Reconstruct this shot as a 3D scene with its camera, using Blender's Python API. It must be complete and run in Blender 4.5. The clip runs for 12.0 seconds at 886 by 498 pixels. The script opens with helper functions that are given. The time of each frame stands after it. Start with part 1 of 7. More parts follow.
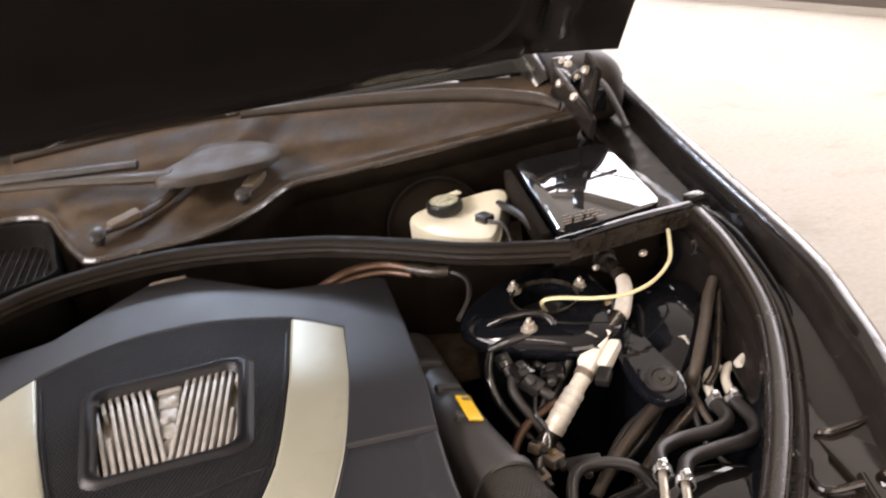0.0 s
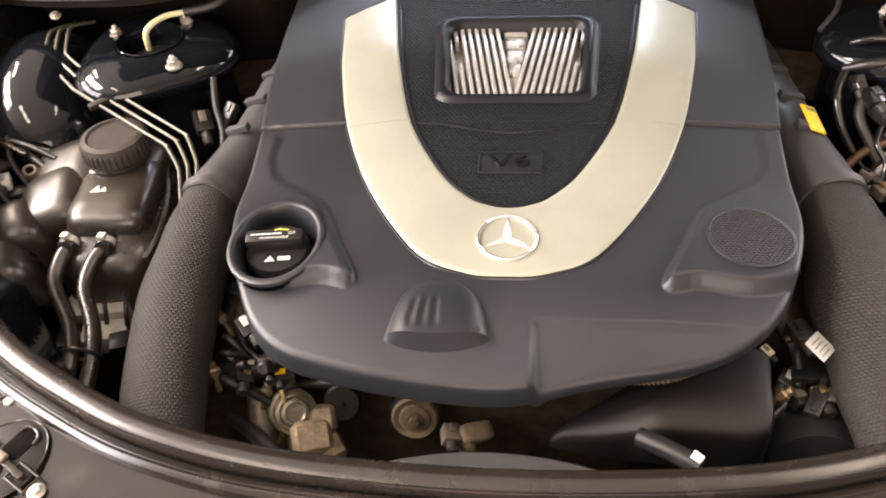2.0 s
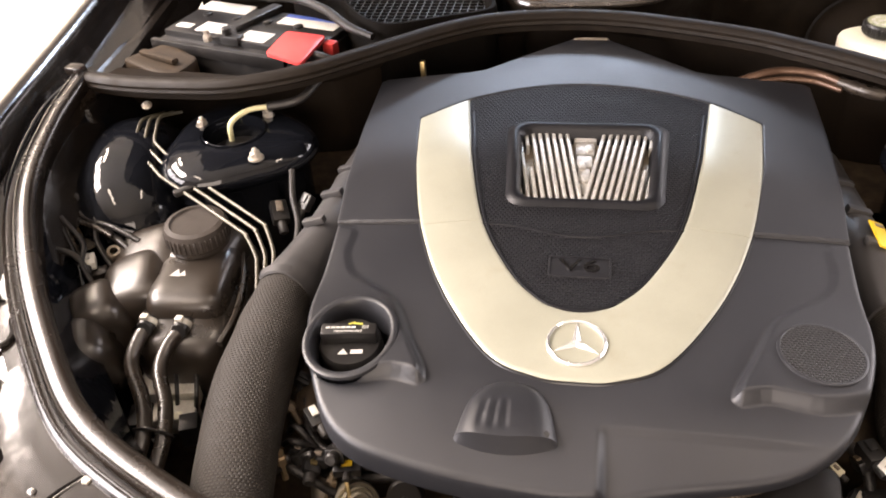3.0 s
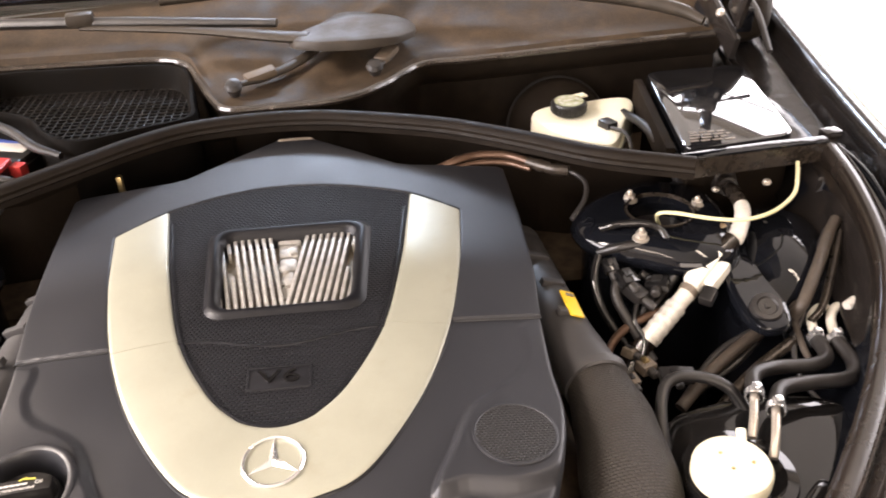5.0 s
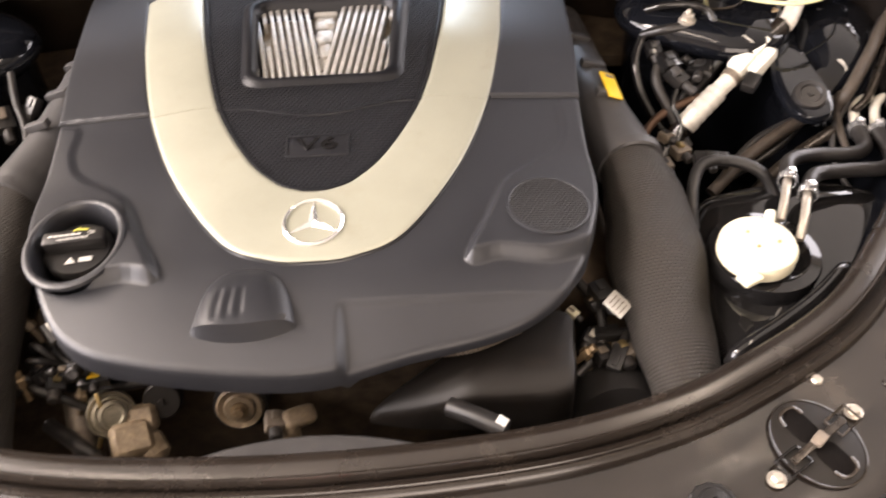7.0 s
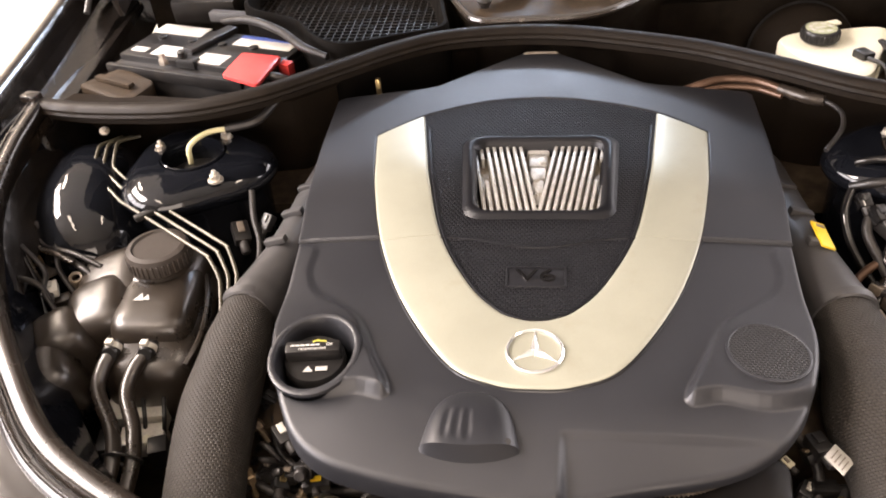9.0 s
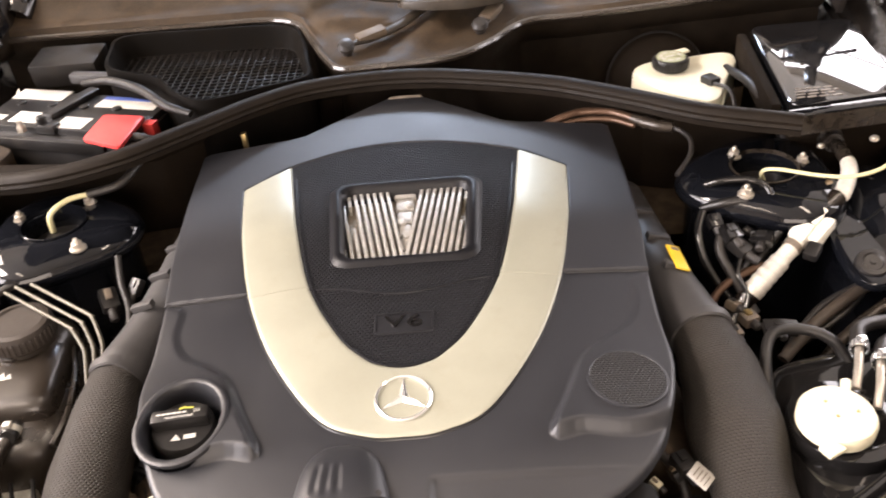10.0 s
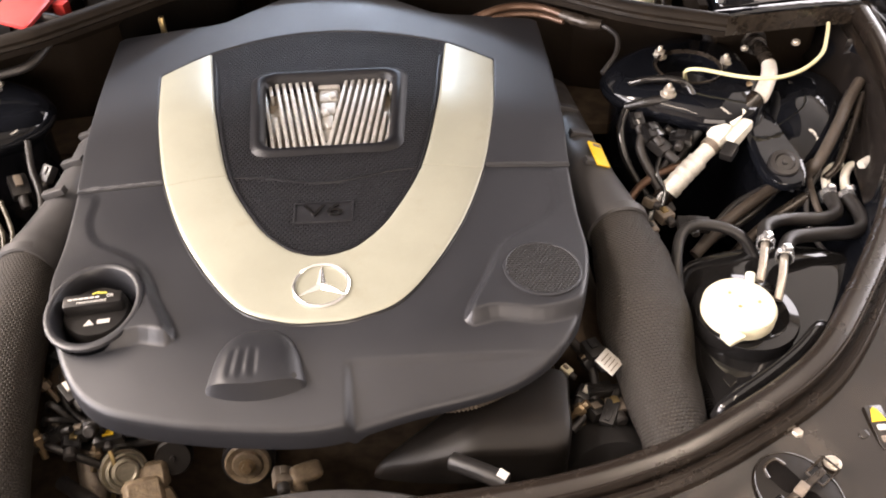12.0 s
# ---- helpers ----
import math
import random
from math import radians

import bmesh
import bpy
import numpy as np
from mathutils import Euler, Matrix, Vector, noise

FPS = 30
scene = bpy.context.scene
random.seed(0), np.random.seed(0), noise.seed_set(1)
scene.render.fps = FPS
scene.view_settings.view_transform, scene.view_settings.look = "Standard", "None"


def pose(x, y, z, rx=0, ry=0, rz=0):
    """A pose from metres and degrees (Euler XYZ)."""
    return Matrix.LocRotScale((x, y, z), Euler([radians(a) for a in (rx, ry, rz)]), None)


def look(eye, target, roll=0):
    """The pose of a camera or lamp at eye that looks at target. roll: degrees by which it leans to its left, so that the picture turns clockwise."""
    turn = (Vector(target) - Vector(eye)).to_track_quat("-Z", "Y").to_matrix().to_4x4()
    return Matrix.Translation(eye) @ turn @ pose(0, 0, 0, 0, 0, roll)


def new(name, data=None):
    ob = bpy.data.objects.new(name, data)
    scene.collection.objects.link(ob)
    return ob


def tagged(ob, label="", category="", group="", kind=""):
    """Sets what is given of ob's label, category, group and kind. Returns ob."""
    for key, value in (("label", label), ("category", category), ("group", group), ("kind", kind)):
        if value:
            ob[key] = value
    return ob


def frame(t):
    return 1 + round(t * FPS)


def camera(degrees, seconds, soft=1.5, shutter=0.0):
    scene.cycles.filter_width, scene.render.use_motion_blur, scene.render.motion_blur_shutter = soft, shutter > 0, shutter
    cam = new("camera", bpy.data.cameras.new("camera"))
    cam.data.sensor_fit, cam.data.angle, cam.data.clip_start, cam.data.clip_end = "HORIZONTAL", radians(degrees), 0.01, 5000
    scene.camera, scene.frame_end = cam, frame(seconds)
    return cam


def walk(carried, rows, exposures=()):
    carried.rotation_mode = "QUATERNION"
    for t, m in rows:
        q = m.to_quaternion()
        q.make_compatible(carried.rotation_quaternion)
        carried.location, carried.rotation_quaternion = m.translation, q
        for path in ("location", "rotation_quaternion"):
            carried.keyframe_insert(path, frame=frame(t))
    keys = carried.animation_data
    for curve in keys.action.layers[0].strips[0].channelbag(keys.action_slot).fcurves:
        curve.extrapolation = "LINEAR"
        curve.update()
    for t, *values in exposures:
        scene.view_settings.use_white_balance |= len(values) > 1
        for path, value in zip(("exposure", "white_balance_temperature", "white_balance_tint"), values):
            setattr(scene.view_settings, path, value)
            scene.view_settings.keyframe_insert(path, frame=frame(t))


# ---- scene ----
cam = camera(55.2, 12.0, soft=1.8, shutter=0.3)
METRES, EYE, TILT, LEAN, TURN = 0.95, 1.55, -32.0, 0.0, 0.0
PATH = [
    (0, (0.192, -0.605, 1.52), (0.553, 1.153, 0.637), -7.8),
    (0.3, (0.163, -0.593, 1.503), (0.442, 1.131, 0.528), -5.4),
    (0.5, (0.142, -0.599, 1.486), (0.361, 1.106, 0.464), -4.8),
    (1, (0.11, -0.626, 1.488), (0.124, 0.98, 0.296), -4.4),
    (1.5, (0.065, -0.639, 1.472), (-0.048, 0.844, 0.135), -5.3),
    (2, (0.032, -0.66, 1.486), (-0.187, 0.79, 0.126), -5.2),
    (2.5, (0.008, -0.669, 1.509), (-0.291, 0.827, 0.216), -4.5),
    (2.7, (-0.001, -0.668, 1.519), (-0.328, 0.854, 0.263), -4.6),
    (4.3, (0.064, -0.648, 1.53), (-0.026, 1.01, 0.415), -5.2),
    (4.5, (0.087, -0.639, 1.523), (0.078, 1.034, 0.426), -3.8),
    (5, (0.135, -0.626, 1.521), (0.272, 1.058, 0.45), -2.4),
    (5.5, (0.167, -0.622, 1.516), (0.406, 1.034, 0.421), -2.2),
    (6, (0.174, -0.625, 1.513), (0.457, 0.95, 0.313), -2.1),
    (6.5, (0.153, -0.64, 1.503), (0.392, 0.859, 0.2), -1.4),
    (7, (0.121, -0.656, 1.495), (0.161, 0.751, 0.074), -2.3),
    (7.5, (0.069, -0.67, 1.496), (-0.052, 0.691, 0.036), -3.2),
    (7.7, (0.068, -0.674, 1.505), (-0.137, 0.685, 0.053), -4.9),
    (9.3, (0.007, -0.681, 1.547), (-0.234, 0.916, 0.367), -4.9),
    (9.5, (0.029, -0.67, 1.545), (-0.165, 0.932, 0.363), -5.3),
    (10, (0.081, -0.673, 1.562), (0.035, 0.957, 0.405), -5.4),
    (10.5, (0.116, -0.674, 1.558), (0.208, 0.973, 0.426), -4.6),
    (11, (0.128, -0.678, 1.564), (0.289, 0.942, 0.402), -3.7),
    (11.5, (0.119, -0.682, 1.551), (0.254, 0.858, 0.281), -3.2),
    (12, (0.1, -0.689, 1.541), (0.187, 0.803, 0.213), -1.3),
]
walk(cam, [(t, look(eye, target, roll)) for t, eye, target, roll in PATH], exposures=[(0, -0.60, 6500, 20), (0.35, -0.30, 6500, 20), (0.8, -0.13, 6500, 20), (12, -0.13, 6500, 20)])

# ---- world and light ----
world = bpy.data.worlds.new("sky")
scene.world = world
world.use_nodes = True
_w = world.node_tree
_sky = _w.nodes.new("ShaderNodeTexSky")
_sky.sky_type, _sky.sun_disc = "NISHITA", False
_sky.sun_elevation, _sky.sun_rotation = radians(42), radians(70)
_w.links.new(_sky.outputs[0], _w.nodes["Background"].inputs["Color"])
_w.nodes["Background"].inputs["Strength"].default_value = 0.12

ROOM = pose(0, 0, 0, 0, 0, 21.9)      # the hall is turned against the car
WALL_R, WALL_L, WALL_F, WALL_B, HEIGHT = 5.8, -6.0, -6.5, 9.0, 5.0


def area_lamp(name, m, sx, sy, watts, colour):
    la = bpy.data.lights.new(name, "AREA")
    la.shape, la.size, la.size_y, la.energy, la.color = "RECTANGLE", sx, sy, watts, colour
    ob = new(name, la)
    ob.matrix_world = m
    return ob


# daylight in the glazed front; unseen west front and gate behind the filmer added
area_lamp("glazing_lamp", ROOM @ pose(WALL_R + 0.25, 2.5, 2.45, 0, 90, 0), 4.3, 9.0, 1350, (1.0, 0.97, 0.93))
# fill for the left of the bay, set in an added west window
area_lamp("glazing_lamp", ROOM @ pose(WALL_L - 0.25, 1.5, 2.45, 0, -90, 0), 4.3, 7.0, 2250, (1.0, 0.96, 0.91))
# warm front fill; the gate it stands in is unseen and added
area_lamp("added_gate_fill", ROOM @ pose(-2.6, WALL_F - 0.25, 2.0, 90, 0, 0), 5.0, 3.6, 480, (1.0, 0.86, 0.68))
# roof light over the rear of the hall
SKY = (0.9, 5.3, 3.5, 6.3)
area_lamp("unseen_roof_light", ROOM @ pose(2.2, 5.8, HEIGHT + 0.15, 0, 0, 0), 2.4, 0.9, 640, (0.68, 0.84, 1.0))
# second roof light along the window side, unseen, added for warm reflections in the bay
SKY_W = (-5.4, 0.2, -3.8, 5.6)
area_lamp("unseen_roof_light", ROOM @ pose(-4.6, 2.9, HEIGHT + 0.15, 0, 0, 0), 1.5, 5.2, 2300, (1.0, 0.91, 0.78))
# unseen tubes, added; the rear one gives the front panel its left reflection
LAMPS = [(-2.6, -1.5), (1.8, -1.5), (-3.0, 4.9)]
for lx, ly in LAMPS:
    area_lamp("added_tube_light", ROOM @ pose(lx, ly, HEIGHT - 0.16, 0, 0, 0), 0.25, 2.4, 60 if ly < 0 else 160, (1.0, 0.86, 0.66))

# ---- tools ----
ORG = {}


def thing(name, at, label, category, group=""):
    ob = new(name)
    ob.empty_display_size = 0.05
    ob.location = at
    ORG[ob.name] = Vector(at)
    return tagged(ob, label, category, group)


def part(name, bm, material, parent, label="", smooth=True):
    org = ORG[parent.name]
    bmesh.ops.recalc_face_normals(bm, faces=bm.faces)
    bm.transform(Matrix.Translation(-org))
    me = bpy.data.meshes.new(name)
    bm.to_mesh(me)
    bm.free()
    if smooth:
        me.shade_smooth()
        try:
            me.set_sharp_from_angle(angle=radians(38))
        except AttributeError:
            pass
    me.materials.append(material)
    ob = new(name, me)
    ob.parent = parent
    ORG[ob.name] = org
    if label:
        ob["label"] = label
    return ob


def structure(name, bm, material, label, category):
    org = Vector((0, 0, 0))
    bmesh.ops.recalc_face_normals(bm, faces=bm.faces)
    me = bpy.data.meshes.new(name)
    bm.to_mesh(me)
    bm.free()
    me.materials.append(material)
    ob = new(name, me)
    ORG[ob.name] = org
    return tagged(ob, label, category, kind="structure")


def spline(pts, n, closed=False):
    """Catmull-Rom through the points, n steps a span."""
    pts = [Vector(p) for p in pts]
    out, m = [], len(pts)
    spans = m if closed else m - 1
    for i in range(spans):
        if closed:
            a, b, c, d = pts[i - 1], pts[i], pts[(i + 1) % m], pts[(i + 2) % m]
        else:
            b, c = pts[i], pts[i + 1]
            a = pts[i - 1] if i else b * 2 - c
            d = pts[i + 2] if i + 2 < m else c * 2 - b
        for k in range(n):
            t = k / n
            out.append(0.5 * (2 * b + (c - a) * t + (2 * a - 5 * b + 4 * c - d) * t * t + (3 * b - a - 3 * c + d) * t ** 3))
    if not closed:
        out.append(pts[-1].copy())
    return out


def frames(path):
    """Tangent, side and up along a path, carried without twist."""
    res, n = [], len(path)
    up = None
    for i, p in enumerate(path):
        t = (path[min(i + 1, n - 1)] - path[max(i - 1, 0)]).normalized()
        if up is None:
            up = Vector((0, 0, 1)) if abs(t.z) < 0.9 else Vector((0, 1, 0))
        side = t.cross(up).normalized()
        up = side.cross(t).normalized()
        res.append((p, t, side, up))
    return res


def tube(bm, pts, radius, segs=12, n=8, flat=1.0, smooth=True, wobble=None, caps=True):
    """A swept tube. radius: a number or one for each control point; wobble(v) scales it along the length."""
    if isinstance(radius, (int, float)):
        radius = [radius] * len(pts)
    path = spline(pts, n) if smooth and len(pts) > 2 else [Vector(p) for p in pts]
    steps = n if smooth and len(pts) > 2 else 1
    uv = bm.loops.layers.uv.verify()
    rings, length = [], []
    run = 0.0
    for i, (p, t, side, up) in enumerate(frames(path)):
        k = min(i / steps, len(radius) - 1.0)
        a = int(k)
        f = k - a
        f = f * f * (3 - 2 * f)
        r = radius[a] * (1 - f) + radius[min(a + 1, len(radius) - 1)] * f
        if i:
            run += (p - path[i - 1]).length
        if wobble:
            r *= wobble(run)
        length.append(run)
        rings.append([bm.verts.new(p + side * (math.cos(2 * math.pi * j / segs) * r) + up * (math.sin(2 * math.pi * j / segs) * r * flat)) for j in range(segs)])
    mean = sum(radius) / len(radius)
    for i in range(len(rings) - 1):
        for j in range(segs):
            f = bm.faces.new((rings[i][j], rings[i][(j + 1) % segs], rings[i + 1][(j + 1) % segs], rings[i + 1][j]))
            for lp, (u, v) in zip(f.loops, ((j, i), (j + 1, i), (j + 1, i + 1), (j, i + 1))):
                lp[uv].uv = (u / segs * 2 * math.pi * mean, length[v])
    if caps:
        bm.faces.new(rings[0][::-1])
        bm.faces.new(rings[-1])
    return bm


def lathe(bm, profile, centre, axis=(0, 0, 1), segs=32, cap=True):
    """Turns (radius, height) pairs about an axis through centre."""
    axis = Vector(axis).normalized()
    q = Vector((0, 0, 1)).rotation_difference(axis).to_matrix()
    c = Vector(centre)
    rings = []
    for r, h in profile:
        rings.append([bm.verts.new(c + q @ Vector((r * math.cos(2 * math.pi * j / segs), r * math.sin(2 * math.pi * j / segs), h))) for j in range(segs)])
    for a, b in zip(rings, rings[1:]):
        for j in range(segs):
            bm.faces.new((a[j], a[(j + 1) % segs], b[(j + 1) % segs], b[j]))
    if cap:
        bm.faces.new(rings[0][::-1])
        bm.faces.new(rings[-1])
    return bm


def box(bm, centre, size, bevel=0.0, turn=(0, 0, 0), segs=2):
    made = bmesh.ops.create_cube(bm, size=1.0, matrix=pose(*centre, *turn) @ Matrix.Diagonal((*size, 1)))
    if bevel:
        es = list({e for v in made["verts"] for e in v.link_edges})
        bmesh.ops.bevel(bm, geom=es, offset=bevel, segments=segs, affect="EDGES", profile=0.6)
    return bm


def slab(bm, outline, z0, z1, bevel=0.002, m=None):
    """A plate from a flat outline of (x, y), with rounded upper edges; z may be a function of (x, y)."""
    n = len(outline)
    c = Vector((sum(p[0] for p in outline) / n, sum(p[1] for p in outline) / n))
    def put(k, z):
        row = []
        for x, y in outline:
            p = c + (Vector((x, y)) - c) * k
            v = Vector((p.x, p.y, z(p.x, p.y) if callable(z) else z))
            row.append(bm.verts.new(m @ v if m else v))
        return row
    size = sum((Vector(p) - c).length for p in outline) / n
    top = (lambda d: (lambda x, y: z1(x, y) - d)) if callable(z1) else (lambda d: z1 - d)
    rows = [put(1, z0), put(1, top(bevel)), put(1 - 0.3 * bevel / size, top(bevel * 0.3)), put(1 - bevel / size, top(0))]
    if callable(z1):
        rows += [put((1 - bevel / size) * k, z1) for k in (0.75, 0.5, 0.25)]
    for a, b in zip(rows, rows[1:]):
        for j in range(n):
            bm.faces.new((a[j], a[(j + 1) % n], b[(j + 1) % n], b[j]))
    bm.faces.new(rows[0][::-1])
    bm.faces.new(rows[-1])
    return bm


def rounded(x0, y0, x1, y1, r, n=6):
    out = []
    for cx, cy, a in ((x1 - r, y1 - r, 0), (x0 + r, y1 - r, 90), (x0 + r, y0 + r, 180), (x1 - r, y0 + r, 270)):
        for k in range(n + 1):
            t = radians(a + 90 * k / n)
            out.append((cx + r * math.cos(t), cy + r * math.sin(t)))
    return out


def blob(bm, centre, radii, power=2.6, turn=(0, 0, 0), segs=36, rings=20):
    """A rounded, box-like swelling."""
    m = pose(*centre, *turn)
    e = 2.0 / power
    def sp(a):
        return math.copysign(abs(a) ** e, a)
    rows = []
    for i in range(rings + 1):
        v = -math.pi / 2 + math.pi * i / rings
        if i in (0, rings):
            rows.append([bm.verts.new(m @ Vector((0, 0, radii[2] * sp(math.sin(v)))))])
            continue
        rows.append([bm.verts.new(m @ Vector((radii[0] * sp(math.cos(v)) * sp(math.cos(2 * math.pi * j / segs)), radii[1] * sp(math.cos(v)) * sp(math.sin(2 * math.pi * j / segs)), radii[2] * sp(math.sin(v))))) for j in range(segs)])
    for a, b in zip(rows, rows[1:]):
        for j in range(segs):
            k = (j + 1) % segs
            if len(a) == 1:
                bm.faces.new((a[0], b[k], b[j]))
            elif len(b) == 1:
                bm.faces.new((a[j], a[k], b[0]))
            else:
                bm.faces.new((a[j], a[k], b[k], b[j]))
    return bm


def lettering(text, size, m, depth=0.0006):
    """Words as a mesh, laid by the pose m."""
    cu = bpy.data.curves.new("lettering", "FONT")
    cu.body, cu.size, cu.extrude, cu.align_x, cu.align_y = text, size, depth, "CENTER", "CENTER"
    ob = new("lettering", cu)
    me = bpy.data.meshes.new_from_object(ob.evaluated_get(bpy.context.evaluated_depsgraph_get()))
    bpy.data.objects.remove(ob)
    bm = bmesh.new()
    bm.from_mesh(me)
    bpy.data.meshes.remove(me)
    bm.transform(m)
    return bm


# ---- materials ----
def material(name, colour, rough=0.5, metal=0.0, vary=0.25, grain=400.0, bump=0.05, dirt=0.0, dirt_colour=(0.16, 0.12, 0.085), coat=0.0, patch=14.0, weave=0.0, lines=0.0, spec=0.5, relief=0.0004, mortar=0.62, laid=False):
    """A painted, moulded or cast surface: two scales of variation, fine relief, optional dust, woven or ribbed relief."""
    ma = bpy.data.materials.new(name)
    ma.use_nodes = True
    nt = ma.node_tree
    bs = nt.nodes["Principled BSDF"]
    def nd(kind, **kw):
        n = nt.nodes.new(kind)
        for k, v in kw.items():
            n.inputs[k].default_value = v
        return n
    co = nt.nodes.new("ShaderNodeTexCoord")
    big = nd("ShaderNodeTexNoise", Scale=patch, Detail=5.0, Roughness=0.6)
    small = nd("ShaderNodeTexNoise", Scale=grain, Detail=3.0)
    for n in (big, small):
        nt.links.new(co.outputs["Object"], n.inputs["Vector"])
    mixv = nd("ShaderNodeMath")
    mixv.operation = "ADD"
    nt.links.new(big.outputs["Fac"], mixv.inputs[0])
    nt.links.new(small.outputs["Fac"], mixv.inputs[1])
    ramp = nt.nodes.new("ShaderNodeValToRGB")
    ramp.color_ramp.elements[0].position, ramp.color_ramp.elements[1].position = 0.3, 0.75
    half = nd("ShaderNodeMath")
    half.operation = "MULTIPLY"
    half.inputs[1].default_value = 0.5
    nt.links.new(mixv.outputs[0], half.inputs[0])
    nt.links.new(half.outputs[0], ramp.inputs["Fac"])
    ramp.color_ramp.elements[0].color = (*[c * (1 - vary) for c in colour], 1)
    ramp.color_ramp.elements[1].color = (*[min(1, c * (1 + vary)) for c in colour], 1)
    col = ramp.outputs["Color"]
    rmap = nd("ShaderNodeMapRange")
    rmap.inputs["To Min"].default_value = max(0.02, rough * (1 - 0.35 * vary - 0.1))
    rmap.inputs["To Max"].default_value = min(1.0, rough * (1 + 0.35 * vary + 0.1))
    rmap.inputs["From Min"].default_value, rmap.inputs["From Max"].default_value = 0.3, 0.7
    nt.links.new(big.outputs["Fac"], rmap.inputs["Value"])
    rough_out = rmap.outputs[0]
    if dirt:
        dn = nd("ShaderNodeTexNoise", Scale=patch * 1.7, Detail=8.0, Roughness=0.68)
        nt.links.new(co.outputs["Object"], dn.inputs["Vector"])
        dr = nd("ShaderNodeMapRange")
        dr.inputs["From Min"].default_value, dr.inputs["From Max"].default_value = 0.62 - 0.3 * dirt, 0.78
        dr.inputs["To Max"].default_value = min(1.0, 0.35 + dirt * 0.5)
        nt.links.new(dn.outputs["Fac"], dr.inputs["Value"])
        mx = nt.nodes.new("ShaderNodeMix")
        mx.data_type = "RGBA"
        nt.links.new(dr.outputs[0], mx.inputs["Factor"])
        nt.links.new(col, mx.inputs["A"])
        mx.inputs["B"].default_value = (*dirt_colour, 1)
        col = mx.outputs["Result"]
        ad = nd("ShaderNodeMath")
        ad.operation = "MULTIPLY_ADD"
        nt.links.new(dr.outputs[0], ad.inputs[0])
        ad.inputs[1].default_value = 0.4
        nt.links.new(rough_out, ad.inputs[2])
        ad.use_clamp = True
        rough_out = ad.outputs[0]
    height = small.outputs["Fac"]
    dist = relief
    if weave:
        mp = nt.nodes.new("ShaderNodeTexCoord")
        mapn = nd("ShaderNodeMapping")
        nt.links.new(mp.outputs["Object" if laid else "UV"], mapn.inputs["Vector"])
        mapn.inputs["Scale"].default_value = (1 / weave, 1 / weave, 1)
        br = nt.nodes.new("ShaderNodeTexBrick")
        br.inputs["Scale"].default_value = 1.0
        br.inputs["Mortar Size"].default_value = 0.34
        br.inputs["Mortar Smooth"].default_value = 1.0
        br.inputs["Brick Width"].default_value, br.inputs["Row Height"].default_value = 1.15, 0.85
        br.inputs["Color1"].default_value = (1, 1, 1, 1)
        br.inputs["Color2"].default_value = (0.8, 0.8, 0.8, 1)
        br.inputs["Mortar"].default_value = (mortar, mortar, mortar, 1)
        nt.links.new(mapn.outputs[0], br.inputs["Vector"])
        mu = nt.nodes.new("ShaderNodeMix")
        mu.data_type, mu.blend_type = "RGBA", "MULTIPLY"
        mu.inputs["Factor"].default_value = 0.8
        nt.links.new(col, mu.inputs["A"])
        nt.links.new(br.outputs["Color"], mu.inputs["B"])
        col = mu.outputs["Result"]
        height = br.outputs["Color"]
        dist = 0.0028
    if lines:
        wv = nt.nodes.new("ShaderNodeTexWave")
        wv.wave_type, wv.bands_direction = "BANDS", "Y"
        wv.inputs["Scale"].default_value = 0.314159 / lines
        wv.inputs["Distortion"].default_value = 0.0
        nt.links.new(co.outputs["Object"], wv.inputs["Vector"])
        wx = nt.nodes.new("ShaderNodeTexWave")
        wx.wave_type, wx.bands_direction = "BANDS", "X"
        wx.inputs["Scale"].default_value = 0.314159 / lines
        nt.links.new(co.outputs["Object"], wx.inputs["Vector"])
        mm = nd("ShaderNodeMath")
        mm.operation = "MULTIPLY_ADD"
        nt.links.new(wx.outputs["Fac"], mm.inputs[0])
        mm.inputs[1].default_value = 0.15
        nt.links.new(wv.outputs["Fac"], mm.inputs[2])
        height = mm.outputs[0]
        dist = 0.0030
    nt.links.new(col, bs.inputs["Base Color"])
    nt.links.new(rough_out, bs.inputs["Roughness"])
    bs.inputs["Metallic"].default_value = metal
    bs.inputs["Specular IOR Level"].default_value = spec
    if coat:
        bs.inputs["Coat Weight"].default_value = coat
        bs.inputs["Coat Roughness"].default_value = 0.04
    if bump:
        bp = nd("ShaderNodeBump", Strength=min(1.0, bump), Distance=dist)
        nt.links.new(height, bp.inputs["Height"])
        nt.links.new(bp.outputs["Normal"], bs.inputs["Normal"])
    return ma

M_COVER = material("cover_plastic", (0.0160, 0.0164, 0.0192), 0.42, vary=0.24, grain=1500, bump=0.32, patch=5, spec=0.5)
M_MESH = material("grey_mesh_plastic", (0.022, 0.021, 0.021), 0.42, vary=0.15, bump=0.8, weave=0.0043, laid=True, mortar=0.10, spec=0.38)
M_BRONZE = material("brown_stained_metal", (0.26, 0.185, 0.105), 0.36, metal=0.6, vary=0.35, grain=200, bump=0.3, dirt=0.3, dirt_colour=(0.10, 0.065, 0.035))
M_PANEL = material("mesh_plastic", (0.0170, 0.0172, 0.0205), 0.42, vary=0.2, bump=0.9, weave=0.0052, laid=True, mortar=0.0, patch=7, spec=0.14)
M_PANEL_SMOOTH = material("panel_plastic", (0.0060, 0.0060, 0.0075), 0.42, vary=0.2, grain=900, bump=0.2, spec=0.25)
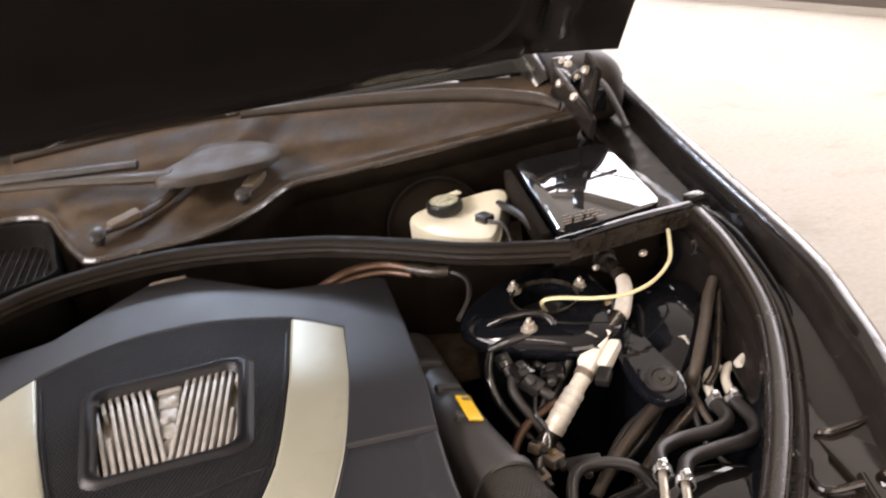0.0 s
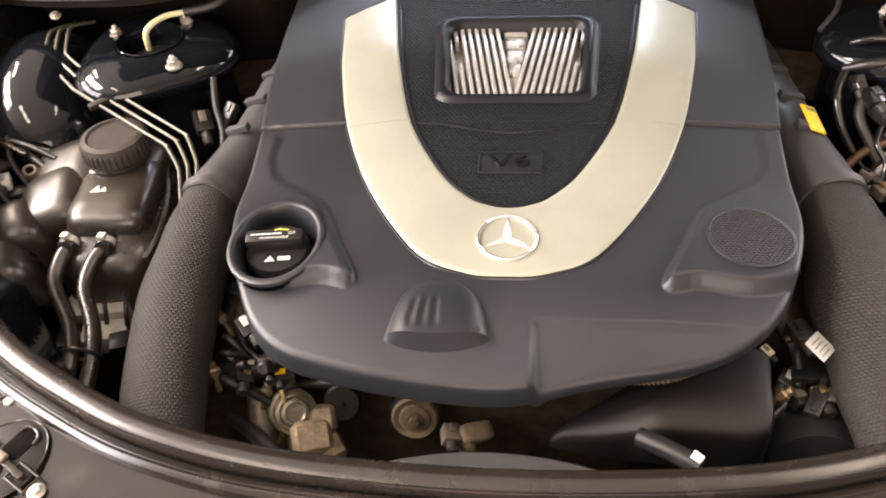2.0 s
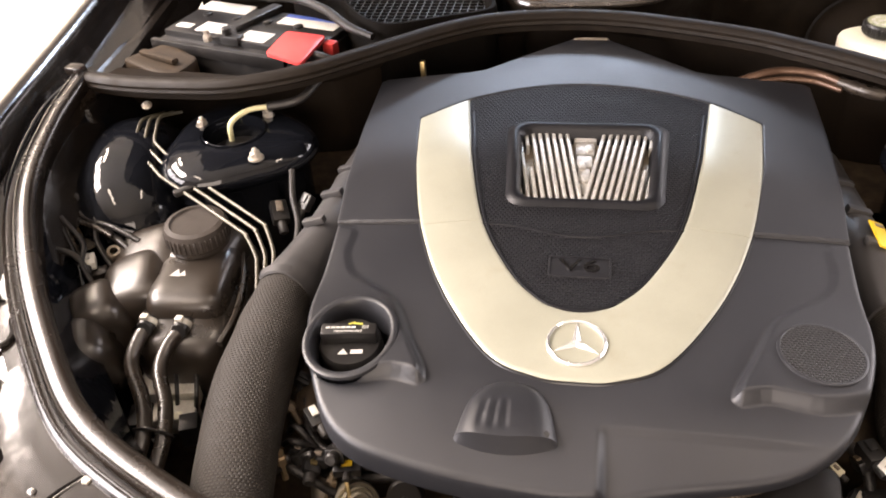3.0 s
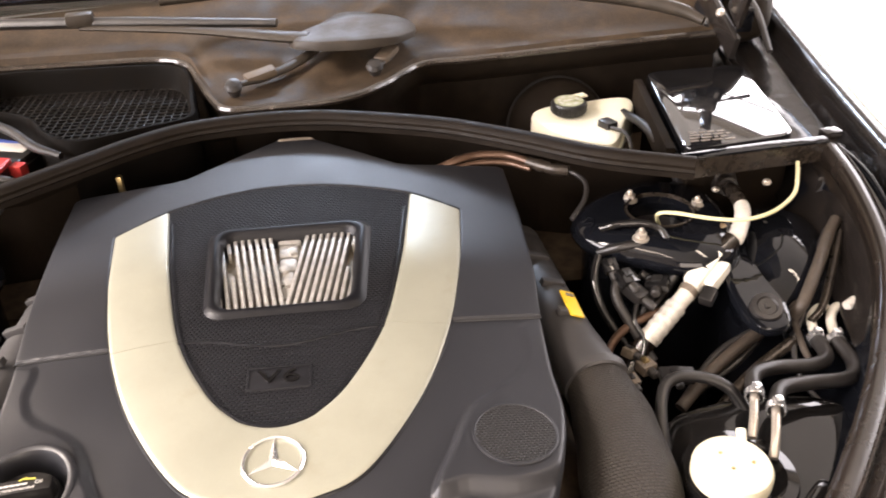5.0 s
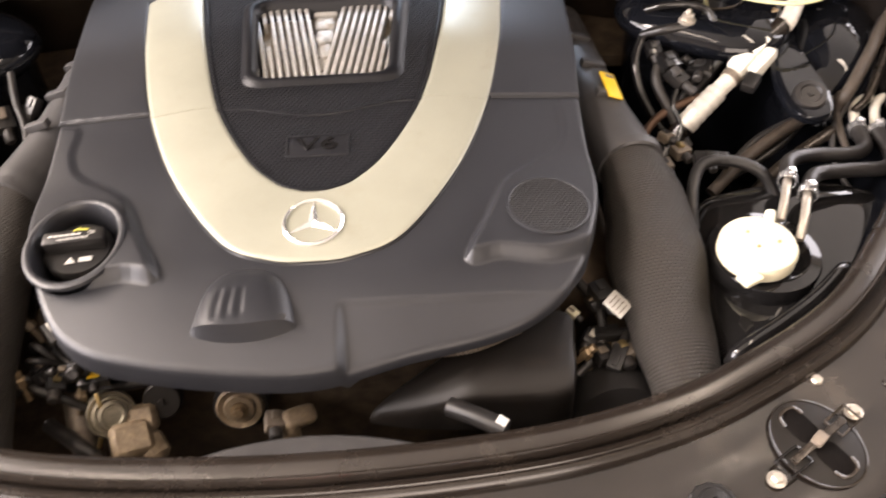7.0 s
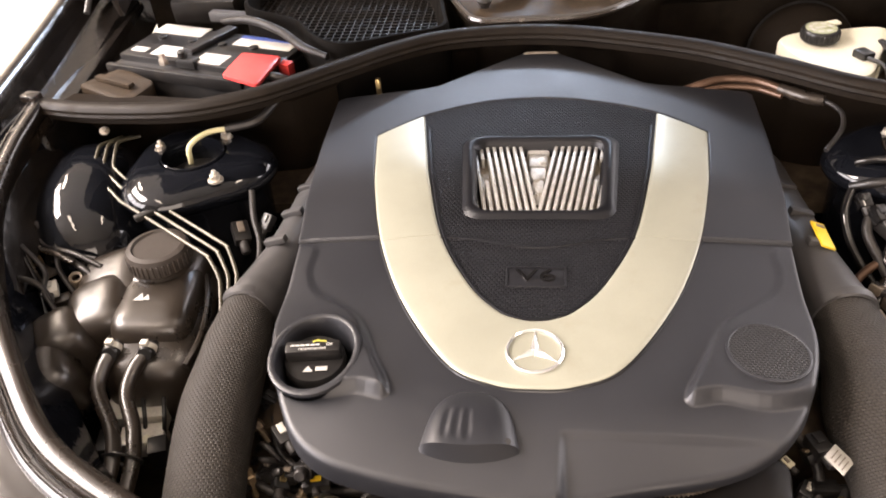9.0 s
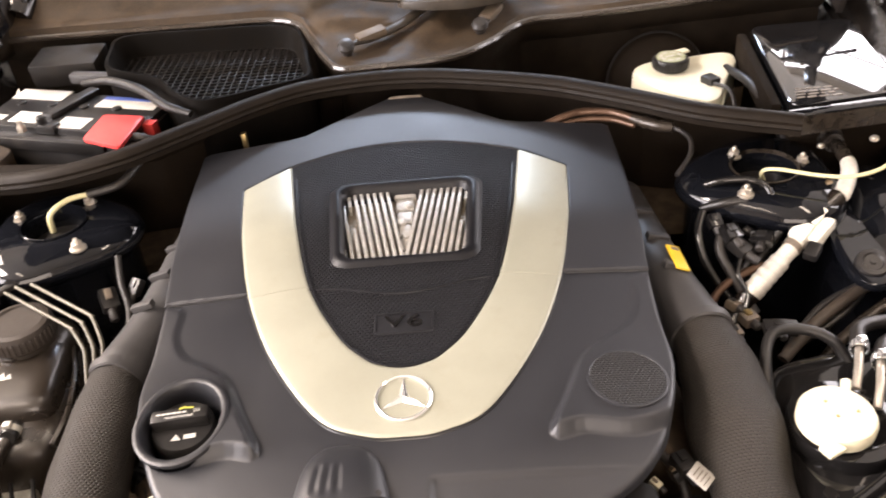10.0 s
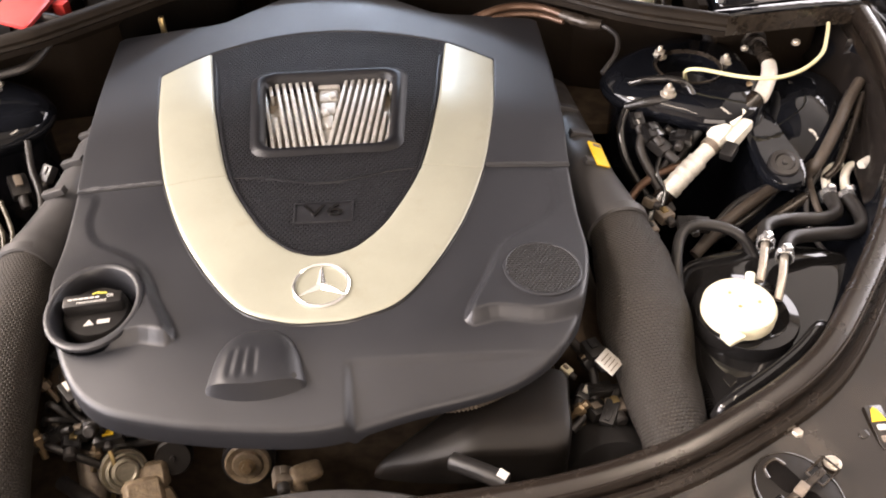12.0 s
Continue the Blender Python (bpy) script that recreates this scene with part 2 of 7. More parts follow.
M_SILVER = material("silver_paint", (0.300, 0.297, 0.236), 0.36, metal=0.2, vary=0.16, grain=1800, bump=0.06, patch=9, dirt=0.16, dirt_colour=(0.245, 0.222, 0.155))
M_CHROME = material("chrome", (0.80, 0.80, 0.80), 0.16, metal=0.85, vary=0.05, bump=0.0)
M_ALU = material("cast_aluminium", (0.66, 0.63, 0.56), 0.45, metal=0.35, vary=0.2, grain=300, bump=0.3, dirt=0.2, dirt_colour=(0.34, 0.23, 0.13))
M_BED = material("manifold_casting", (0.36, 0.31, 0.24), 0.5, metal=0.2, vary=0.4, grain=180, bump=0.5, dirt=0.35, dirt_colour=(0.22, 0.145, 0.08), patch=45)
M_RIB = material("manifold_rib_metal", (0.43, 0.415, 0.385), 0.42, metal=0.3, vary=0.3, grain=300, bump=0.3, dirt=0.2, dirt_colour=(0.25, 0.18, 0.11), patch=50)
M_BADGE = material("badge_plastic", (0.013, 0.013, 0.015), 0.36, vary=0.15, grain=1200, bump=0.2, spec=0.4)
M_ALU_DULL = material("dull_cast_metal", (0.20, 0.165, 0.13), 0.5, metal=0.3, vary=0.35, grain=160, bump=0.6, dirt=0.4, dirt_colour=(0.13, 0.085, 0.05))
M_STEEL = material("zinc_steel", (0.54, 0.49, 0.42), 0.34, metal=0.65, vary=0.25, bump=0.1, dirt=0.15, dirt_colour=(0.30, 0.23, 0.16))
M_BRASS = material("yellow_zinc", (0.55, 0.42, 0.2), 0.35, metal=1.0, vary=0.25, bump=0.1)
M_PAINT = material("black_car_paint", (0.0115, 0.0096, 0.0086), 0.15, vary=0.4, grain=30, bump=0.6, relief=0.0018, dirt=0.25, dirt_colour=(0.036, 0.026, 0.017), spec=0.42)
M_BAY = material("black_bay_paint", (0.0150, 0.0112, 0.0080), 0.5, vary=0.5, grain=30, bump=0.5, relief=0.002, dirt=0.3, dirt_colour=(0.034, 0.0235, 0.0150), spec=0.12)
M_GLOSSPAINT = material("deep_black_car_paint", (0.0050, 0.0056, 0.0075), 0.06, vary=0.3, grain=22, bump=0.6, relief=0.0020, spec=0.45)
M_SUPPORT = material("dusty_black_panel", (0.0130, 0.0102, 0.0082), 0.16, vary=0.6, grain=14, bump=0.5, relief=0.0022, dirt=0.30, dirt_colour=(0.054, 0.036, 0.021), patch=6, spec=0.75)
M_RUBBER = material("black_rubber", (0.0140, 0.0104, 0.0080), 0.25, vary=0.35, grain=500, bump=0.08, dirt=0.12, dirt_colour=(0.038, 0.027, 0.018), patch=9, spec=0.72)
# darker, duller copy of the rubber; the rear seal's shade is in its colour
M_RUBBER_SHADED = material("shaded_bulkhead_rubber", (0.0100, 0.0070, 0.0046), 0.55, vary=0.35, grain=500, bump=0.2, dirt=0.3, dirt_colour=(0.026, 0.018, 0.011), patch=30, spec=0.16)
M_CAP = material("worn_cap_plastic", (0.034, 0.027, 0.022), 0.55, vary=0.3, grain=400, bump=0.25, dirt=0.3, dirt_colour=(0.06, 0.046, 0.033), patch=50, spec=0.35)
M_HOSE = material("hose_rubber", (0.018, 0.016, 0.015), 0.42, vary=0.3, grain=500, bump=0.2, dirt=0.25, dirt_colour=(0.06, 0.046, 0.035))
M_PLASTIC = material("black_plastic", (0.0140, 0.0130, 0.0125), 0.34, vary=0.25, grain=500, bump=0.12, dirt=0.2, dirt_colour=(0.050, 0.038, 0.029))
# dusty black plastic, darkened further for the shade inside the filter box
M_PIT = material("shaded_dusty_black_frame", (0.0030, 0.0023, 0.0017), 0.7, vary=0.35, grain=300, bump=0.3, dirt=0.35, dirt_colour=(0.0085, 0.0060, 0.0038), spec=0.05)
M_LIP = material("shiny_black_lip", (0.030, 0.024, 0.019), 0.16, vary=0.4, grain=200, bump=0.15, dirt=0.2, dirt_colour=(0.085, 0.060, 0.038), patch=25, spec=0.9)
# brown made paler to lift the deep shade at the bay's bottom
M_DEEP = material("lightened_dusty_underside", (0.062, 0.046, 0.032), 0.7, vary=0.6, grain=40, bump=0.4, dirt=0.4, dirt_colour=(0.095, 0.068, 0.045), patch=20, spec=0.08)
M_FILTER = material("matt_black_plastic", (0.0125, 0.0090, 0.0062), 0.8, vary=0.35, grain=300, bump=0.3, dirt=0.3, dirt_colour=(0.026, 0.0175, 0.0105), spec=0.06)
M_TANK = material("tank_plastic", (0.0250, 0.0195, 0.0150), 0.30, vary=0.25, grain=500, bump=0.08, dirt=0.2, dirt_colour=(0.050, 0.037, 0.026), spec=0.75)
M_SLEEVE = material("woven_sleeve", (0.044, 0.038, 0.032), 0.60, vary=0.3, bump=0.75, weave=0.0044, mortar=0.32, dirt=0.25, dirt_colour=(0.070, 0.054, 0.040), spec=0.3)
M_DUCT = material("duct_plastic", (0.042, 0.040, 0.040), 0.48, vary=0.15, grain=700, bump=0.2, dirt=0.2, dirt_colour=(0.08, 0.065, 0.05), patch=40)
M_COWL = material("dusty_cowl_plastic", (0.034, 0.0235, 0.0145), 0.62, vary=0.5, grain=300, bump=0.3, dirt=0.5, dirt_colour=(0.088, 0.060, 0.036), patch=13, spec=0.16)
M_TAN = material("tan_dusty_plastic", (0.080, 0.058, 0.037), 0.6, vary=0.3, bump=0.1, dirt=0.3, dirt_colour=(0.052, 0.036, 0.022))
M_TAPE = material("dusty_cloth_tape", (0.045, 0.034, 0.025), 0.6, vary=0.4, grain=250, bump=0.5, dirt=0.4, dirt_colour=(0.085, 0.063, 0.043), patch=60)
M_GUARD = material("dark_moulded_plastic", (0.0088, 0.0070, 0.0056), 0.5, vary=0.3, grain=700, bump=0.2, dirt=0.3, dirt_colour=(0.024, 0.017, 0.011), patch=25, spec=0.3)
M_CAST = material("stained_cast_metal", (0.20, 0.150, 0.095), 0.5, metal=0.2, vary=0.55, grain=140, bump=0.8, relief=0.002, dirt=0.5, dirt_colour=(0.070, 0.045, 0.024), patch=80)
M_CAST_BRIGHT = material("worn_grey_metal", (0.27, 0.24, 0.18), 0.34, metal=0.5, vary=0.3, grain=200, bump=0.3, dirt=0.3, dirt_colour=(0.13, 0.092, 0.052), patch=60)
M_RAIL = material("dull_brown_metal", (0.034, 0.027, 0.021), 0.28, metal=0.3, vary=0.6, grain=120, bump=0.3, dirt=0.3, dirt_colour=(0.075, 0.055, 0.036), patch=30)
M_LABELGREEN = material("pale_green_label", (0.36, 0.37, 0.24), 0.3, vary=0.3, bump=0.02, patch=60)
M_RAIL_LIGHT = material("grey_brown_metal", (0.17, 0.135, 0.10), 0.5, metal=0.3, vary=0.4, grain=160, bump=0.4, dirt=0.3, dirt_colour=(0.10, 0.07, 0.045), patch=50)
M_WIPER = material("wiper_plastic", (0.026, 0.0205, 0.0150), 0.5, vary=0.3, bump=0.1, dirt=0.35, dirt_colour=(0.060, 0.044, 0.030), spec=0.25)
M_CREAM = material("cream_plastic", (0.80, 0.77, 0.61), 0.34, vary=0.08, grain=300, bump=0.08, dirt=0.12, dirt_colour=(0.52, 0.44, 0.29))
M_CREAM_DULL = material("cream_lid_plastic", (0.66, 0.61, 0.44), 0.42, vary=0.12, grain=200, bump=0.1, dirt=0.15, dirt_colour=(0.45, 0.38, 0.24), patch=30)
M_WHITE = material("white_plastic", (0.68, 0.65, 0.57), 0.4, vary=0.12, bump=0.08, dirt=0.15, dirt_colour=(0.42, 0.36, 0.27))
M_FOIL = material("silver_sleeve", (0.66, 0.62, 0.55), 0.45, metal=0.1, vary=0.2, grain=260, bump=0.5, dirt=0.25, dirt_colour=(0.36, 0.29, 0.21), patch=40)
M_YELLOW = material("yellow_label", (0.80, 0.52, 0.02), 0.45, vary=0.1, bump=0.05)
M_RED = material("red_plastic", (0.62, 0.055, 0.05), 0.35, vary=0.12, bump=0.08)
M_REDLABEL = material("red_label", (0.46, 0.045, 0.032), 0.4, vary=0.12, bump=0.03, dirt=0.15, dirt_colour=(0.26, 0.05, 0.035))
M_PAPER = material("paper_label", (0.56, 0.54, 0.49), 0.5, vary=0.18, bump=0.03, dirt=0.25, dirt_colour=(0.36, 0.31, 0.25))
M_BLUE = material("blue_label", (0.06, 0.10, 0.34), 0.4, vary=0.1, bump=0.03)
M_PRINT = material("printed_grey", (0.5, 0.49, 0.46), 0.5, vary=0.1, bump=0.0)
M_PRINTBLACK = material("printed_black", (0.012, 0.012, 0.013), 0.35, vary=0.1, bump=0.0)
M_LIME = material("printed_yellow_green", (0.42, 0.40, 0.06), 0.5, vary=0.1, bump=0.0)
M_COPPER = material("brown_copper_pipe", (0.105, 0.060, 0.038), 0.38, metal=0.45, vary=0.35, bump=0.1)
M_WIRE = material("pale_yellow_wire", (0.62, 0.57, 0.33), 0.5, vary=0.15, bump=0.05)
M_GOLD = material("olive_coated_line", (0.066, 0.058, 0.040), 0.36, metal=0.3, vary=0.35, bump=0.1)
M_GLOSS = material("glossy_black_lid", (0.012, 0.012, 0.013), 0.05, vary=0.2, grain=60, bump=0.01, patch=8, spec=0.8, coat=1.0)
M_BLACKTANK = material("shiny_black_plastic", (0.009, 0.0085, 0.0085), 0.05, vary=0.3, grain=40, bump=0.12, relief=0.0006, dirt=0.12, dirt_colour=(0.030, 0.024, 0.018), spec=0.55)
M_LINER = material("hood_liner_felt", (0.006, 0.005, 0.0045), 0.95, vary=0.35, grain=220, bump=0.8, spec=0.05)
M_FLOOR = material("pale_floor_tile", (0.335, 0.300, 0.245), 0.6, vary=0.16, grain=45, bump=0.05, patch=2.0, dirt=0.25, dirt_colour=(0.19, 0.16, 0.122), spec=0.25)
M_WALL = material("painted_wall", (0.34, 0.31, 0.27), 0.8, vary=0.06, grain=120, bump=0.1, patch=1.5)
M_CEIL = material("ceiling_paint", (0.46, 0.44, 0.41), 0.85, vary=0.05, grain=80, bump=0.05, patch=1.0)
M_FRAME = material("window_frame_metal", (0.12, 0.10, 0.085), 0.4, metal=0.4, vary=0.15, bump=0.05)
M_GLASS = bpy.data.materials.new("windscreen_glass")
M_GLASS.use_nodes = True
_b = M_GLASS.node_tree.nodes["Principled BSDF"]
_b.inputs["Base Color"].default_value = (0.55, 0.6, 0.58, 1)
_b.inputs["Roughness"].default_value = 0.02
_b.inputs["Transmission Weight"].default_value = 1.0
_b.inputs["IOR"].default_value = 1.45


# ---- the hall ----
def room_box(bm, x0, y0, z0, x1, y1, z1):
    bmesh.ops.create_cube(bm, size=1.0, matrix=ROOM @ pose((x0 + x1) / 2, (y0 + y1) / 2, (z0 + z1) / 2) @ Matrix.Diagonal((x1 - x0, y1 - y0, z1 - z0, 1)))
    return bm


structure("floor", room_box(bmesh.new(), WALL_L - 0.3, WALL_F - 0.3, -0.2, WALL_R + 3.0, WALL_B + 0.3, 0.0), M_FLOOR, "pale beige polished hall floor", "floor")
bm = bmesh.new()
xs = sorted({WALL_L - 0.3, SKY_W[0], SKY_W[2], SKY[0], SKY[2], WALL_R + 0.3})
ys = sorted({WALL_F - 0.3, SKY_W[1], SKY[1], SKY_W[3], SKY[3], WALL_B + 0.3})
for x0, x1 in zip(xs, xs[1:]):
    for y0, y1 in zip(ys, ys[1:]):
        cx, cy = (x0 + x1) / 2, (y0 + y1) / 2
        if not any(q[0] < cx < q[2] and q[1] < cy < q[3] for q in (SKY, SKY_W)):
            room_box(bm, x0, y0, HEIGHT, x1, y1, HEIGHT + 0.1)
for k in range(1, 4):
    y = SKY_W[1] + (SKY_W[3] - SKY_W[1]) * k / 4
    room_box(bm, SKY_W[0], y - 0.04, HEIGHT + 0.005, SKY_W[2], y + 0.04, HEIGHT + 0.095)
structure("ceiling", bm, M_CEIL, "white painted hall ceiling with two unseen roof lights, one added", "ceiling")
bm = bmesh.new()
room_box(bm, WALL_L - 0.2, WALL_F, 0, WALL_L, -2.0, HEIGHT)
room_box(bm, WALL_L - 0.2, 5.0, 0, WALL_L, WALL_B, HEIGHT)
room_box(bm, WALL_L - 0.2, -2.0, 4.6, WALL_L, 5.0, HEIGHT)
room_box(bm, WALL_L - 0.2, -2.0, 0, WALL_L, 5.0, 0.3)
structure("wall_west", bm, M_WALL, "unseen cream hall wall with an added large window", "wall")
structure("wall_north", room_box(bmesh.new(), WALL_L, WALL_B, 0, WALL_R, WALL_B + 0.2, HEIGHT), M_WALL, "plain cream painted hall wall", "wall")
bm = bmesh.new()
room_box(bm, WALL_L, WALL_F - 0.2, 0, -5.1, WALL_F, HEIGHT)
room_box(bm, -0.1, WALL_F - 0.2, 0, WALL_R, WALL_F, HEIGHT)
room_box(bm, -5.1, WALL_F - 0.2, 3.8, -0.1, WALL_F, HEIGHT)
structure("wall_south", bm, M_WALL, "unseen cream hall wall with an added open gate", "wall")
bm = bmesh.new()
room_box(bm, WALL_R, WALL_F, 0, WALL_R + 0.2, -2.0, HEIGHT)
room_box(bm, WALL_R, 7.0, 0, WALL_R + 0.2, WALL_B, HEIGHT)
room_box(bm, WALL_R, -2.0, 4.6, WALL_R + 0.2, 7.0, HEIGHT)
room_box(bm, WALL_R, -2.0, 0, WALL_R + 0.2, 7.0, 0.05)
wall_east = structure("wall_east", bm, M_WALL, "hall wall with a large glazed front", "wall")
# window 2 in the west wall is unseen, added to hold its lamp
for num, x, y0, y1, z0, n in ((1, WALL_R + 0.09, -2.0, 7.0, 0.05, 6), (2, WALL_L - 0.09, -2.0, 5.0, 0.3, 5)):
    win = structure(f"window_{num}", room_box(bmesh.new(), x - 0.06, y0, z0, x + 0.06, y1, z0 + 0.09), M_FRAME, "dark metal framed glazed front with bright daylight", "window")
    for k in range(n + 1):
        y = y0 + (y1 - y0) * k / n
        part("mullion", room_box(bmesh.new(), x - 0.05, y - 0.045, z0 + 0.09, x + 0.05, y + 0.045, 4.6), M_FRAME, win, smooth=False)
    for z in (1.1, 3.0, 4.55):
        part("window_rail", room_box(bmesh.new(), x - 0.04, y0 + 0.1, z - 0.04, x + 0.04, y1 - 0.1, z + 0.04), M_FRAME, win, smooth=False)
for lx, ly in LAMPS:
    lamp = thing("added_ceiling_light", ROOM @ Vector((lx, ly, HEIGHT)), "unseen added long white ceiling light with a cool tube", "ceiling light", "hall ceiling lights")
    bm = bmesh.new()
    box(bm, (0, 0, HEIGHT - 0.045), (0.34, 2.5, 0.09), 0.01)
    bm.transform(ROOM @ pose(lx, ly, 0))
    part("housing", bm, M_CEIL, lamp)

# ---- the car ----
car = thing("car", (0, 1.6, 0), "black saloon car with its bonnet raised, standing on the floor", "car")

SEAL_HALF = [(0, -0.245), (0.2, -0.235), (0.33, -0.211), (0.427, -0.175), (0.542, -0.111), (0.627, -0.022), (0.724, 0.11), (0.80, 0.254), (0.833, 0.40), (0.837, 0.519)]
seal_z = lambda y: 0.80 + 0.17 * (y + 0.245)
RIM = spline([(-x, y, seal_z(y)) for x, y in SEAL_HALF[:0:-1]] + [(x, y, seal_z(y)) for x, y in SEAL_HALF], 8)


def outward(path, i):
    a, b = path[max(i - 1, 0)], path[min(i + 1, len(path) - 1)]
    t = (b - a)
    return Vector((t.y, -t.x, 0)).normalized()


def swept(bm, path, profile, closed=True, width=None):
    """Sweeps (outward, up) pairs along a level path."""
    rows = []
    for i, p in enumerate(path):
        n = outward(path, i)
        k = width(p) if width else 1.0
        rows.append([bm.verts.new(p + n * (d * (k if d > 0.05 else 1.0)) + Vector((0, 0, h))) for d, h in profile])
    m = len(profile)
    for a, b in zip(rows, rows[1:]):
        for j in range(m if closed else m - 1):
            bm.faces.new((a[j], a[(j + 1) % m], b[(j + 1) % m], b[j]))
    if closed:
        bm.faces.new(rows[0][::-1])
        bm.faces.new(rows[-1])
    return bm


def ledge(p):
    if p.y < -0.1:
        return 1.0
    return max(0.36, 1.0 - 1.9 * (p.y + 0.1))


SEAL_SECTION = [(-0.016, -0.014), (-0.0185, -0.004), (-0.0175, 0.003), (-0.0145, 0.0085), (-0.009, 0.0115), (-0.002, 0.0115), (0.0045, 0.0090), (0.0075, 0.0072), (0.0090, 0.0086), (0.0106, 0.0086), (0.0114, 0.0064), (0.0116, -0.0060), (0.0124, -0.0082), (0.0136, -0.0080), (0.0146, -0.0040), (0.0170, -0.0022), (0.0215, -0.0014), (0.0228, -0.0034), (0.0236, -0.0034), (0.0250, -0.0024), (0.0290, -0.0052), (0.0305, -0.0085), (0.031, -0.0165)]
SUPPORT_SECTION = [(-0.014, -0.11), (-0.016, -0.016), (0.029, -0.016), (0.034, -0.017), (0.050, -0.0190), (0.060, -0.0202), (0.074, -0.0228), (0.088, -0.0240), (0.11, -0.0245), (0.135, -0.026), (0.150, -0.032), (0.156, -0.048), (0.158, -0.16)]
part("support_panel", swept(bmesh.new(), RIM, SUPPORT_SECTION, False, ledge), M_SUPPORT, car, "dusty black front support panel")
JOINT = [(-0.506, -0.143), (-0.520, -0.165), (-0.538, -0.186), (-0.552, -0.214), (-0.548, -0.250), (-0.535, -0.268)]
JOINT = [(x, y, min(RIM, key=lambda q: (q.x - x) ** 2 + (q.y - y) ** 2).z - 0.0158 - 0.0014 * k) for k, (x, y) in enumerate(JOINT)]
part("panel_joint", tube(bmesh.new(), JOINT, 0.0020, 8, flat=0.5), M_LINER, car, "dark joint between the panels")
part("joint_bead", tube(bmesh.new(), [(x + 0.0035, y - 0.002, z - 0.001) for x, y, z in JOINT], 0.0022, 8, flat=0.6), M_SUPPORT, car)
part("bonnet_seal", swept(bmesh.new(), RIM, SEAL_SECTION), M_RUBBER, car, "black rubber sealing strip")

REAR = spline([(-0.837, 0.528, 0.937), (-0.75, 0.500, 0.942), (-0.65, 0.482, 0.948), (-0.55, 0.474, 0.955), (-0.45, 0.500, 0.962), (-0.375, 0.553, 0.964), (-0.31, 0.606, 0.965), (-0.25, 0.652, 0.966), (-0.165, 0.696, 0.967), (-0.05, 0.713, 0.967), (0.05, 0.705, 0.967), (0.145, 0.677, 0.967), (0.245, 0.638, 0.967), (0.31, 0.600, 0.967), (0.38, 0.552, 0.967), (0.47, 0.489, 0.966), (0.595, 0.438, 0.963)], 8)
FLANGE = spline([(0.58, 0.448, 0.955), (0.655, 0.462, 0.952), (0.735, 0.480, 0.947), (0.825, 0.500, 0.939)], 8)
BULK = REAR[:-1] + FLANGE[2:]
REAR_SECTION = [(0.004, -0.034), (0.005, -0.022), (0.014, -0.0205), (0.0185, -0.0165), (0.0165, -0.012), (0.0178, -0.007), (0.0145, -0.0008), (0.009, 0.0022), (0.002, 0.0026), (-0.003, 0.0005), (-0.009, -0.002), (-0.014, -0.008), (-0.014, -0.034)]
part("bulkhead_seal", swept(bmesh.new(), REAR, REAR_SECTION), M_RUBBER_SHADED, car, "black rubber bulkhead sealing strip")
part("bulkhead_flange", swept(bmesh.new(), FLANGE, [(-0.008, -0.03), (0.004, -0.03), (0.006, 0.0), (0.002, 0.004), (-0.004, 0.004), (-0.008, 0.0)]), M_RAIL, car, "dusty brown metal flange")
part("flange_lip", swept(bmesh.new(), FLANGE, [(-0.010, 0.004), (0.007, 0.003), (0.008, 0.006), (0.002, 0.009), (-0.008, 0.008)]), M_GLOSSPAINT, car, "shiny black folded lip")
WALL_AT = [(-0.90, 0.62), (-0.70, 0.60), (-0.55, 0.58), (-0.42, 0.60), (-0.33, 0.68), (-0.2, 0.78), (-0.05, 0.80), (0.1, 0.78), (0.22, 0.71), (0.33, 0.645), (0.45, 0.60), (0.58, 0.58), (0.70, 0.60), (0.90, 0.64)]


def wall_y(x):
    for (x0, y0), (x1, y1) in zip(WALL_AT, WALL_AT[1:]):
        if x <= x1:
            return y0 + (y1 - y0) * (x - x0) / (x1 - x0)
    return WALL_AT[-1][1]


bm = bmesh.new()
rows = []
for p in BULK:
    w = max(wall_y(p.x), p.y + 0.07)
    rows.append([bm.verts.new((p.x, y, z)) for y, z in ((p.y + 0.014, p.z - 0.024), (p.y - 0.002, p.z - 0.027), (p.y + 0.003, p.z - 0.033), (p.y + 0.05, p.z - 0.045), (w, 0.888), (w + 0.004, 0.50), (w + 0.02, 0.50), (w + 0.02, 0.893), (p.y + 0.055, p.z - 0.036))])
for a, b in zip(rows, rows[1:]):
    for j in range(len(a)):
        bm.faces.new((a[j], a[(j + 1) % len(a)], b[(j + 1) % len(a)], b[j]))
part("firewall", bm, M_FILTER, car)

# inner wings, from the rim down
half = len(RIM) // 2
for run in (RIM[:half - 22], RIM[half + 23:]):
    part("inner_wing", swept(bmesh.new(), run, [(-0.012, -0.02), (-0.02, -0.06), (-0.05, -0.10), (-0.06, -0.45)], False), M_GLOSSPAINT, car)
part("undertray", box(bmesh.new(), (0, 0.17, 0.44), (1.74, 0.96, 0.02)), M_DEEP, car)

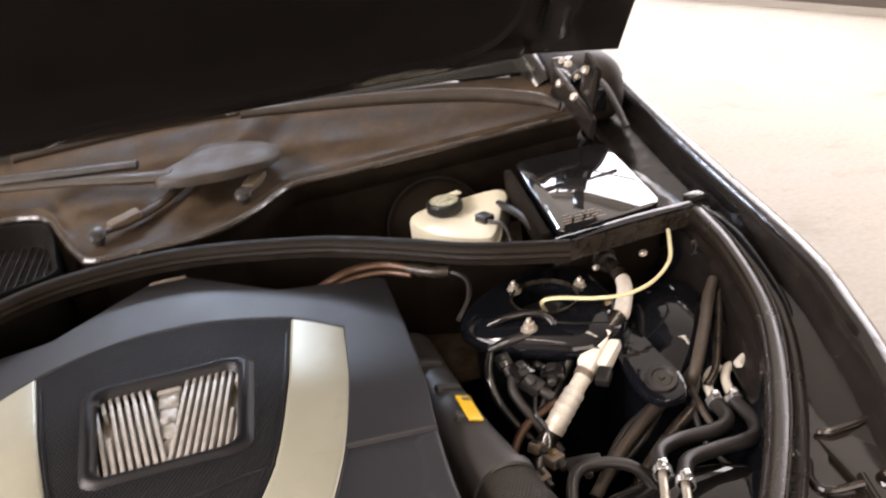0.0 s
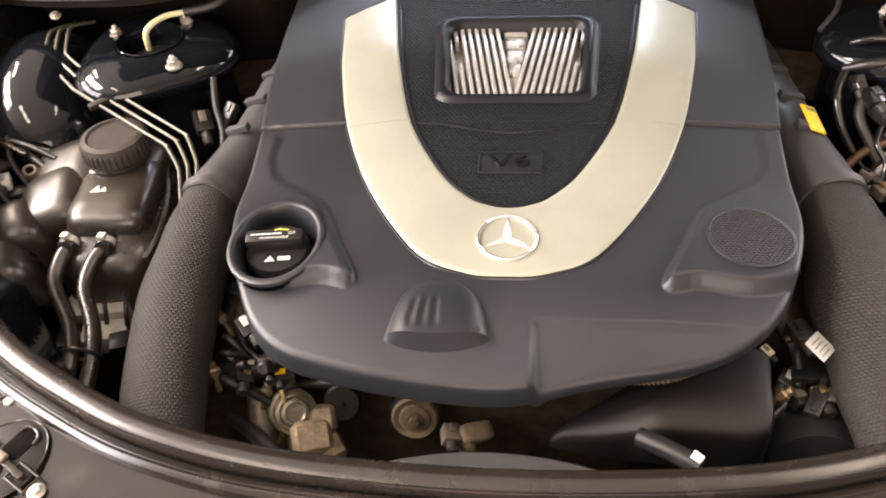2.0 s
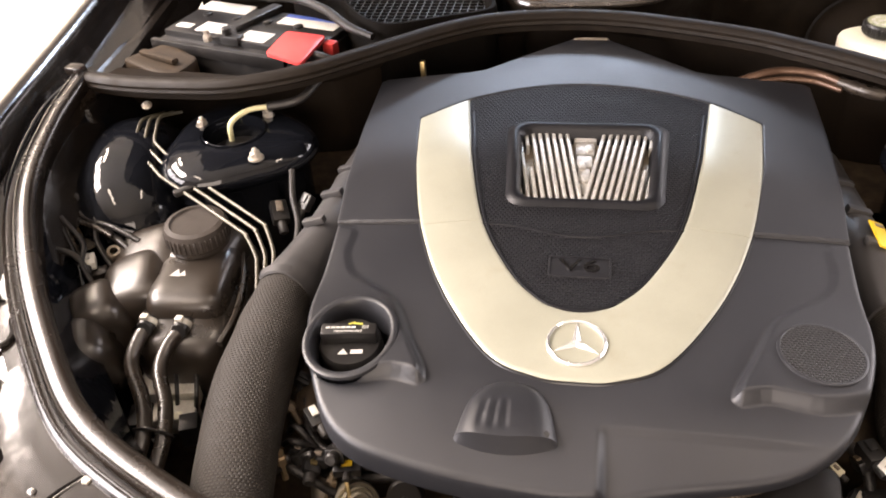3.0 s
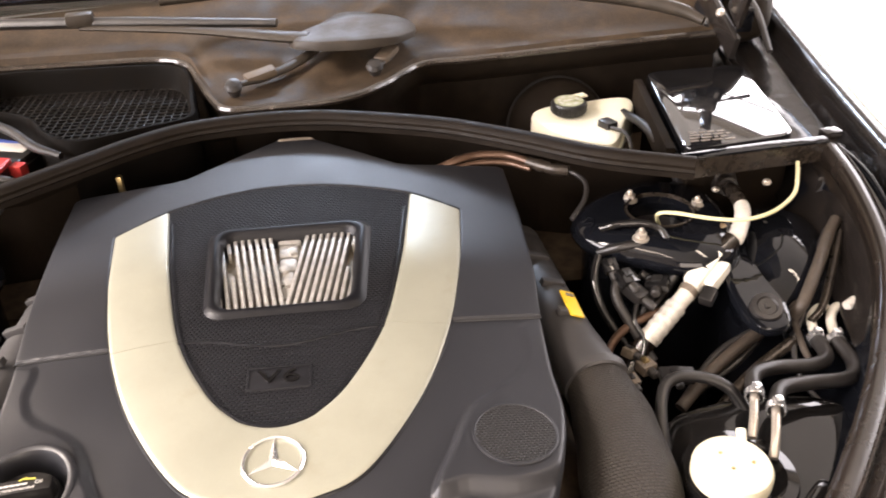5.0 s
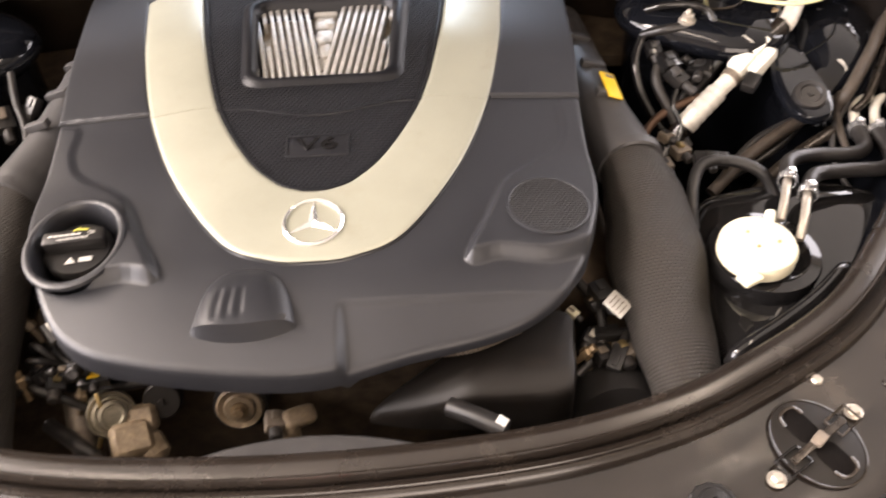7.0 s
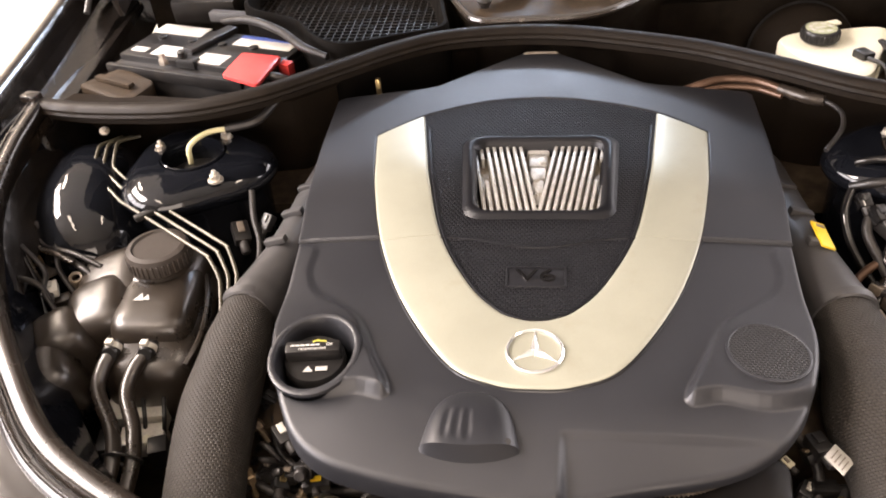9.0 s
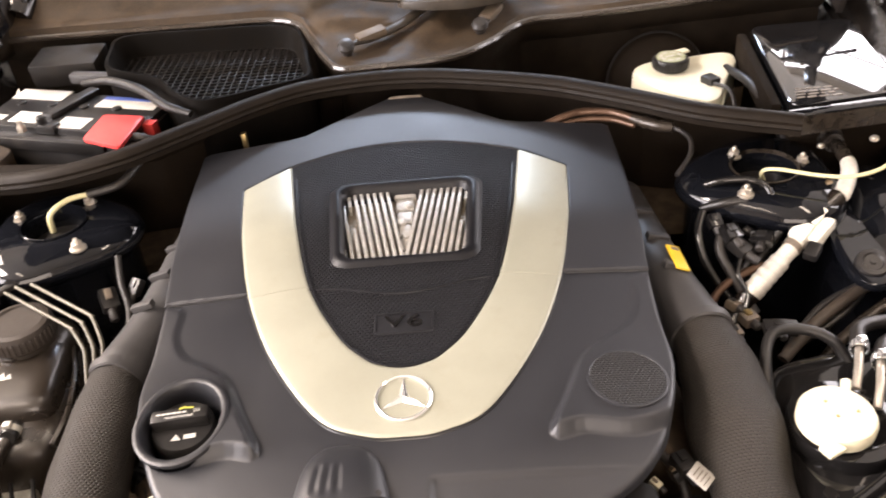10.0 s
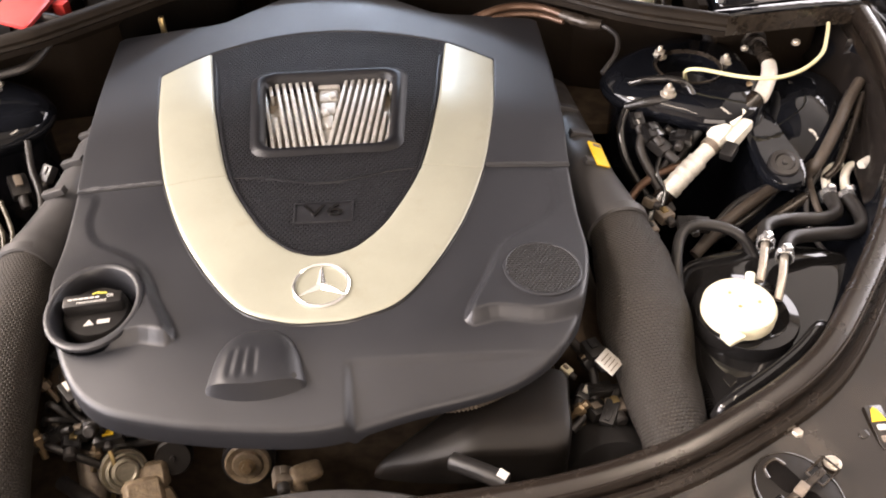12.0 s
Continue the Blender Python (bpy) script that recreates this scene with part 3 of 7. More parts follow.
# strut towers
for s in (-1, 1):
    bm = bmesh.new()
    lathe(bm, [(0.047, -0.06), (0.047, -0.010), (0.049, -0.003), (0.054, 0.0), (0.060, -0.001), (0.088, -0.002), (0.103, -0.007), (0.115, -0.016), (0.121, -0.028), (0.120, -0.036), (0.113, -0.046), (0.104, -0.056), (0.103, -0.14), (0.125, -0.40)], (s * 0.552, 0.446, 0.876), segs=48, cap=False)
    for v in bm.verts:
        dx, dy = v.co.x - s * 0.552, v.co.y - 0.446
        r = math.hypot(dx, dy)
        if r > 0.07:
            k = 1 + 0.11 * math.cos(3 * (math.atan2(dy, dx) - (0.0 if s < 0 else math.pi))) * min(1.0, (r - 0.07) / 0.04)
            v.co.x, v.co.y = s * 0.552 + dx * k, 0.446 + dy * k
    tower = part("strut_tower", bm, M_GLOSSPAINT, car, "glossy black strut tower")
    part("tower_ring", lathe(bmesh.new(), [(0.0515, 0), (0.0515, 0.0015), (0.0500, 0.0022), (0.0487, 0.001), (0.0485, -0.004)], (s * 0.552, 0.446, 0.8765), segs=40, cap=False), M_RAIL if s > 0 else M_GLOSSPAINT, tower)
    part("tower_plug", lathe(bmesh.new(), [(0.001, 0.012), (0.018, 0.012), (0.022, 0.0), (0.049, -0.002)], (s * 0.552, 0.446, 0.842), segs=24), M_PLASTIC, tower)
    for x, y in (((0.518, 0.489), (0.612, 0.454), (0.502, 0.377)) if s > 0 else ((-0.613, 0.466), (-0.513, 0.501), (-0.491, 0.374))):
        bm = bmesh.new()
        lathe(bm, [(0.012, 0), (0.012, 0.003), (0.0095, 0.004)], (x, y, 0.871), segs=20)
        lathe(bm, [(0.0085, 0), (0.0085, 0.007), (0.0068, 0.0082)], (x, y, 0.875), segs=6)
        lathe(bm, [(0.0038, 0), (0.0038, 0.005), (0.0028, 0.0065)], (x, y, 0.883), segs=12)
        part("nut", bm, M_STEEL, tower, "bright zinc nut")
    # arch over the wheel
    bm = bmesh.new()
    if s < 0:
        blob(bm, (-0.728, 0.420, 0.715), (0.104, 0.165, 0.165), 2.4, (0, 0, 14), 48, 28)
    else:
        blob(bm, (0.722, 0.400, 0.705), (0.108, 0.160, 0.150), 2.4, (0, 0, -14), 48, 28)
    part("wheel_arch", bm, M_GLOSSPAINT, car)
    part("arch_seam", tube(bmesh.new(), [(s * 0.655, 0.30, 0.800 - 0.02 * (s > 0)), (s * 0.690, 0.325, 0.846 - 0.03 * (s > 0)), (s * 0.735, 0.345, 0.856 - 0.03 * (s > 0)), (s * 0.785, 0.362, 0.826 - 0.03 * (s > 0))], 0.0045, 8), M_GLOSSPAINT, car)

# wings
CREST = [(1.02, 1.25, 0.985), (0.952, 0.77, 0.958), (0.895, 0.33, 0.94), (0.865, 0.18, 0.922), (0.84, 0.08, 0.90), (0.78, -0.08, 0.86), (0.70, -0.22, 0.80)]
crest = spline(CREST, 8)
for s in (-1, 1):
    bm = bmesh.new()
    rows = []
    for i, p in enumerate(crest):
        inn = Vector((-1, -0.25, 0)).normalized()
        row = [p + inn * 0.036 + Vector((0, 0, -0.14)), p + inn * 0.030 + Vector((0, 0, -0.05)), p + inn * 0.022 + Vector((0, 0, -0.012)), p + inn * 0.016 + Vector((0, 0, -0.004)), p + inn * 0.006 + Vector((0, 0, -0.0005)), p, p - inn * 0.02 + Vector((0, 0, -0.010)), p - inn * 0.036 + Vector((0, 0, -0.035)), p - inn * 0.045 + Vector((0, 0, -0.08)), p - inn * 0.05 + Vector((0, 0, -0.25)), p - inn * 0.045 + Vector((0, 0, -0.56)), p - inn * 0.02 + Vector((0, 0, -0.58)), p + inn * 0.03 + Vector((0, 0, -0.25))]
        rows.append([bm.verts.new((v.x * s, v.y, v.z)) for v in row])
    for a, b in zip(rows, rows[1:]):
        for j in range(len(a)):
            bm.faces.new((a[j], a[(j + 1) % len(a)], b[(j + 1) % len(b)], b[j]))
    bm.faces.new(rows[0])
    bm.faces.new(rows[-1][::-1])
    part("wing", bm, M_PAINT, car, "glossy black front wing")
    # rail between the rim and the wing
    bm = bmesh.new()
    tube(bm, [(s * 0.852, 0.53, 0.925), (s * 0.860, 0.42, 0.914), (s * 0.840, 0.28, 0.884), (s * 0.813, 0.20, 0.850)], [0.006, 0.006, 0.006, 0.004], 12)
    part("bonnet_stop_rail", bm, M_GLOSSPAINT, car)
    box(bm := bmesh.new(), (s * 0.843, 0.522, 0.943), (0.030, 0.022, 0.014), 0.004, (0, 0, s * 12))
    part("corner_bracket", bm, M_PAINT if s > 0 else M_RUBBER, car)

# gutters beside the rim, and the pillar feet
for s in (-1, 1):
    bm = bmesh.new()
    rows = []
    for p in crest:
        inn = Vector((-1, -0.25, 0)).normalized()
        q = p + inn * 0.024
        rows.append([bm.verts.new((v.x * s, v.y, v.z)) for v in (q + Vector((0, 0, -0.03)), q + inn * 0.012 + Vector((0, 0, -0.055)), q + inn * 0.07 + Vector((0, 0, -0.065)), q + inn * 0.12 + Vector((0, 0, -0.13)))])
    for a, b in zip(rows, rows[1:]):
        for j in range(3):
            bm.faces.new((a[j], a[j + 1], b[j + 1], b[j]))
    part("wing_gutter", bm, M_PAINT, car)
    bm = bmesh.new()
    blob(bm, (s * 0.885, 1.11, 0.99), (0.080, 0.15, 0.075), 3.0, (0, 0, 0))
    part("pillar_foot", bm, M_BAY, car)
    for at, size, turn in (((0.835, 1.02, 1.040), (0.05, 0.09, 0.03), (12, 0, -s * 14)), ((0.862, 0.96, 1.015), (0.03, 0.13, 0.05), (8, 0, -s * 8)), ((0.812, 0.985, 1.020), (0.02, 0.05, 0.06), (20, 10, s * 12))):
        part("hinge_bracket", box(bmesh.new(), (s * at[0], at[1], at[2]), size, 0.006, turn), M_GLOSSPAINT, car)
    for y, z, r in ((1.00, 1.060, 0.006), (0.955, 1.045, 0.005), (1.035, 1.058, 0.005)):
        part("hinge_bolt", lathe(bmesh.new(), [(r * 1.4, 0), (r * 1.4, 0.003), (r, 0.004), (r, 0.008)], (s * 0.832, y, z), (-s * 0.3, -0.5, 1), 6), M_STEEL, car)
    part("hinge_cable", tube(bmesh.new(), [(s * 0.79, 0.93, 0.99), (s * 0.815, 0.96, 1.03), (s * 0.84, 0.95, 1.055), (s * 0.868, 0.90, 1.03), (s * 0.872, 0.82, 0.97)], 0.006, 8), M_HOSE, car)

# scuttle and windscreen
clamp = lambda v: min(1.0, max(0.0, v))
LIP = spline([(-0.86, 1.02, 0.970), (-0.63, 1.016, 0.970), (-0.42, 1.012, 0.970), (-0.268, 1.006, 0.970), (-0.208, 0.965, 0.970), (-0.175, 0.880, 0.970), (-0.138, 0.780, 0.970), (-0.105, 0.731, 0.970), (-0.03, 0.729, 0.970), (0.085, 0.742, 0.970), (0.160, 0.800, 0.970), (0.235, 0.884, 0.970), (0.35, 0.894, 0.970), (0.62, 0.925, 0.970), (0.84, 0.945, 0.970)], 7)
bm = bmesh.new()
rows = []
for i, p in enumerate(LIP):
    back = 1.17 - 0.10 * (p.x / 0.85) ** 2
    q = Vector((0, 1, 0))
    row = [p + Vector((0, 0.0, -0.002))]
    for k in range(1, 17):
        f = k / 16
        y = p.y + (back - p.y) * f
        z = 0.970 + 0.075 * max(0.0, (y - 0.70) / 0.47) ** 1.2 * (0.35 + 0.65 * f) - 0.010 * math.exp(-((y - p.y - 0.04) / 0.03) ** 2) * min(1, f * 3)
        fold = math.exp(-((p.x - 0.02 - (y - 0.80) * 0.55) / 0.022) ** 2) - 0.8 * math.exp(-((p.x - 0.075 - (y - 0.80) * 0.55) / 0.025) ** 2)
        z += 0.014 * fold * clamp(4 * f * (1 - f))
        row.append(Vector((p.x, y, z)))
    rows.append([bm.verts.new(v) for v in row])
for a, b in zip(rows, rows[1:]):
    for j in range(len(a) - 1):
        bm.faces.new((a[j], a[j + 1], b[j + 1], b[j]))
scuttle = part("scuttle_panel", bm, M_COWL, car, "dusty brown-black plastic scuttle panel")
# wall under the lip; the dark beneath the lip is put into its colour
bm = bmesh.new()
rows = [[bm.verts.new(p + Vector((0, dy, dz))) for dy, dz in ((0.05, -0.24), (0.045, -0.06), (0.008, -0.024), (0.004, -0.003))] for p in LIP]
for a, b in zip(rows, rows[1:]):
    for j in range(3):
        bm.faces.new((a[j], a[j + 1], b[j + 1], b[j]))
part("scuttle_wall", bm, M_BAY, car)
part("scuttle_lip", tube(bmesh.new(), [tuple(p) for p in LIP], 0.0068, 8, smooth=False), M_LIP, scuttle, "shiny dusty black raised lip")
part("rear_tray", box(bmesh.new(), (0, 0.80, 0.74), (1.72, 0.62, 0.02)), M_DEEP, car)
for s in (-1, 1):
    bm = bmesh.new()
    box(bm, (s * 0.872, 0.78, 0.82), (0.05, 0.62, 0.15), 0.015, (0, 0, -s * 7))
    part("side_member", bm, M_PAINT, car)
bm = bmesh.new()
rows = []
for j in range(13):
    x = -0.78 + 1.56 * j / 12
    c = (x / 0.78) ** 2
    rows.append([bm.verts.new((x * (1 - 0.18 * f), 1.16 - 0.10 * c + f * (0.72 - 0.05 * c), 1.045 + 0.42 * f - 0.03 * f * c)) for f in (0, 0.25, 0.5, 0.75, 1)])
for a, b in zip(rows, rows[1:]):
    for j in range(4):
        bm.faces.new((a[j], a[j + 1], b[j + 1], b[j]))
part("windscreen", bm, M_GLASS, car, "dark windscreen glass")
bm = bmesh.new()
box(bm, (0, 2.35, 1.46), (1.24, 1.05, 0.04), 0.018)
for s in (-1, 1):
    tube(bm, [(s * 0.80, 1.06, 1.0), (s * 0.70, 1.5, 1.29), (s * 0.62, 1.86, 1.45)], 0.03, 10)
    tube(bm, [(s * 0.62, 2.85, 1.45), (s * 0.68, 3.2, 1.28), (s * 0.74, 3.6, 1.02)], 0.045, 10)
    tube(bm, [(s * 0.63, 2.45, 1.45), (s * 0.76, 2.5, 0.98)], 0.04, 8)
part("roof", bm, M_PAINT, car)
def side_plate(outline, s, x0, x1, name, label=""):
    """A body panel from a (y, z) outline, rounded on its outer face."""
    b = bmesh.new()
    slab(b, outline if s > 0 else outline[::-1], 0.0, lambda y, z: (x1 - x0) - 0.10 * (max(0.0, z - 0.72)) - 0.06 * max(0.0, 0.45 - z), 0.012, Matrix(((0, 0, s, s * x0), (1, 0, 0, 0), (0, 1, 0, 0), (0, 0, 0, 1))))
    return part(name, b, M_PAINT, car, label)


for s in (-1, 1):
    side_plate(rounded(1.26, 0.24, 2.30, 0.985, 0.05), s, 0.84, 0.925, "door", "glossy black car door")
    side_plate(rounded(2.31, 0.24, 2.98, 0.985, 0.05), s, 0.84, 0.925, "door", "glossy black car door")
    arch = [(3.27 + 0.37 * math.cos(radians(a)), 0.325 + 0.37 * math.sin(radians(a))) for a in range(185, -10, -15)]
    side_plate([(2.99, 0.98), (2.99, 0.30)] + [p for p in arch if p[0] > 3.0] + [(3.75, 0.28), (4.30, 0.34), (4.36, 0.60), (4.32, 0.90), (4.0, 0.985)], s, 0.82, 0.91, "rear_wing")
    part("side_sill", box(bmesh.new(), (s * 0.86, 2.05, 0.21), (0.08, 1.9, 0.09), 0.02), M_PLASTIC, car)
part("boot_lid", box(bmesh.new(), (0, 3.95, 0.93), (1.60, 0.70, 0.10), 0.045, segs=4), M_PAINT, car)
part("rear_bumper", box(bmesh.new(), (0, 4.33, 0.52), (1.70, 0.16, 0.46), 0.06, segs=4), M_PAINT, car)
part("floor_pan", box(bmesh.new(), (0, 2.4, 0.27), (1.62, 3.7, 0.06), 0.02), M_BAY, car)
part("bulkhead", box(bmesh.new(), (0, 1.27, 0.70), (1.6, 0.05, 0.56), 0.01), M_BAY, car)
part("front_bumper", box(bmesh.new(), (0, -0.43, 0.48), (1.42, 0.24, 0.52), 0.06, segs=4), M_PAINT, car)
part("dashboard", box(bmesh.new(), (0, 1.55, 0.92), (1.4, 0.5, 0.12), 0.05), M_PLASTIC, car)
for x, y in ((-0.80, 0.42), (0.80, 0.42), (-0.80, 3.27), (0.80, 3.27)):
    wheel = part("wheel", lathe(bmesh.new(), [(0.10, -0.02), (0.21, -0.015), (0.22, 0.0), (0.20, 0.03)], (x, y, 0.325), (1 if x > 0 else -1, 0, 0), 32), M_ALU, car)
    part("tyre", lathe(bmesh.new(), [(0.215, -0.11), (0.30, -0.115), (0.325, -0.09), (0.325, 0.09), (0.30, 0.11), (0.215, 0.10)], (x, y, 0.325), (1, 0, 0), 40, cap=False), M_RUBBER, wheel)

# raised bonnet: rear edge above the scuttle, opened about fifty degrees
ANG = radians(49.5)
HOOD = Matrix.Translation((0, 0.775, 1.135)) @ Matrix.Rotation(-ANG, 4, "X") @ Matrix.Scale(-1, 4, (0, 1, 0))
bm = bmesh.new()
rows = []
NX, NY = 28, 20
def hood_z(x, s):
    return 0.030 * (1 - (x / 0.80) ** 2) * (1 - 0.2 * s) - 0.02 * s * s
def hood_x(u, s):
    return u * (0.838 - 0.05 * s - 0.10 * max(0, s - 0.75) * 4 * abs(u))
def hood_y(u, s):
    return s * 1.02 + 0.055 * (1 - u * u) * (1 - s) - 0.10 * s * u * u
for side in (0, 1):
    for i in range(NX + 1):
        u = -1 + 2 * i / NX
        rows.append([bm.verts.new((hood_x(u, k / NY), hood_y(u, k / NY), hood_z(u * 0.8, k / NY) + (0.022 if side else 0.0))) for k in range(NY + 1)])
def skin(a, b, flip):
    for j in range(NY):
        q = (a[j], a[j + 1], b[j + 1], b[j])
        bm.faces.new(q[::-1] if flip else q)
n1 = NX + 1
for i in range(NX):
    skin(rows[i], rows[i + 1], False)
    skin(rows[n1 + i], rows[n1 + i + 1], True)
    bm.faces.new((rows[i][0], rows[i + 1][0], rows[n1 + i + 1][0], rows[n1 + i][0]))
    bm.faces.new((rows[i][NY], rows[i + 1][NY], rows[n1 + i + 1][NY], rows[n1 + i][NY]))
for k in range(NY):
    bm.faces.new((rows[0][k], rows[0][k + 1], rows[n1][k + 1], rows[n1][k]))
    bm.faces.new((rows[NX][k], rows[NX][k + 1], rows[-1][k + 1], rows[-1][k]))
bm.transform(HOOD)
hood = part("bonnet", bm, M_PAINT, car, "raised black bonnet")
bm = bmesh.new()
slab(bm, rounded(-0.62, 0.09, 0.62, 0.88, 0.12, 8), 0.012, lambda x, y: -0.016 + 0.006 * math.sin(x * 18) * math.sin(y * 15), 0.012)
bm.transform(HOOD)
part("bonnet_liner", bm, M_LINER, hood, "dark felt insulation mat")
for x, w in ((-0.70, 0.05), (0.70, 0.05)):
    bm = bmesh.new()
    box(bm, (x, 0.5, -0.002), (w, 0.85, 0.03), 0.01)
    bm.transform(HOOD)
    part("bonnet_brace", bm, M_PAINT, hood)
bm = bmesh.new()
box(bm, (0, 0.055, 0.004), (1.3, 0.035, 0.025), 0.008)
bm.transform(HOOD)
part("bonnet_brace", bm, M_PAINT, hood)
for s in (-1, 1):
    bm = bmesh.new()
    box(bm, (s * 0.79, 0.88, 1.02), (0.012, 0.19, 0.045), 0.004, (18, 0, 0))
    box(bm, (s * 0.80, 0.815, 1.075), (0.010, 0.06, 0.09), 0.004, (25, 0, 0))
    lathe(bm, [(0.014, 0), (0.014, 0.02), (0.010, 0.024)], (s * 0.80 - 0.012, 0.95, 1.03), (1, 0, 0), 12)
    hinge = part("bonnet_hinge", bm, M_PAINT, car)
    for y, z in ((0.86, 1.035), (0.93, 1.045), (0.80, 1.10)):
        part("bolt", lathe(bmesh.new(), [(0.008, 0), (0.008, 0.008), (0.006, 0.010)], (s * 0.80 - s * 0.012, y, z), (-s, 0, 0.4), 6), M_STEEL, hinge)


# ---- the engine cover ----
cover = thing("engine_cover", (0, 0.25, 0.80), "dark grey plastic engine cover with a silver U-shaped trim", "engine cover")
base_z = lambda x, y: 0.86 + 0.0943 * (y - 0.036)
smooth01 = lambda v: v * v * (3 - 2 * v)
clamp01 = lambda v: min(1.0, max(0.0, v))


def poly_sd(px, py, poly):
    """Signed distance to a closed outline, negative inside."""
    d, inside = 1e9, False
    n = len(poly)
    for i in range(n):
        ax, ay = poly[i][0], poly[i][1]
        bx, by = poly[i - 1][0], poly[i - 1][1]
        ex, ey = bx - ax, by - ay
        wx, wy = px - ax, py - ay
        t = clamp01((wx * ex + wy * ey) / (ex * ex + ey * ey + 1e-12))
        d = min(d, (wx - ex * t) ** 2 + (wy - ey * t) ** 2)
        if (ay > py) != (by > py) and px < (bx - ax) * (py - ay) / (by - ay) + ax:
            inside = not inside
    return -math.sqrt(d) if inside else math.sqrt(d)


def inside(px, py, poly, soft):
    return smooth01(clamp01(0.5 - poly_sd(px, py, poly) / soft))


EDGE = [(0.0, 0.692), (0.028, 0.690), (0.060, 0.669), (0.166, 0.597), (0.19, 0.591), (0.325, 0.579), (0.334, 0.572), (0.337, 0.45), (0.334, 0.32), (0.326, 0.235), (0.321, 0.14), (0.320, 0.06), (0.302, -0.01), (0.272, -0.075), (0.235, -0.109), (0.18, -0.127), (0.10, -0.141), (0.0, -0.147)]
EDGE_R = [(x, y + 0.012 * clamp01((x - 0.03) / 0.06) * clamp01((0.0 - y) / 0.06) * clamp01((0.31 - x) / 0.05)) for x, y in EDGE]
ROUND = [(x, y, 0) for x, y in EDGE_R] + [(-x, y, 0) for x, y in EDGE[-2:0:-1]]
OUTLINE = spline(ROUND, 10, True)
# the rear moulding is cut straight, with crisp corners
for i in range(len(ROUND)):
    a, b = Vector(ROUND[i]), Vector(ROUND[(i + 1) % len(ROUND)])
    if a.y > 0.44 and b.y > 0.44:
        for k in range(10):
            OUTLINE[i * 10 + k] = a + (b - a) * (k / 10)
PAD = [(p.x, p.y) for p in spline([(0.302, 0.213, 0), (0.297, 0.165, 0), (0.281, 0.128, 0), (0.245, 0.102, 0), (0.215, 0.075, 0), (0.19, 0.02, 0), (0.166, -0.034, 0), (0.20, -0.030, 0), (0.25, -0.036, 0), (0.30, -0.02, 0), (0.36, 0.03, 0), (0.37, 0.2, 0)], 4, True)]
PAD_L = [(-x, y) for x, y in PAD]
U_OUT = [(0.25, 0.46), (0.243, 0.395), (0.234, 0.33), (0.208, 0.215), (0.165, 0.105), (0.10, 0.006), (0.045, -0.024), (0.0, -0.029)]
U_IN = [(0.180, 0.508), (0.169, 0.43), (0.157, 0.352), (0.128, 0.225), (0.084, 0.132), (0.048, 0.089), (0.023, 0.075), (0.0, 0.071)]
uo = [(p.x, p.y) for p in spline([(x, y, 0) for x, y in U_OUT] + [(-x, y, 0) for x, y in U_OUT[-2::-1]], 10)]
ui = [(p.x, p.y) for p in spline([(x, y, 0) for x, y in U_IN] + [(-x, y, 0) for x, y in U_IN[-2::-1]], 10)]
ARCH = [(p.x, p.y) for p in spline([(-0.25, 0.462, 0), (-0.180, 0.510, 0), (-0.09, 0.540, 0), (0, 0.550, 0), (0.09, 0.538, 0), (0.180, 0.510, 0), (0.25, 0.462, 0)], 6)]
FIELD = uo[::3] + ARCH
WINDOW = rounded(-0.0, -0.0, 1.0, 1.0, 0.12, 6)
WINDOW = [((-0.078 - 0.010 * v) + (0.160 + 0.022 * v) * u - 0.001, 0.274 + 0.153 * v) for u, v in WINDOW]
WELL = [(-0.001 + (x + 0.001) * 1.16, 0.350 + (y - 0.350) * 1.13) for x, y in WINDOW]
OIL = (-0.2565, 0.014)


def cover_z(x, y):
    z = base_z(x, y) - 0.12 * x * x - 1.5 * max(0.0, -0.02 - y) ** 2
    z += 0.004 * smooth01(clamp01((y - 0.2235) / 0.003))
    lift = 0.003 + 0.012 * smooth01(clamp01((0.13 - y) / 0.15))
    z += lift * inside(x, y, PAD, 0.013) if x > 0.1 else 0
    z += lift * inside(x, y, PAD_L, 0.013) if x < -0.1 else 0
    if x < -0.1:
        d = math.hypot((x - OIL[0]) / 0.92, (y - OIL[1]) / 1.06)
        z -= 0.060 * smooth01(clamp01((0.0555 - d) / 0.010))
    if abs(x) < 0.27 and y > -0.05:
        z -= 0.004 * inside(x, y, FIELD, 0.004)
        if abs(x) < 0.12 and 0.2 < y < 0.45:
            z -= 0.060 * inside(x, y, WELL, 0.006)
    # scoop over the belt side, its floor leaning forwards
    if x > 0.02 and y < -0.04:
        z -= (0.0045 + 0.17 * max(0.0, -0.079 - y)) * smooth01(clamp01((x - 0.024) / 0.012)) * smooth01(clamp01((0.275 - x) / 0.09)) * smooth01(clamp01((-0.075 - y) / 0.008))
    return z


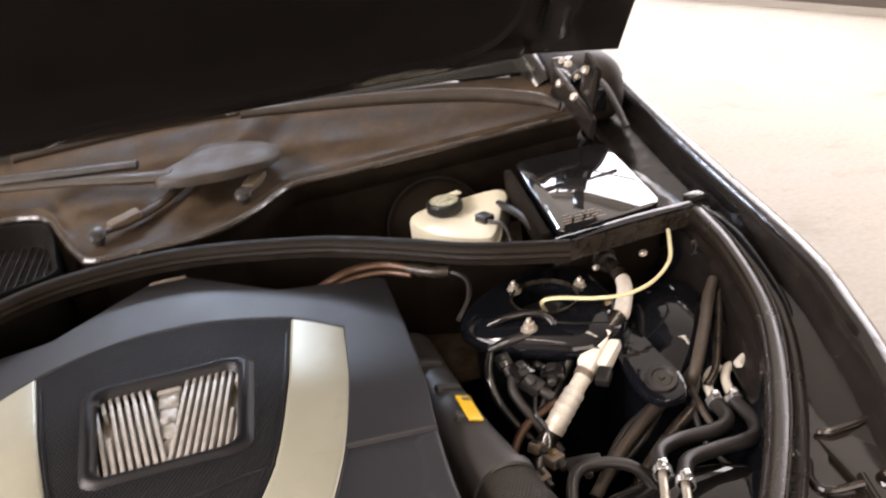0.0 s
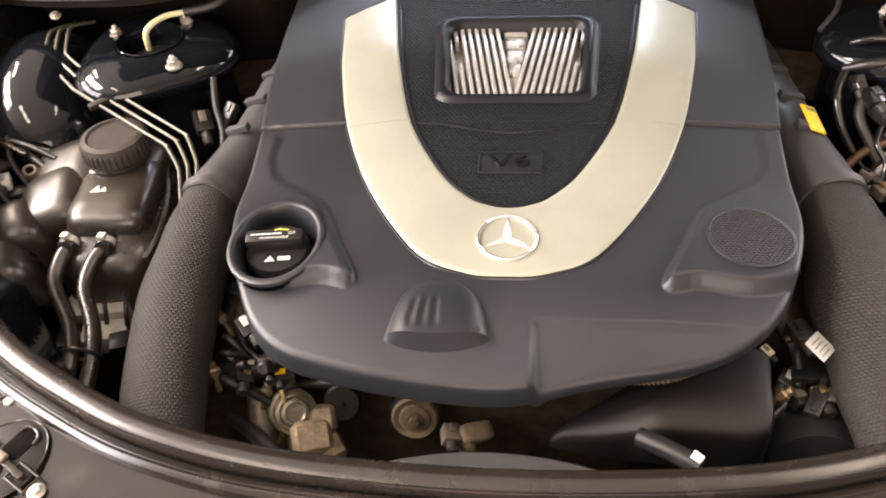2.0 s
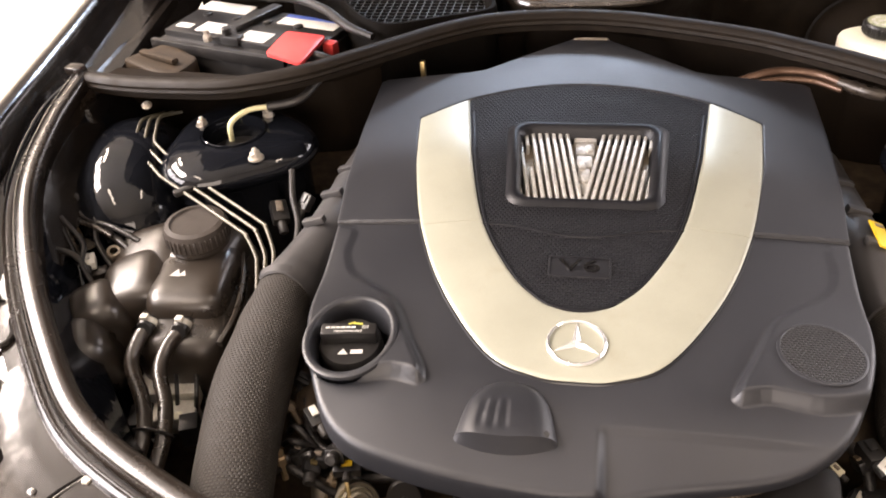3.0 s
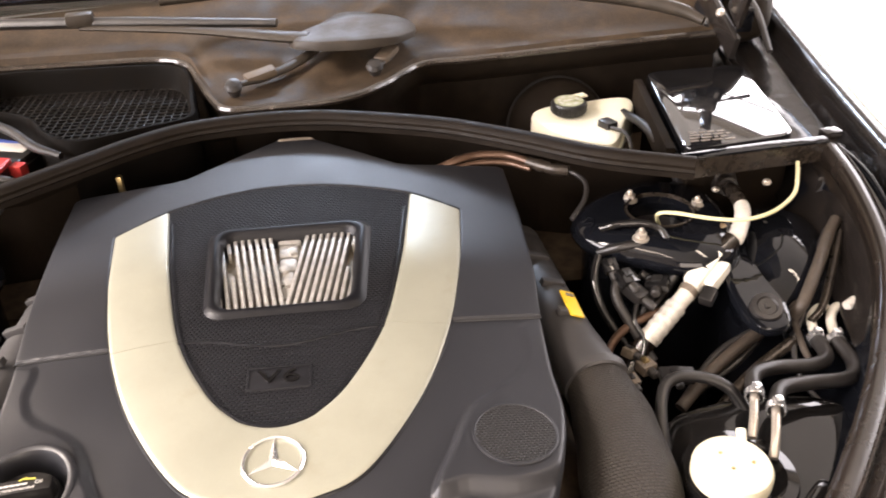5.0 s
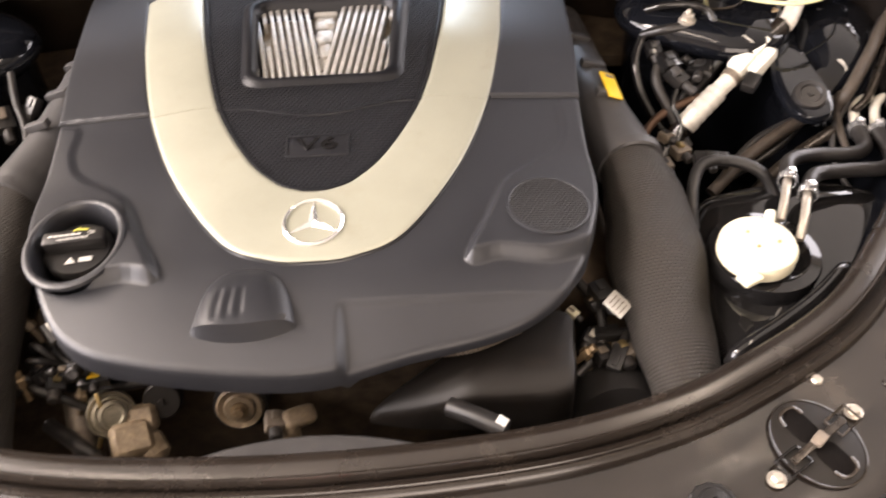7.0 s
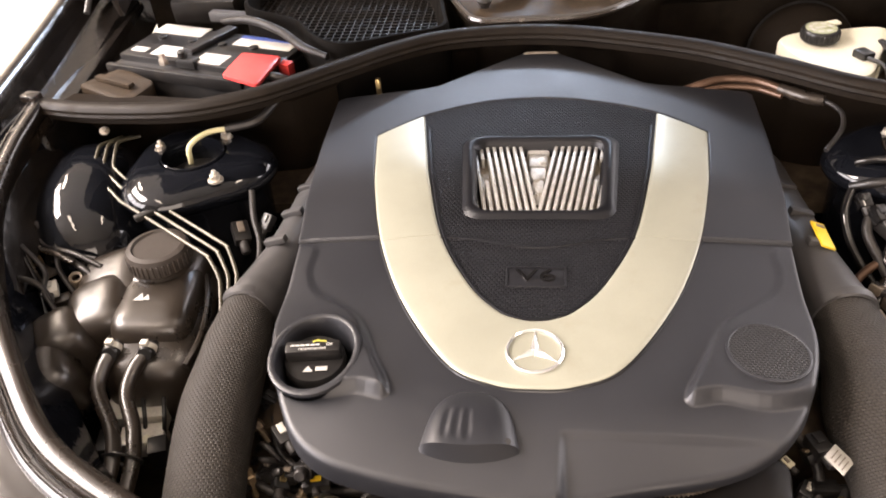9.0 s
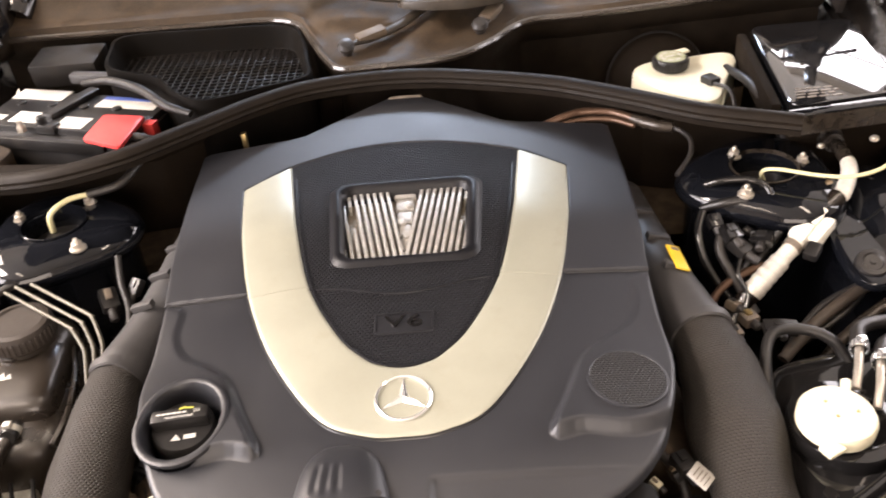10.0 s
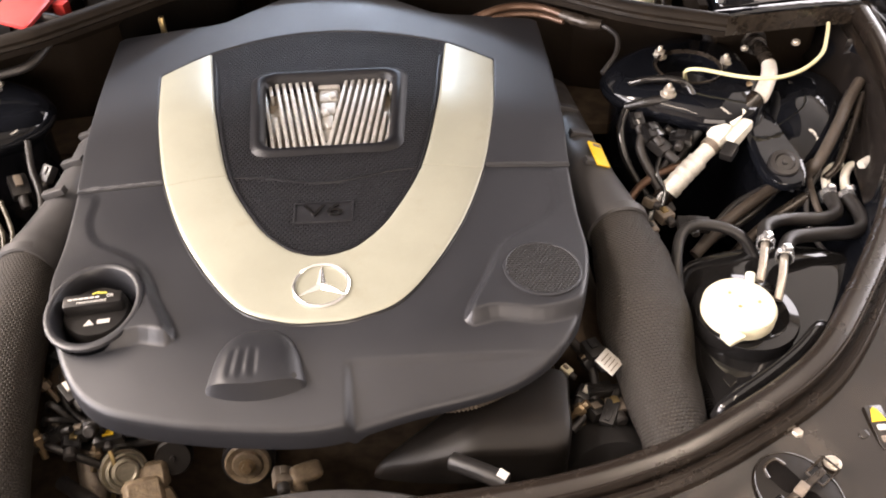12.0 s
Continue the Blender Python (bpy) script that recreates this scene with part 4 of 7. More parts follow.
bm = bmesh.new()
CX, CY, RINGS = 0.0, 0.25, 190
fine = []
for i in range(len(OUTLINE)):
    a, b = OUTLINE[i], OUTLINE[(i + 1) % len(OUTLINE)]
    fine += [a + (b - a) * (k / 4) for k in range(4)]
rows = []
for k in range(1, RINGS + 1):
    f = k / RINGS * 0.985
    row = []
    for p in fine:
        x, y = CX + (p.x - CX) * f, CY + (p.y - CY) * f
        row.append(bm.verts.new((x, y, cover_z(x, y))))
    rows.append(row)
for f, drop in ((0.991, 0.0006), (0.9955, 0.0018), (0.9985, 0.0045), (1.0, 0.0095), (1.0, 0.5), (0.985, 1.0)):
    row = []
    for p in fine:
        x, y = CX + (p.x - CX) * f, CY + (p.y - CY) * f
        if drop >= 0.5:
            deep = 0.039 - 0.025 * smooth01(clamp01((x - 0.02) / 0.03)) * smooth01(clamp01((-0.02 - y) / 0.05))
            d = 0.0115 + (deep - 0.0115) * (drop if drop == 1.0 else 0.7)
        else:
            d = drop * (0.12 if y > 0.2235 else 1.0)
        row.append(bm.verts.new((x, y, cover_z(x, y) - d)))
    rows.append(row)
n = len(fine)
for a, b in zip(rows, rows[1:]):
    for j in range(n):
        bm.faces.new((a[j], a[(j + 1) % n], b[(j + 1) % n], b[j]))
bm.faces.new(rows[0])
part("cover_shell", bm, M_COVER, cover)


def strip(outer, inner, lift, bm, ends=True):
    """A proud band between two rails with rounded edges."""
    rows = []
    for (ax, ay), (bx, by) in zip(outer, inner):
        row = []
        for f, h in ((0.0, -0.004), (0.0, lift - 0.002), (0.02, lift - 0.0006), (0.06, lift), (0.35, lift + 0.0008), (0.65, lift + 0.0008), (0.94, lift), (0.98, lift - 0.0006), (1.0, lift - 0.002), (1.0, -0.004)):
            x, y = ax + (bx - ax) * f, ay + (by - ay) * f
            row.append(bm.verts.new((x, y, base_z(x, y) - 0.12 * x * x + h)))
        rows.append(row)
    for a, b in zip(rows, rows[1:]):
        for j in range(len(a) - 1):
            bm.faces.new((a[j], a[j + 1], b[j + 1], b[j]))
    bm.faces.new(rows[0])
    bm.faces.new(rows[-1])
    return bm


cutA, cutB = 30, len(uo) - 31
trim = part("silver_trim", strip(uo[cutA:cutB + 1], ui[cutA:cutB + 1], 0.004, bmesh.new()), M_SILVER, cover, "silver painted U-shaped trim")
for run in (slice(0, cutA + 1), slice(cutB, len(uo))):
    bm = bmesh.new()
    o, i2 = uo[run], ui[run]
    strip(o, i2, 0.0046, bm)
    part("silver_trim", bm, M_SILVER, cover, "silver painted trim leg")

# black line laid round the trim as the shade of its gap
part("trim_gap_shade", tube(bmesh.new(), [(x * 1.004, y - 0.001 * (y < 0.1), base_z(x, y) - 0.12 * x * x - 0.0006) for x, y in uo], 0.0022, 6, smooth=False), M_PRINTBLACK, cover)

# dark panel round the window, inside the trim
loop = [(x * 0.995, y + 0.001) for x, y in ui] + [(x, y) for x, y in ARCH if abs(x) < 0.17]
WC = (-0.001, 0.350)


def ray_to(poly, a):
    """Distance from the window's centre to an outline, by direction."""
    dx, dy, best = math.cos(a), math.sin(a), 0.0
    for i in range(len(poly)):
        x1, y1 = poly[i - 1][0] - WC[0], poly[i - 1][1] - WC[1]
        x2, y2 = poly[i][0] - WC[0], poly[i][1] - WC[1]
        den = dx * (y2 - y1) - dy * (x2 - x1)
        if abs(den) < 1e-12:
            continue
        t = (x1 * (y2 - y1) - y1 * (x2 - x1)) / den
        u = (x1 * dy - y1 * dx) / den
        if t > 0 and -1e-6 <= u <= 1 + 1e-6:
            best = max(best, t)
    return best


def panel_z(x, y):
    step = 0.2135 - 0.010 * math.cos(x / 0.115 * math.pi) * (1 if abs(x) < 0.115 else 0) + (0.010 if abs(x) >= 0.115 else 0)
    return base_z(x, y) - 0.12 * x * x + 0.0022 - 0.0014 * smooth01(clamp01((step - y) / 0.012))


def ring_panel(bm, inner, outer, steps, zf, n=220):
    rows = []
    for k in range(n):
        a = 2 * math.pi * k / n
        r0, r1 = ray_to(inner, a), ray_to(outer, a)
        row = []
        for s in range(steps + 1):
            r = r0 + (r1 - r0) * s / steps
            x, y = WC[0] + r * math.cos(a), WC[1] + r * math.sin(a)
            row.append(bm.verts.new((x, y, zf(x, y, s / steps))))
        rows.append(row)
    for k in range(n):
        a, b = rows[k], rows[(k + 1) % n]
        for j in range(steps):
            bm.faces.new((a[j], a[j + 1], b[j + 1], b[j]))
    return bm


WIN_OUT = [(WC[0] + (x - WC[0]) * 1.30, WC[1] + (y - WC[1]) * 1.26 + 0.001) for x, y in WINDOW]
ring_panel(bm := bmesh.new(), [(WC[0] + (x - WC[0]) * 1.1, WC[1] + (y - WC[1]) * 1.08) for x, y in WINDOW], loop, 100, lambda x, y, f: panel_z(x, y), 420)
part("mesh_panel", bm, M_PANEL, cover, "black fine-meshed inner panel")
rim = [(0.0, -0.020), (0.1, 0.0025), (0.25, 0.0075), (0.5, 0.0085), (0.78, 0.0075), (0.93, 0.0045), (1.0, 0.0)]
def rim_z(x, y, f):
    k = round(f * (len(rim) - 1))
    return base_z(x, y) + rim[k][1]
rimline = [(x * 0.965, y + 0.0035 * (1 - abs(x) / 0.18)) for x, y in ui[4:-4]]
part("panel_rim", tube(bmesh.new(), [(x, y, panel_z(x, y) + 0.0002) for x, y in rimline], 0.0022, 6, smooth=False), M_PANEL_SMOOTH, cover)
def step_y(x):
    return 0.2135 + (0.010 if abs(x) >= 0.115 else -0.010 * math.cos(x / 0.115 * math.pi))
reach = max(x for x, y in loop if 0.19 < y < 0.26) - 0.004
edge = [(-reach + 2 * reach * k / 60) for k in range(61)]
part("panel_step", tube(bmesh.new(), [(x, step_y(x) - 0.003, panel_z(x, step_y(x) - 0.003) - 0.0006) for x in edge], 0.0020, 8, smooth=False), M_PANEL_SMOOTH, cover)
part("window_frame", ring_panel(bmesh.new(), WINDOW, WIN_OUT, len(rim) - 1, rim_z, 160), M_PANEL_SMOOTH, cover, "raised rounded window frame")

# badge plate with the cylinder number
plate = pose(0, 0.147, base_z(0, 0.147) - 0.0012, math.degrees(math.atan(0.0943)), 0, 0)
bm = bmesh.new()
slab(bm, rounded(-0.038, -0.018, 0.038, 0.018, 0.004), -0.001, 0.0026, 0.0008)
bm.transform(plate)
badge = part("badge_plate", bm, M_BADGE, cover, "dark grey badge plate")
for cx, cy, w, h in ((0, 0.0165, 0.074, 0.0022), (0, -0.0165, 0.074, 0.0022), (-0.0362, 0, 0.0022, 0.033), (0.0362, 0, 0.0022, 0.033)):
    bm = bmesh.new()
    box(bm, (cx, cy, 0.0030), (w, h, 0.0020), 0.0006)
    bm.transform(plate)
    part("badge_edge", bm, M_BADGE, badge)
part("lettering", lettering("V6", 0.029, plate @ pose(0, 0, 0.0029) @ Matrix.Diagonal((1.6, 1, 1, 1)), 0.0022), M_BLACKTANK, badge, smooth=False)

# emblem: a plain ring with three spokes
em = pose(0, 0.022, base_z(0, 0.022) + 0.0045, math.degrees(math.atan(0.0943)), 0, 0)
bm = bmesh.new()
ringp = [(0.0335, 0.0), (0.0335, 0.0022), (0.0318, 0.0036), (0.0300, 0.0028), (0.0296, 0.0)]
lathe(bm, ringp, (0, 0, 0), segs=64, cap=False)
for k in range(3):
    a = radians(90 + 120 * k)
    tip, l, r = (0.0305 * math.cos(a), 0.0305 * math.sin(a)), (0.006 * math.cos(a + 1.05), 0.006 * math.sin(a + 1.05)), (0.006 * math.cos(a - 1.05), 0.006 * math.sin(a - 1.05))
    v = [bm.verts.new((*tip, 0.0012)), bm.verts.new((*l, 0.0008)), bm.verts.new((*r, 0.0008)), bm.verts.new((0, 0, 0.0042)), bm.verts.new((tip[0], tip[1], 0)), bm.verts.new((*l, 0)), bm.verts.new((*r, 0))]
    for f in ((0, 1, 3), (0, 3, 2), (0, 4, 5, 1), (0, 2, 6, 4)):
        bm.faces.new([v[i] for i in f])
bm.transform(em)
part("emblem", bm, M_CHROME, cover, "round chrome emblem")

# joint between the two mouldings
for sgn in (-1, 1):
    pts = [(sgn * (0.214 + 0.112 * k / 12), 0.2225, cover_z(sgn * (0.214 + 0.112 * k / 12), 0.2215) + 0.0006) for k in range(13)]
    part("joint_gap", tube(bmesh.new(), pts, 0.0013, 6, smooth=False), M_PRINTBLACK, cover)
# round sound grille on the pad
GC = (0.258, 0.028)
bm = bmesh.new()
tilt = math.degrees(math.atan(0.0943))
lean = (cover_z(GC[0], GC[1] + 0.036) - cover_z(GC[0], GC[1] - 0.036)) / 0.072
gm = pose(GC[0], GC[1], (cover_z(GC[0], GC[1] + 0.03) + cover_z(GC[0], GC[1] - 0.03)) / 2 + 0.0012, math.degrees(math.atan(lean)), 3.5, 0)
lathe(bm, [(0.0465, -0.003), (0.0465, 0.0008), (0.0455, 0.0014), (0.0435, 0.0014), (0.0425, 0.0006)], (0, 0, 0), segs=64, cap=False)
bm.transform(gm)
grille = part("grille_ring", bm, M_COVER, cover)
bm = bmesh.new()
lathe(bm, [(0.0428, 0.0007), (0.02, 0.0009), (0.001, 0.001)], (0, 0, 0), segs=48, cap=False)
bm.transform(gm)
part("grille_mesh", bm, M_MESH, cover, "fine grey round mesh")
bm = bmesh.new()
NU, NV = 48, 30
def grip_at(u, v):
    p, q = min(1.0, v / 0.84), clamp01((v - 0.84) / 0.16)
    w = 0.0535 * (1 - (1 - p) ** 5) ** 0.5 * (0.70 + 0.30 * p) + 0.001
    x = -0.068 + u * w
    y = -0.030 - 0.070 * p - 0.010 * p * (1 - u * u) - 0.005 * q
    h = 0.026 * p ** 0.60 * max(0.0, 1 - abs(u) ** 3.2) ** 0.6 * (1 - q) - 0.003
    if -0.62 < u < 0.10:
        h -= 0.0016 * (0.5 - 0.5 * math.cos((u + 0.62) / 0.72 * math.pi * 6)) * smooth01(clamp01((0.80 - v) / 0.15)) * smooth01(clamp01((v - 0.30) / 0.15))
    return (x, y, cover_z(x, y) + h)
for v0, v1, nv in ((0.0, 0.84, NV), (0.84, 1.0, 5)):
    grid = [[bm.verts.new(grip_at(-1 + 2 * i / NU, v0 + (v1 - v0) * k / nv)) for k in range(nv + 1)] for i in range(NU + 1)]
    for a, b in zip(grid, grid[1:]):
        for k in range(nv):
            bm.faces.new((a[k], a[k + 1], b[k + 1], b[k]))
part("finger_grip", bm, M_COVER, cover, "moulded fluted finger grip")
gx, gy, gh = grip_at(0.78, 0.80)
part("grip_hole", lathe(bmesh.new(), [(0.0035, -0.002), (0.0035, 0.0010), (0.002, 0.0010)], (gx, gy, gh), (0.2, -0.5, 1), 12), M_PRINTBLACK, cover)
part("lifting_eye", tube(bmesh.new(), [(-0.032, 0.684, 0.910), (-0.026, 0.689, 0.922), (-0.018, 0.690, 0.9245), (0.022, 0.690, 0.9245), (0.030, 0.689, 0.922), (0.036, 0.684, 0.910)], 0.0034, 8), M_ALU_DULL, cover)

# intake manifold under the window
manifold = thing("intake_manifold", (0, 0.343, 0.80), "pale cast metal intake manifold with slanted ribs", "engine part")
bm = bmesh.new()
slab(bm, rounded(-0.125, 0.245, 0.125, 0.462, 0.02), 0.78, lambda x, y: base_z(x, y) - 0.0215, 0.003)
part("manifold_body", bm, M_BED, manifold)
for s in (-1, 1):
    for k in range(9):
        x = s * (0.009 + 0.0100 * k)
        lean = -s * 0.030
        y0, y1 = 0.264 + 0.0006 * k, 0.452
        if s < 0 and k == 6 or s > 0 and k == 7:
            runs = ((0.0, 0.45), (0.72, 1.0))
        else:
            runs = ((0.0, 1.0),)
        for f0, f1 in runs:
            pts = []
            for f in (f0, f1):
                y = y0 + (y1 - y0) * f
                pts.append((x + s * 0.006 - lean * (f - 0.5), y, base_z(0, y) - 0.013))
            bm = bmesh.new()
            a, b = Vector(pts[0]), Vector(pts[1])
            d = (b - a)
            box(bm, (a + b) / 2, (0.0049, d.length, 0.018), 0.0014, (tilt, 0, math.degrees(math.atan2(-d.x, d.y))))
            part("rib", bm, M_RIB, manifold)
for y, w in ((0.285, 0.008), (0.315, 0.013), (0.345, 0.018), (0.375, 0.023), (0.405, 0.028), (0.435, 0.033)):
    part("web", box(bmesh.new(), (0.0, y, base_z(0, y) - 0.018), (w, 0.027, 0.016), 0.004, (tilt, 0, 0)), M_RIB, manifold)
for y, x in ((0.36, -0.004), (0.40, 0.006), (0.33, 0.002)):
    part("web_boss", box(bmesh.new(), (x, y, base_z(0, y) - 0.011), (0.010, 0.014, 0.012), 0.003, (tilt, 0, 20)), M_RIB, manifold)

# oil filler cap in its well
oil = thing("oil_filler_cap", (OIL[0], OIL[1], 0.82), "black ribbed oil filler cap with printed marks", "oil cap")
bm = bmesh.new()
lathe(bm, [(0.0605, -0.004), (0.0600, 0.0002), (0.0580, 0.0012), (0.0545, 0.0013), (0.0520, 0.0002), (0.0505, -0.003), (0.0485, -0.012), (0.0470, -0.026), (0.0462, -0.050)], (0, 0, 0), segs=72, cap=False)
bm.transform(pose(OIL[0], OIL[1], base_z(0, OIL[1]) - 0.12 * OIL[0] ** 2 + 0.0140, tilt, -3.5, 0) @ Matrix.Diagonal((0.92, 1.06, 1, 1)))
part("filler_well", bm, M_COVER, cover, "smooth round filler well")
om = pose(OIL[0] - 0.005, OIL[1] + 0.010, 0.840, tilt, 0, 6)
bm = bmesh.new()
lathe(bm, [(0.037, -0.03), (0.038, -0.012), (0.0375, 0.0), (0.035, 0.004), (0.001, 0.005)], (0, 0, 0), segs=40)
bm.transform(om)
part("cap_body", bm, M_PLASTIC, oil)
bm = bmesh.new()
box(bm, (0, 0.004, 0.012), (0.066, 0.018, 0.020), 0.004)
bm.transform(om)
part("cap_grip", bm, M_PLASTIC, oil)
bm = bmesh.new()
for k in range(6):
    box(bm, (-0.024 + 0.006 * k, 0.0050, 0.0222), (0.0048, 0.0022, 0.0006))
bm.transform(om)
part("printed_bars", bm, M_PRINT, oil)
bm = bmesh.new()
bm.faces.new([bm.verts.new((-0.006 + a, -0.018 + b, 0.0058)) for a, b in ((-0.006, -0.004), (0.006, -0.004), (0.0, 0.005))])
bm.transform(om)
part("printed_triangle", bm, M_PRINT, oil)
bm = bmesh.new()
box(bm, (0.010, -0.018, 0.0056), (0.014, 0.006, 0.0006))
bm.transform(om)
part("printed_symbol", bm, M_PRINT, oil)
part("lettering", lettering("Oil", 0.0062, om @ pose(0.020, 0.0050, 0.0222), 0.0003), M_PRINT, oil, smooth=False)
part("lettering", lettering("recommended", 0.0056, om @ pose(0.000, -0.0005, 0.0222), 0.0003), M_PRINT, oil, smooth=False)
bm = bmesh.new()
box(bm, (0.010, 0.0105, 0.0224), (0.013, 0.0020, 0.0008), 0, (0, 0, -8))
box(bm, (0.004, 0.0110, 0.0224), (0.008, 0.0020, 0.0008), 0, (0, 0, 20))
bm.transform(om)
part("printed_mark", bm, M_LIME, oil)


# ---- hoses, clamps and fastenings ----
def clamp_ring(bm, at, axis, r, w=0.009):
    lathe(bm, [(r, -w / 2), (r + 0.0018, -w / 2), (r + 0.0018, w / 2), (r, w / 2)], at, axis, 20, cap=False)
    a = Vector(axis).normalized()
    side = a.cross(Vector((0, 0, 1))).normalized()
    up = side.cross(a)
    box(bm, Vector(at) + up * (r + 0.004), (0.010, 0.009, 0.007), 0.001)
    return bm


def bolt(at, r, parent, axis=(0, 0, 1), mat=None):
    bm = bmesh.new()
    lathe(bm, [(r * 1.5, 0), (r * 1.5, r * 0.25), (r * 1.15, r * 0.35)], at, axis, 18)
    lathe(bm, [(r, r * 0.2), (r, r * 1.0), (r * 0.82, r * 1.15)], at, axis, 6)
    return part("bolt", bm, mat or M_STEEL, parent, "bright bolt head")


# ---- air ducts either side of the engine ----
for s in (-1, 1):
    side = "covered by grey woven sleeve"
    duct = thing("air_duct", (s * 0.385, 0.0, 0.70), "grey intake hose in a woven fabric sleeve", "air hose", "air ducts beside the engine")
    if s > 0:
        path, rad = [(0.386, 0.165, 0.800), (0.391, 0.09, 0.790), (0.388, 0.015, 0.776), (0.388, -0.07, 0.755), (0.392, -0.15, 0.735), (0.396, -0.23, 0.69)], [0.040, 0.050, 0.057, 0.046, 0.038, 0.038]
        pipe, prad = [(0.345, 0.50, 0.80), (0.352, 0.40, 0.805), (0.362, 0.28, 0.805), (0.384, 0.16, 0.800)], [0.036, 0.036, 0.038, 0.041]
    else:
        path, rad = [(-0.394, 0.165, 0.795), (-0.392, 0.09, 0.785), (-0.391, 0.0, 0.77), (-0.378, -0.10, 0.755), (-0.362, -0.19, 0.73), (-0.358, -0.25, 0.69)], [0.037, 0.045, 0.049, 0.047, 0.044, 0.042]
        pipe, prad = [(-0.338, 0.52, 0.80), (-0.345, 0.40, 0.805), (-0.362, 0.27, 0.80), (-0.393, 0.16, 0.795)], [0.036, 0.038, 0.038, 0.038]
    part("sleeve", tube(bmesh.new(), path, rad, 40, 16, flat=0.92), M_SLEEVE, duct, "grey woven fabric sleeve")
    part("duct_pipe", tube(bmesh.new(), pipe, prad, 28, 16, wobble=lambda v: 1 + 0.02 * (math.sin(v * 60) > 0.96)), M_DUCT, duct, "smooth dark plastic pipe")
    bm = bmesh.new()
    t = (Vector(path[1]) - Vector(path[0])).normalized()
    lathe(bm, [(rad[0] * 0.98, -0.012), (rad[0] * 1.06, -0.010), (rad[0] * 1.06, 0.002), (rad[0] * 0.98, 0.004)], path[0], t, 36, cap=False)
    part("duct_collar", bm, M_DUCT, duct)
    for k in range(3):
        y = 0.26 + 0.07 * k
        part("duct_clip", box(bmesh.new(), (s * (0.372 - 0.008 * k), y, 0.842), (0.035, 0.012, 0.010), 0.002, (0, s * 20, s * 8)), M_DUCT, duct)
    if s > 0:
        bm = bmesh.new()
        box(bm, (0.378, 0.272, 0.8455), (0.021, 0.052, 0.003), 0.001, (4, 24, 6))
        lab = part("yellow_label", bm, M_YELLOW, duct, "small yellow sticker")
        part("printed_bar", box(bmesh.new(), (0.379, 0.290, 0.848), (0.012, 0.006, 0.001), 0, (4, 24, 6)), M_ALU_DULL, lab)

# ---- coolant reservoir ----
res = thing("coolant_reservoir", (-0.57, 0.17, 0.66), "dark smoky plastic coolant tank with a ribbed black cap", "coolant tank")
bm = bmesh.new()
# filler box with its shelf, the skirt below, and the swollen chambers beside it
blob(bm, (-0.541, 0.196, 0.735), (0.058, 0.076, 0.066), 5.0, (0, 0, 6), 44, 28)
blob(bm, (-0.550, 0.258, 0.740), (0.060, 0.066, 0.066), 3.4, (0, 0, 0), 40, 24)
blob(bm, (-0.545, 0.205, 0.700), (0.080, 0.132, 0.075), 3.4, (0, 0, 6), 40, 24)
part("tank", bm, M_TANK, res)
for at, radii, turn, power in (((-0.624, 0.250, 0.745), (0.060, 0.062, 0.059), 14, 3.4), ((-0.622, 0.192, 0.744), (0.052, 0.056, 0.058), 18, 3.4), ((-0.664, 0.140, 0.738), (0.042, 0.046, 0.056), 30, 3.4), ((-0.668, 0.076, 0.722), (0.050, 0.050, 0.058), 32, 3.0)):
    bm = bmesh.new()
    blob(bm, at, radii, power, (6, -14, turn), 40, 24)
    part("tank_chamber", bm, M_TANK, res, "swollen dark plastic chamber")
bm = bmesh.new()
tube(bm, [(-0.640, 0.300, 0.772), (-0.605, 0.262, 0.793), (-0.598, 0.205, 0.792), (-0.606, 0.150, 0.770)], 0.0035, 8)
part("seam_flange", bm, M_TANK, res)
part("filler_stub", box(bmesh.new(), (-0.700, 0.206, 0.768), (0.030, 0.022, 0.016), 0.004, (0, 0, 30)), M_TANK, res)
bm = bmesh.new()
tube(bm, [(-0.560, 0.330, 0.768), (-0.532, 0.315, 0.772), (-0.505, 0.284, 0.772), (-0.476, 0.215, 0.770), (-0.462, 0.140, 0.766), (-0.470, 0.092, 0.755)], 0.0045, 8, flat=1.6)
part("seam_flange", bm, M_TANK, res)
part("neck", lathe(bmesh.new(), [(0.040, -0.05), (0.040, 0.0), (0.044, 0.002), (0.044, 0.008), (0.038, 0.010)], (-0.550, 0.252, 0.801), segs=32), M_TANK, res)
bm = bmesh.new()
cz = (-0.550, 0.252, 0.809)
prof = [(0.040, 0.0), (0.0455, 0.002), (0.0455, 0.022), (0.043, 0.029), (0.036, 0.031), (0.034, 0.028), (0.001, 0.028)]
lathe(bm, prof, cz, segs=48)
for k in range(36):
    a = 2 * math.pi * k / 36
    box(bm, (cz[0] + 0.0455 * math.cos(a), cz[1] + 0.0455 * math.sin(a), cz[2] + 0.013), (0.003, 0.0035, 0.019), 0.0008, (0, 0, math.degrees(a)), 1)
part("screw_cap", bm, M_CAP, res, "black ribbed screw cap")
bm = bmesh.new()
for dx, k in ((-0.004, 1.0), (0.006, 0.7)):
    vs = [bm.verts.new((-0.552 + dx + a * k, 0.178 + b * k, 0.8020)) for a, b in ((-0.008, -0.006), (0.008, -0.006), (0.0, 0.010))]
    bm.faces.new(vs)
part("printed_triangles", bm, M_PRINT, res, smooth=False)
for x in (-0.575, -0.525):
    bm = bmesh.new()
    lathe(bm, [(0.010, 0), (0.010, 0.03), (0.012, 0.032), (0.010, 0.036)], (x, 0.128, 0.762), (0, -1, 0.3), 16)
    part("outlet", bm, M_PLASTIC, res)
